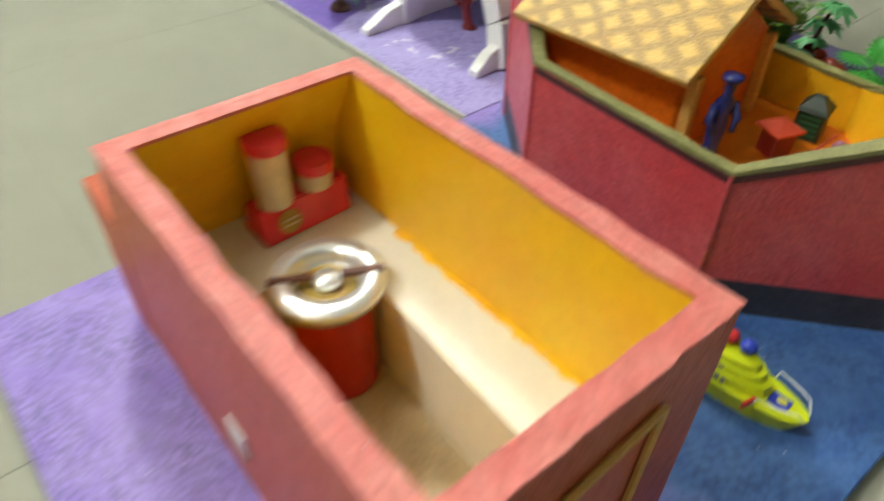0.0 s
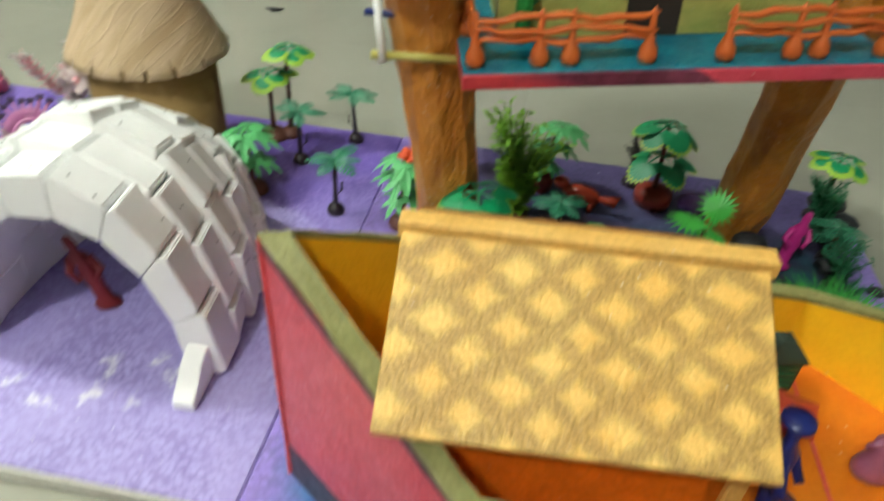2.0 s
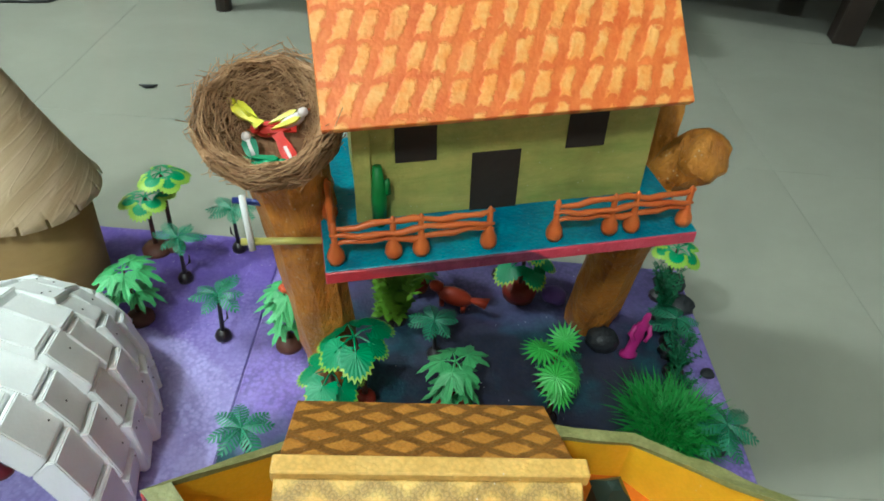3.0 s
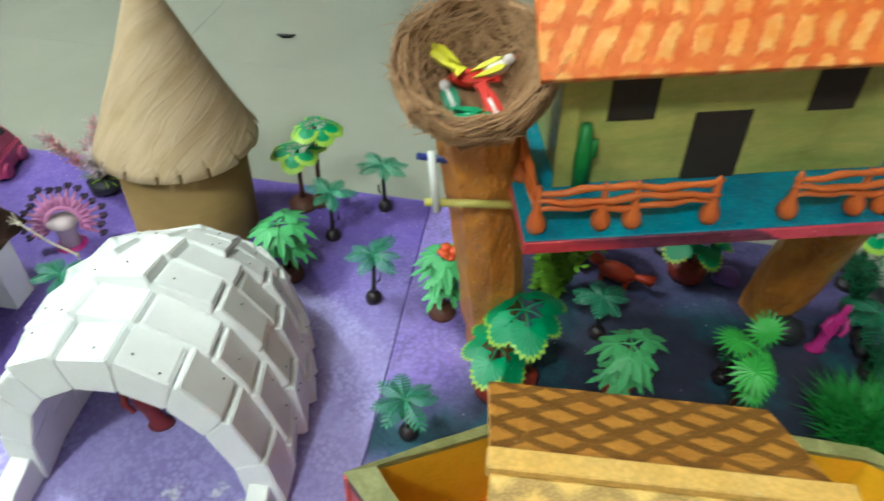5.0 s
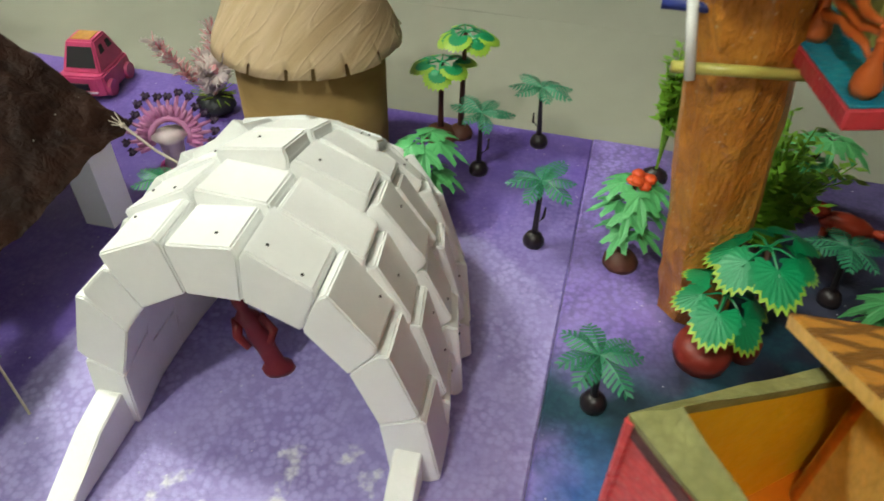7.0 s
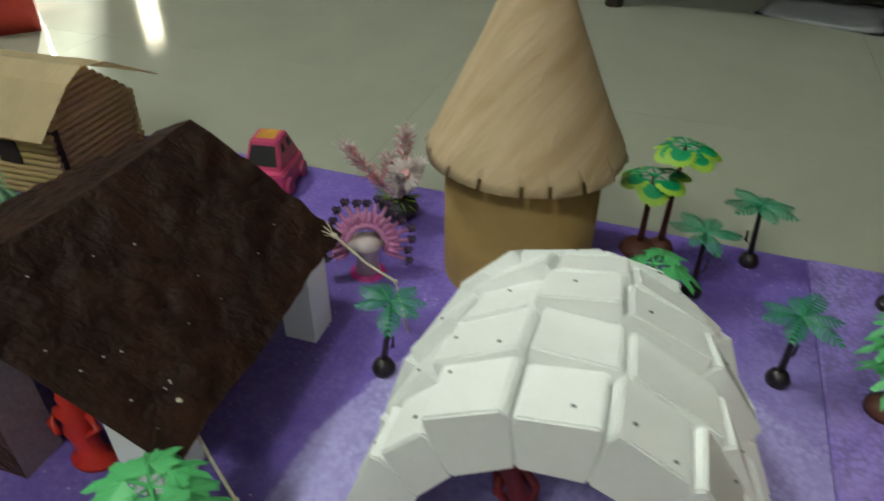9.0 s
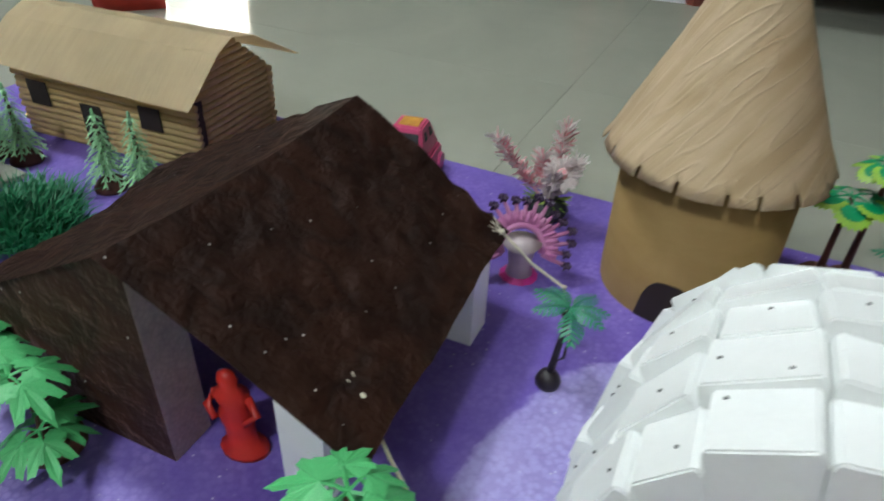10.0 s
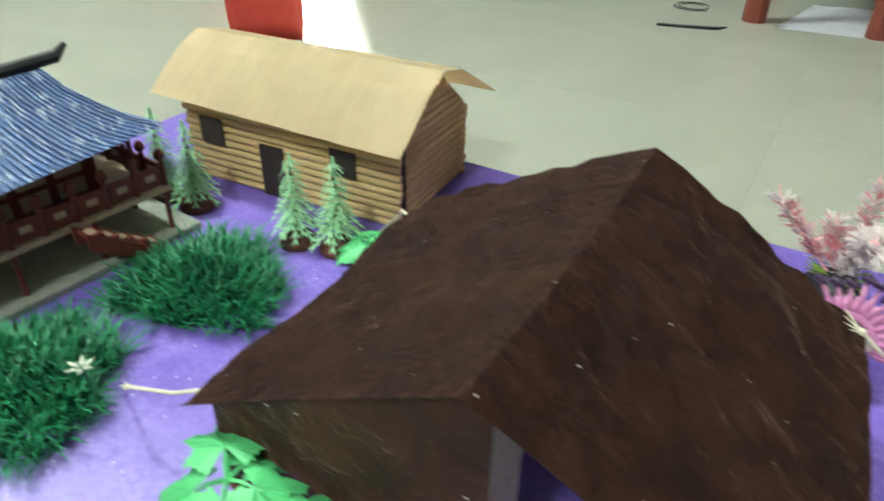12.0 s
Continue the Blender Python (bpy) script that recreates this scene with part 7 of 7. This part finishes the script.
# ---- the far floor ----
def far_things():
    t = thing("bench", pose(-0.008, 1.262, -0.013, 0, 0, -3), "low dark stained wooden bench on round legs", "bench")
    for x in (-0.275, 0.50):
        for y in (0.0, 0.62):
            bm = bmesh.new()
            tube(bm, [(x, y, 0), (x, y, 0.22)], [0.017, 0.020], 10)
            part("leg", bm, DARKWOOD, t)
    bm = bmesh.new()
    block(bm, -0.33, 0.56, -0.05, 0.68, 0.22, 0.26, 0.004)
    part("seat", bm, DARKWOOD, t)
    for y in (-0.02, 0.62):
        bm = bmesh.new()
        block(bm, -0.27, 0.50, y, y + 0.022, 0.15, 0.22, 0.002)
        part("apron", bm, DARKWOOD, t)
    bm = bmesh.new()
    block(bm, -0.27, 0.50, 0.60, 0.64, 0.05, 0.09, 0.002)
    part("stretcher", bm, DARKWOOD, t)
    # unseen tall fronts and the northern cabinet are added to darken floor reflections
    for x0, y0, turn, n in ((0.62, 1.495, -10, 5), (-0.45, 2.62, 2, 3)):
        t = thing("cabinet", pose(x0, y0, -0.013, 0, 0, turn), "dark wooden cabinet on short legs, unseen height added to dim floor reflections", "cabinet", "dark cabinets")
        w = 0.43 * n + 0.05
        bm = bmesh.new()
        block(bm, 0.0, w, 0.0, 0.55, 0.115, 1.90, 0.006)
        part("frame", bm, DARKWOOD, t)
        for x in (0.04, 0.49, w - 0.10):
            for y in (0.0, 0.45):
                bm = bmesh.new()
                block(bm, x, x + 0.055, y, y + 0.055, 0, 0.115, 0.003)
                part("leg", bm, DARKWOOD, t)
        for q in range(n):
            bm = bmesh.new()
            block(bm, 0.02 + 0.43 * q, 0.42 + 0.43 * q, -0.018, 0.0, 0.135, 1.86, 0.003)
            door = part("door", bm, DARKWOOD, t)
            bm = bmesh.new()
            tube(bm, [(0.39 + 0.43 * q, -0.030, 0.85), (0.39 + 0.43 * q, -0.030, 1.0)], 0.006, 8)
            part("handle", bm, IRON, door)
    t = thing("low_chest", pose(-0.79, 1.78, -0.013), "low dark wooden chest behind the stool", "chest")
    bm = bmesh.new()
    block(bm, 0.0, 0.42, 0.0, 0.40, 0.03, 0.38, 0.005)
    part("body", bm, DARKWOOD, t)
    bm = bmesh.new()
    block(bm, -0.012, 0.432, -0.012, 0.412, 0.381, 0.405, 0.004)
    part("lid", bm, DARKWOOD, t)
    for x in (0.02, 0.36):
        for y in (0.02, 0.34):
            bm = bmesh.new()
            block(bm, x, x + 0.04, y, y + 0.04, 0, 0.03, 0.002)
            part("foot", bm, DARKWOOD, t)
    t = thing("stool", pose(-0.40, 1.39, -0.013), "small red-brown wooden stool on the tiles", "stool")
    for x in (-0.18, 0.02):
        for y in (-0.06, 0.26):
            bm = bmesh.new()
            tube(bm, [(x, y, 0), (x, y, 0.36)], [0.020, 0.018], 10)
            part("leg", bm, BRICKWOOD, t)
    bm = bmesh.new()
    block(bm, -0.21, 0.05, -0.10, 0.31, 0.36, 0.385, 0.004)
    part("seat", bm, BRICKWOOD, t)
    for pts in (([(-0.54, 1.30), (-0.33, 1.325), (-0.30, 1.55), (-0.50, 1.53)]), ([(-0.035, 1.315), (0.17, 1.245), (0.22, 1.44), (0.02, 1.50)])):
        bm = bmesh.new()
        n = 8
        (ax, ay), (bx, by), (cx, cy), (dx, dy) = pts
        g = []
        for i in range(n + 1):
            row = []
            for j in range(n + 1):
                u, v = i / n, j / n
                x = lerp(lerp(ax, bx, u), lerp(dx, cx, u), v)
                y = lerp(lerp(ay, by, u), lerp(dy, cy, u), v)
                z = -0.0128 + 0.022 * max(0, u - 0.7) ** 1.2 * (1 - v) + 0.003 * v * math.sin(4 * u) ** 2
                row.append(bm.verts.new((x, y, z)))
            g.append(row)
        for i in range(n):
            for j in range(n):
                bm.faces.new((g[i][j], g[i + 1][j], g[i + 1][j + 1], g[i][j + 1]))
        bmesh.ops.solidify(bm, geom=bm.faces[:], thickness=0.0005)
        tagged(part("paper_sheet", bm, SHEET, None, smooth=True), "white sheet of paper lying on the floor", "paper", "loose papers")
    bm = bmesh.new()
    tube(bm, [(-0.72, 1.20, -0.0105), (-0.66, 1.215, -0.010), (-0.625, 1.225, -0.0100), (-0.61, 1.245, -0.0100)], [0.0025, 0.003, 0.003, 0.0012], 6)
    tagged(part("hair_pin", bm, IRON, None, smooth=True), "thin black bent wire on the floor", "wire")
    bm = bmesh.new()
    tube(bm, [(-0.325, 0.900, -0.0100), (-0.313, 0.896, -0.010), (-0.302, 0.899, -0.010), (-0.296, 0.905, -0.0100)], [0.0015, 0.004, 0.003, 0.0012], 6)
    tagged(part("scrap", bm, IRON, None, smooth=True), "small black scrap on the floor", "scrap")
    bm = bmesh.new()
    for a in range(18):
        q = a * 0.7
        r = 0.02 + 0.0012 * a
        if a:
            tube(bm, [last, (-0.70 + r * math.cos(q), 1.375 + r * math.sin(q), -0.0105)], 0.0010, 5)
        last = (-0.70 + r * math.cos(q), 1.375 + r * math.sin(q), -0.0105)
    tagged(part("cable_coil", bm, IRON, None), "small coil of black cable on the floor", "cable")
    t = thing("cloth_bag", pose(-1.252, 0.782, -0.013, 0, 0, 48), "plump red cloth bag on the floor", "bag")
    bm = bmesh.new()
    solid(bm, [(-0.055, -0.055, 0.0), (0.055, -0.055, 0.0), (0.055, 0.055, 0.0), (-0.055, 0.055, 0.0)], [(-0.060, -0.05, 0.25), (0.060, -0.05, 0.25), (0.060, 0.05, 0.25), (-0.060, 0.05, 0.25)])
    bmesh.ops.subdivide_edges(bm, edges=bm.edges[:], cuts=6, use_grid_fill=True)
    for v in bm.verts:
        k = math.sin(math.pi * min(1, max(0, v.co.z / 0.25)))
        v.co.x *= 1 + 0.10 * k
        v.co.y *= 1 + 0.30 * k
        v.co += 0.010 * k * Vector((noise.noise(v.co * 9), noise.noise(v.co * 9 + Vector((5, 0, 0))), 0))
    part("body", bm, REDCLOTH, t, smooth=True)
    bm = bmesh.new()
    tube(bm, [(-0.04, 0, 0.245), (-0.03, 0, 0.31), (0.03, 0, 0.31), (0.04, 0, 0.245)], 0.006, 8)
    part("handle", bm, REDCLOTH, t)


def floor_tiles():
    """Large vitrified tiles, each a slab of its own."""
    size, gap = 0.60, 0.0006
    bm = bmesh.new()
    block(bm, 0, size - gap, 0, size - gap, -0.004, 0.0)
    me = bpy.data.meshes.new("tile")
    bm.to_mesh(me)
    bm.free()
    me.materials.append(FLOOR)
    fl = bpy.data.objects["floor"]
    for i in range(15):
        for j in range(19):
            place("tile", me, fl, m=pose(-5.2 + 0.14 + i * size - 0.2, -3.4 + j * size, -0.013))


room()
ground_boards()
red_box()
toy_stove()
steel_jar()
houseboat()
deck_things()
toy_ship(pose(0.036, -0.089, 0, 0, 0, -9), WHITE, "white plastic toy ship with coloured balls on deck", "toy ships")
toy_ship(pose(0.330, -0.100, 0, 0, 0, 3), YELLOWGREEN, "lemon yellow plastic toy ship with coloured balls", "toy ships")
igloo()
tree_house()
trunks()
nest()
hut()
tent()
log_cabin()
stilt_house()
plants()
lily()
stones()
toy_fish()
coral_plants()
toy_car()
dolls()
far_things()
floor_tiles()
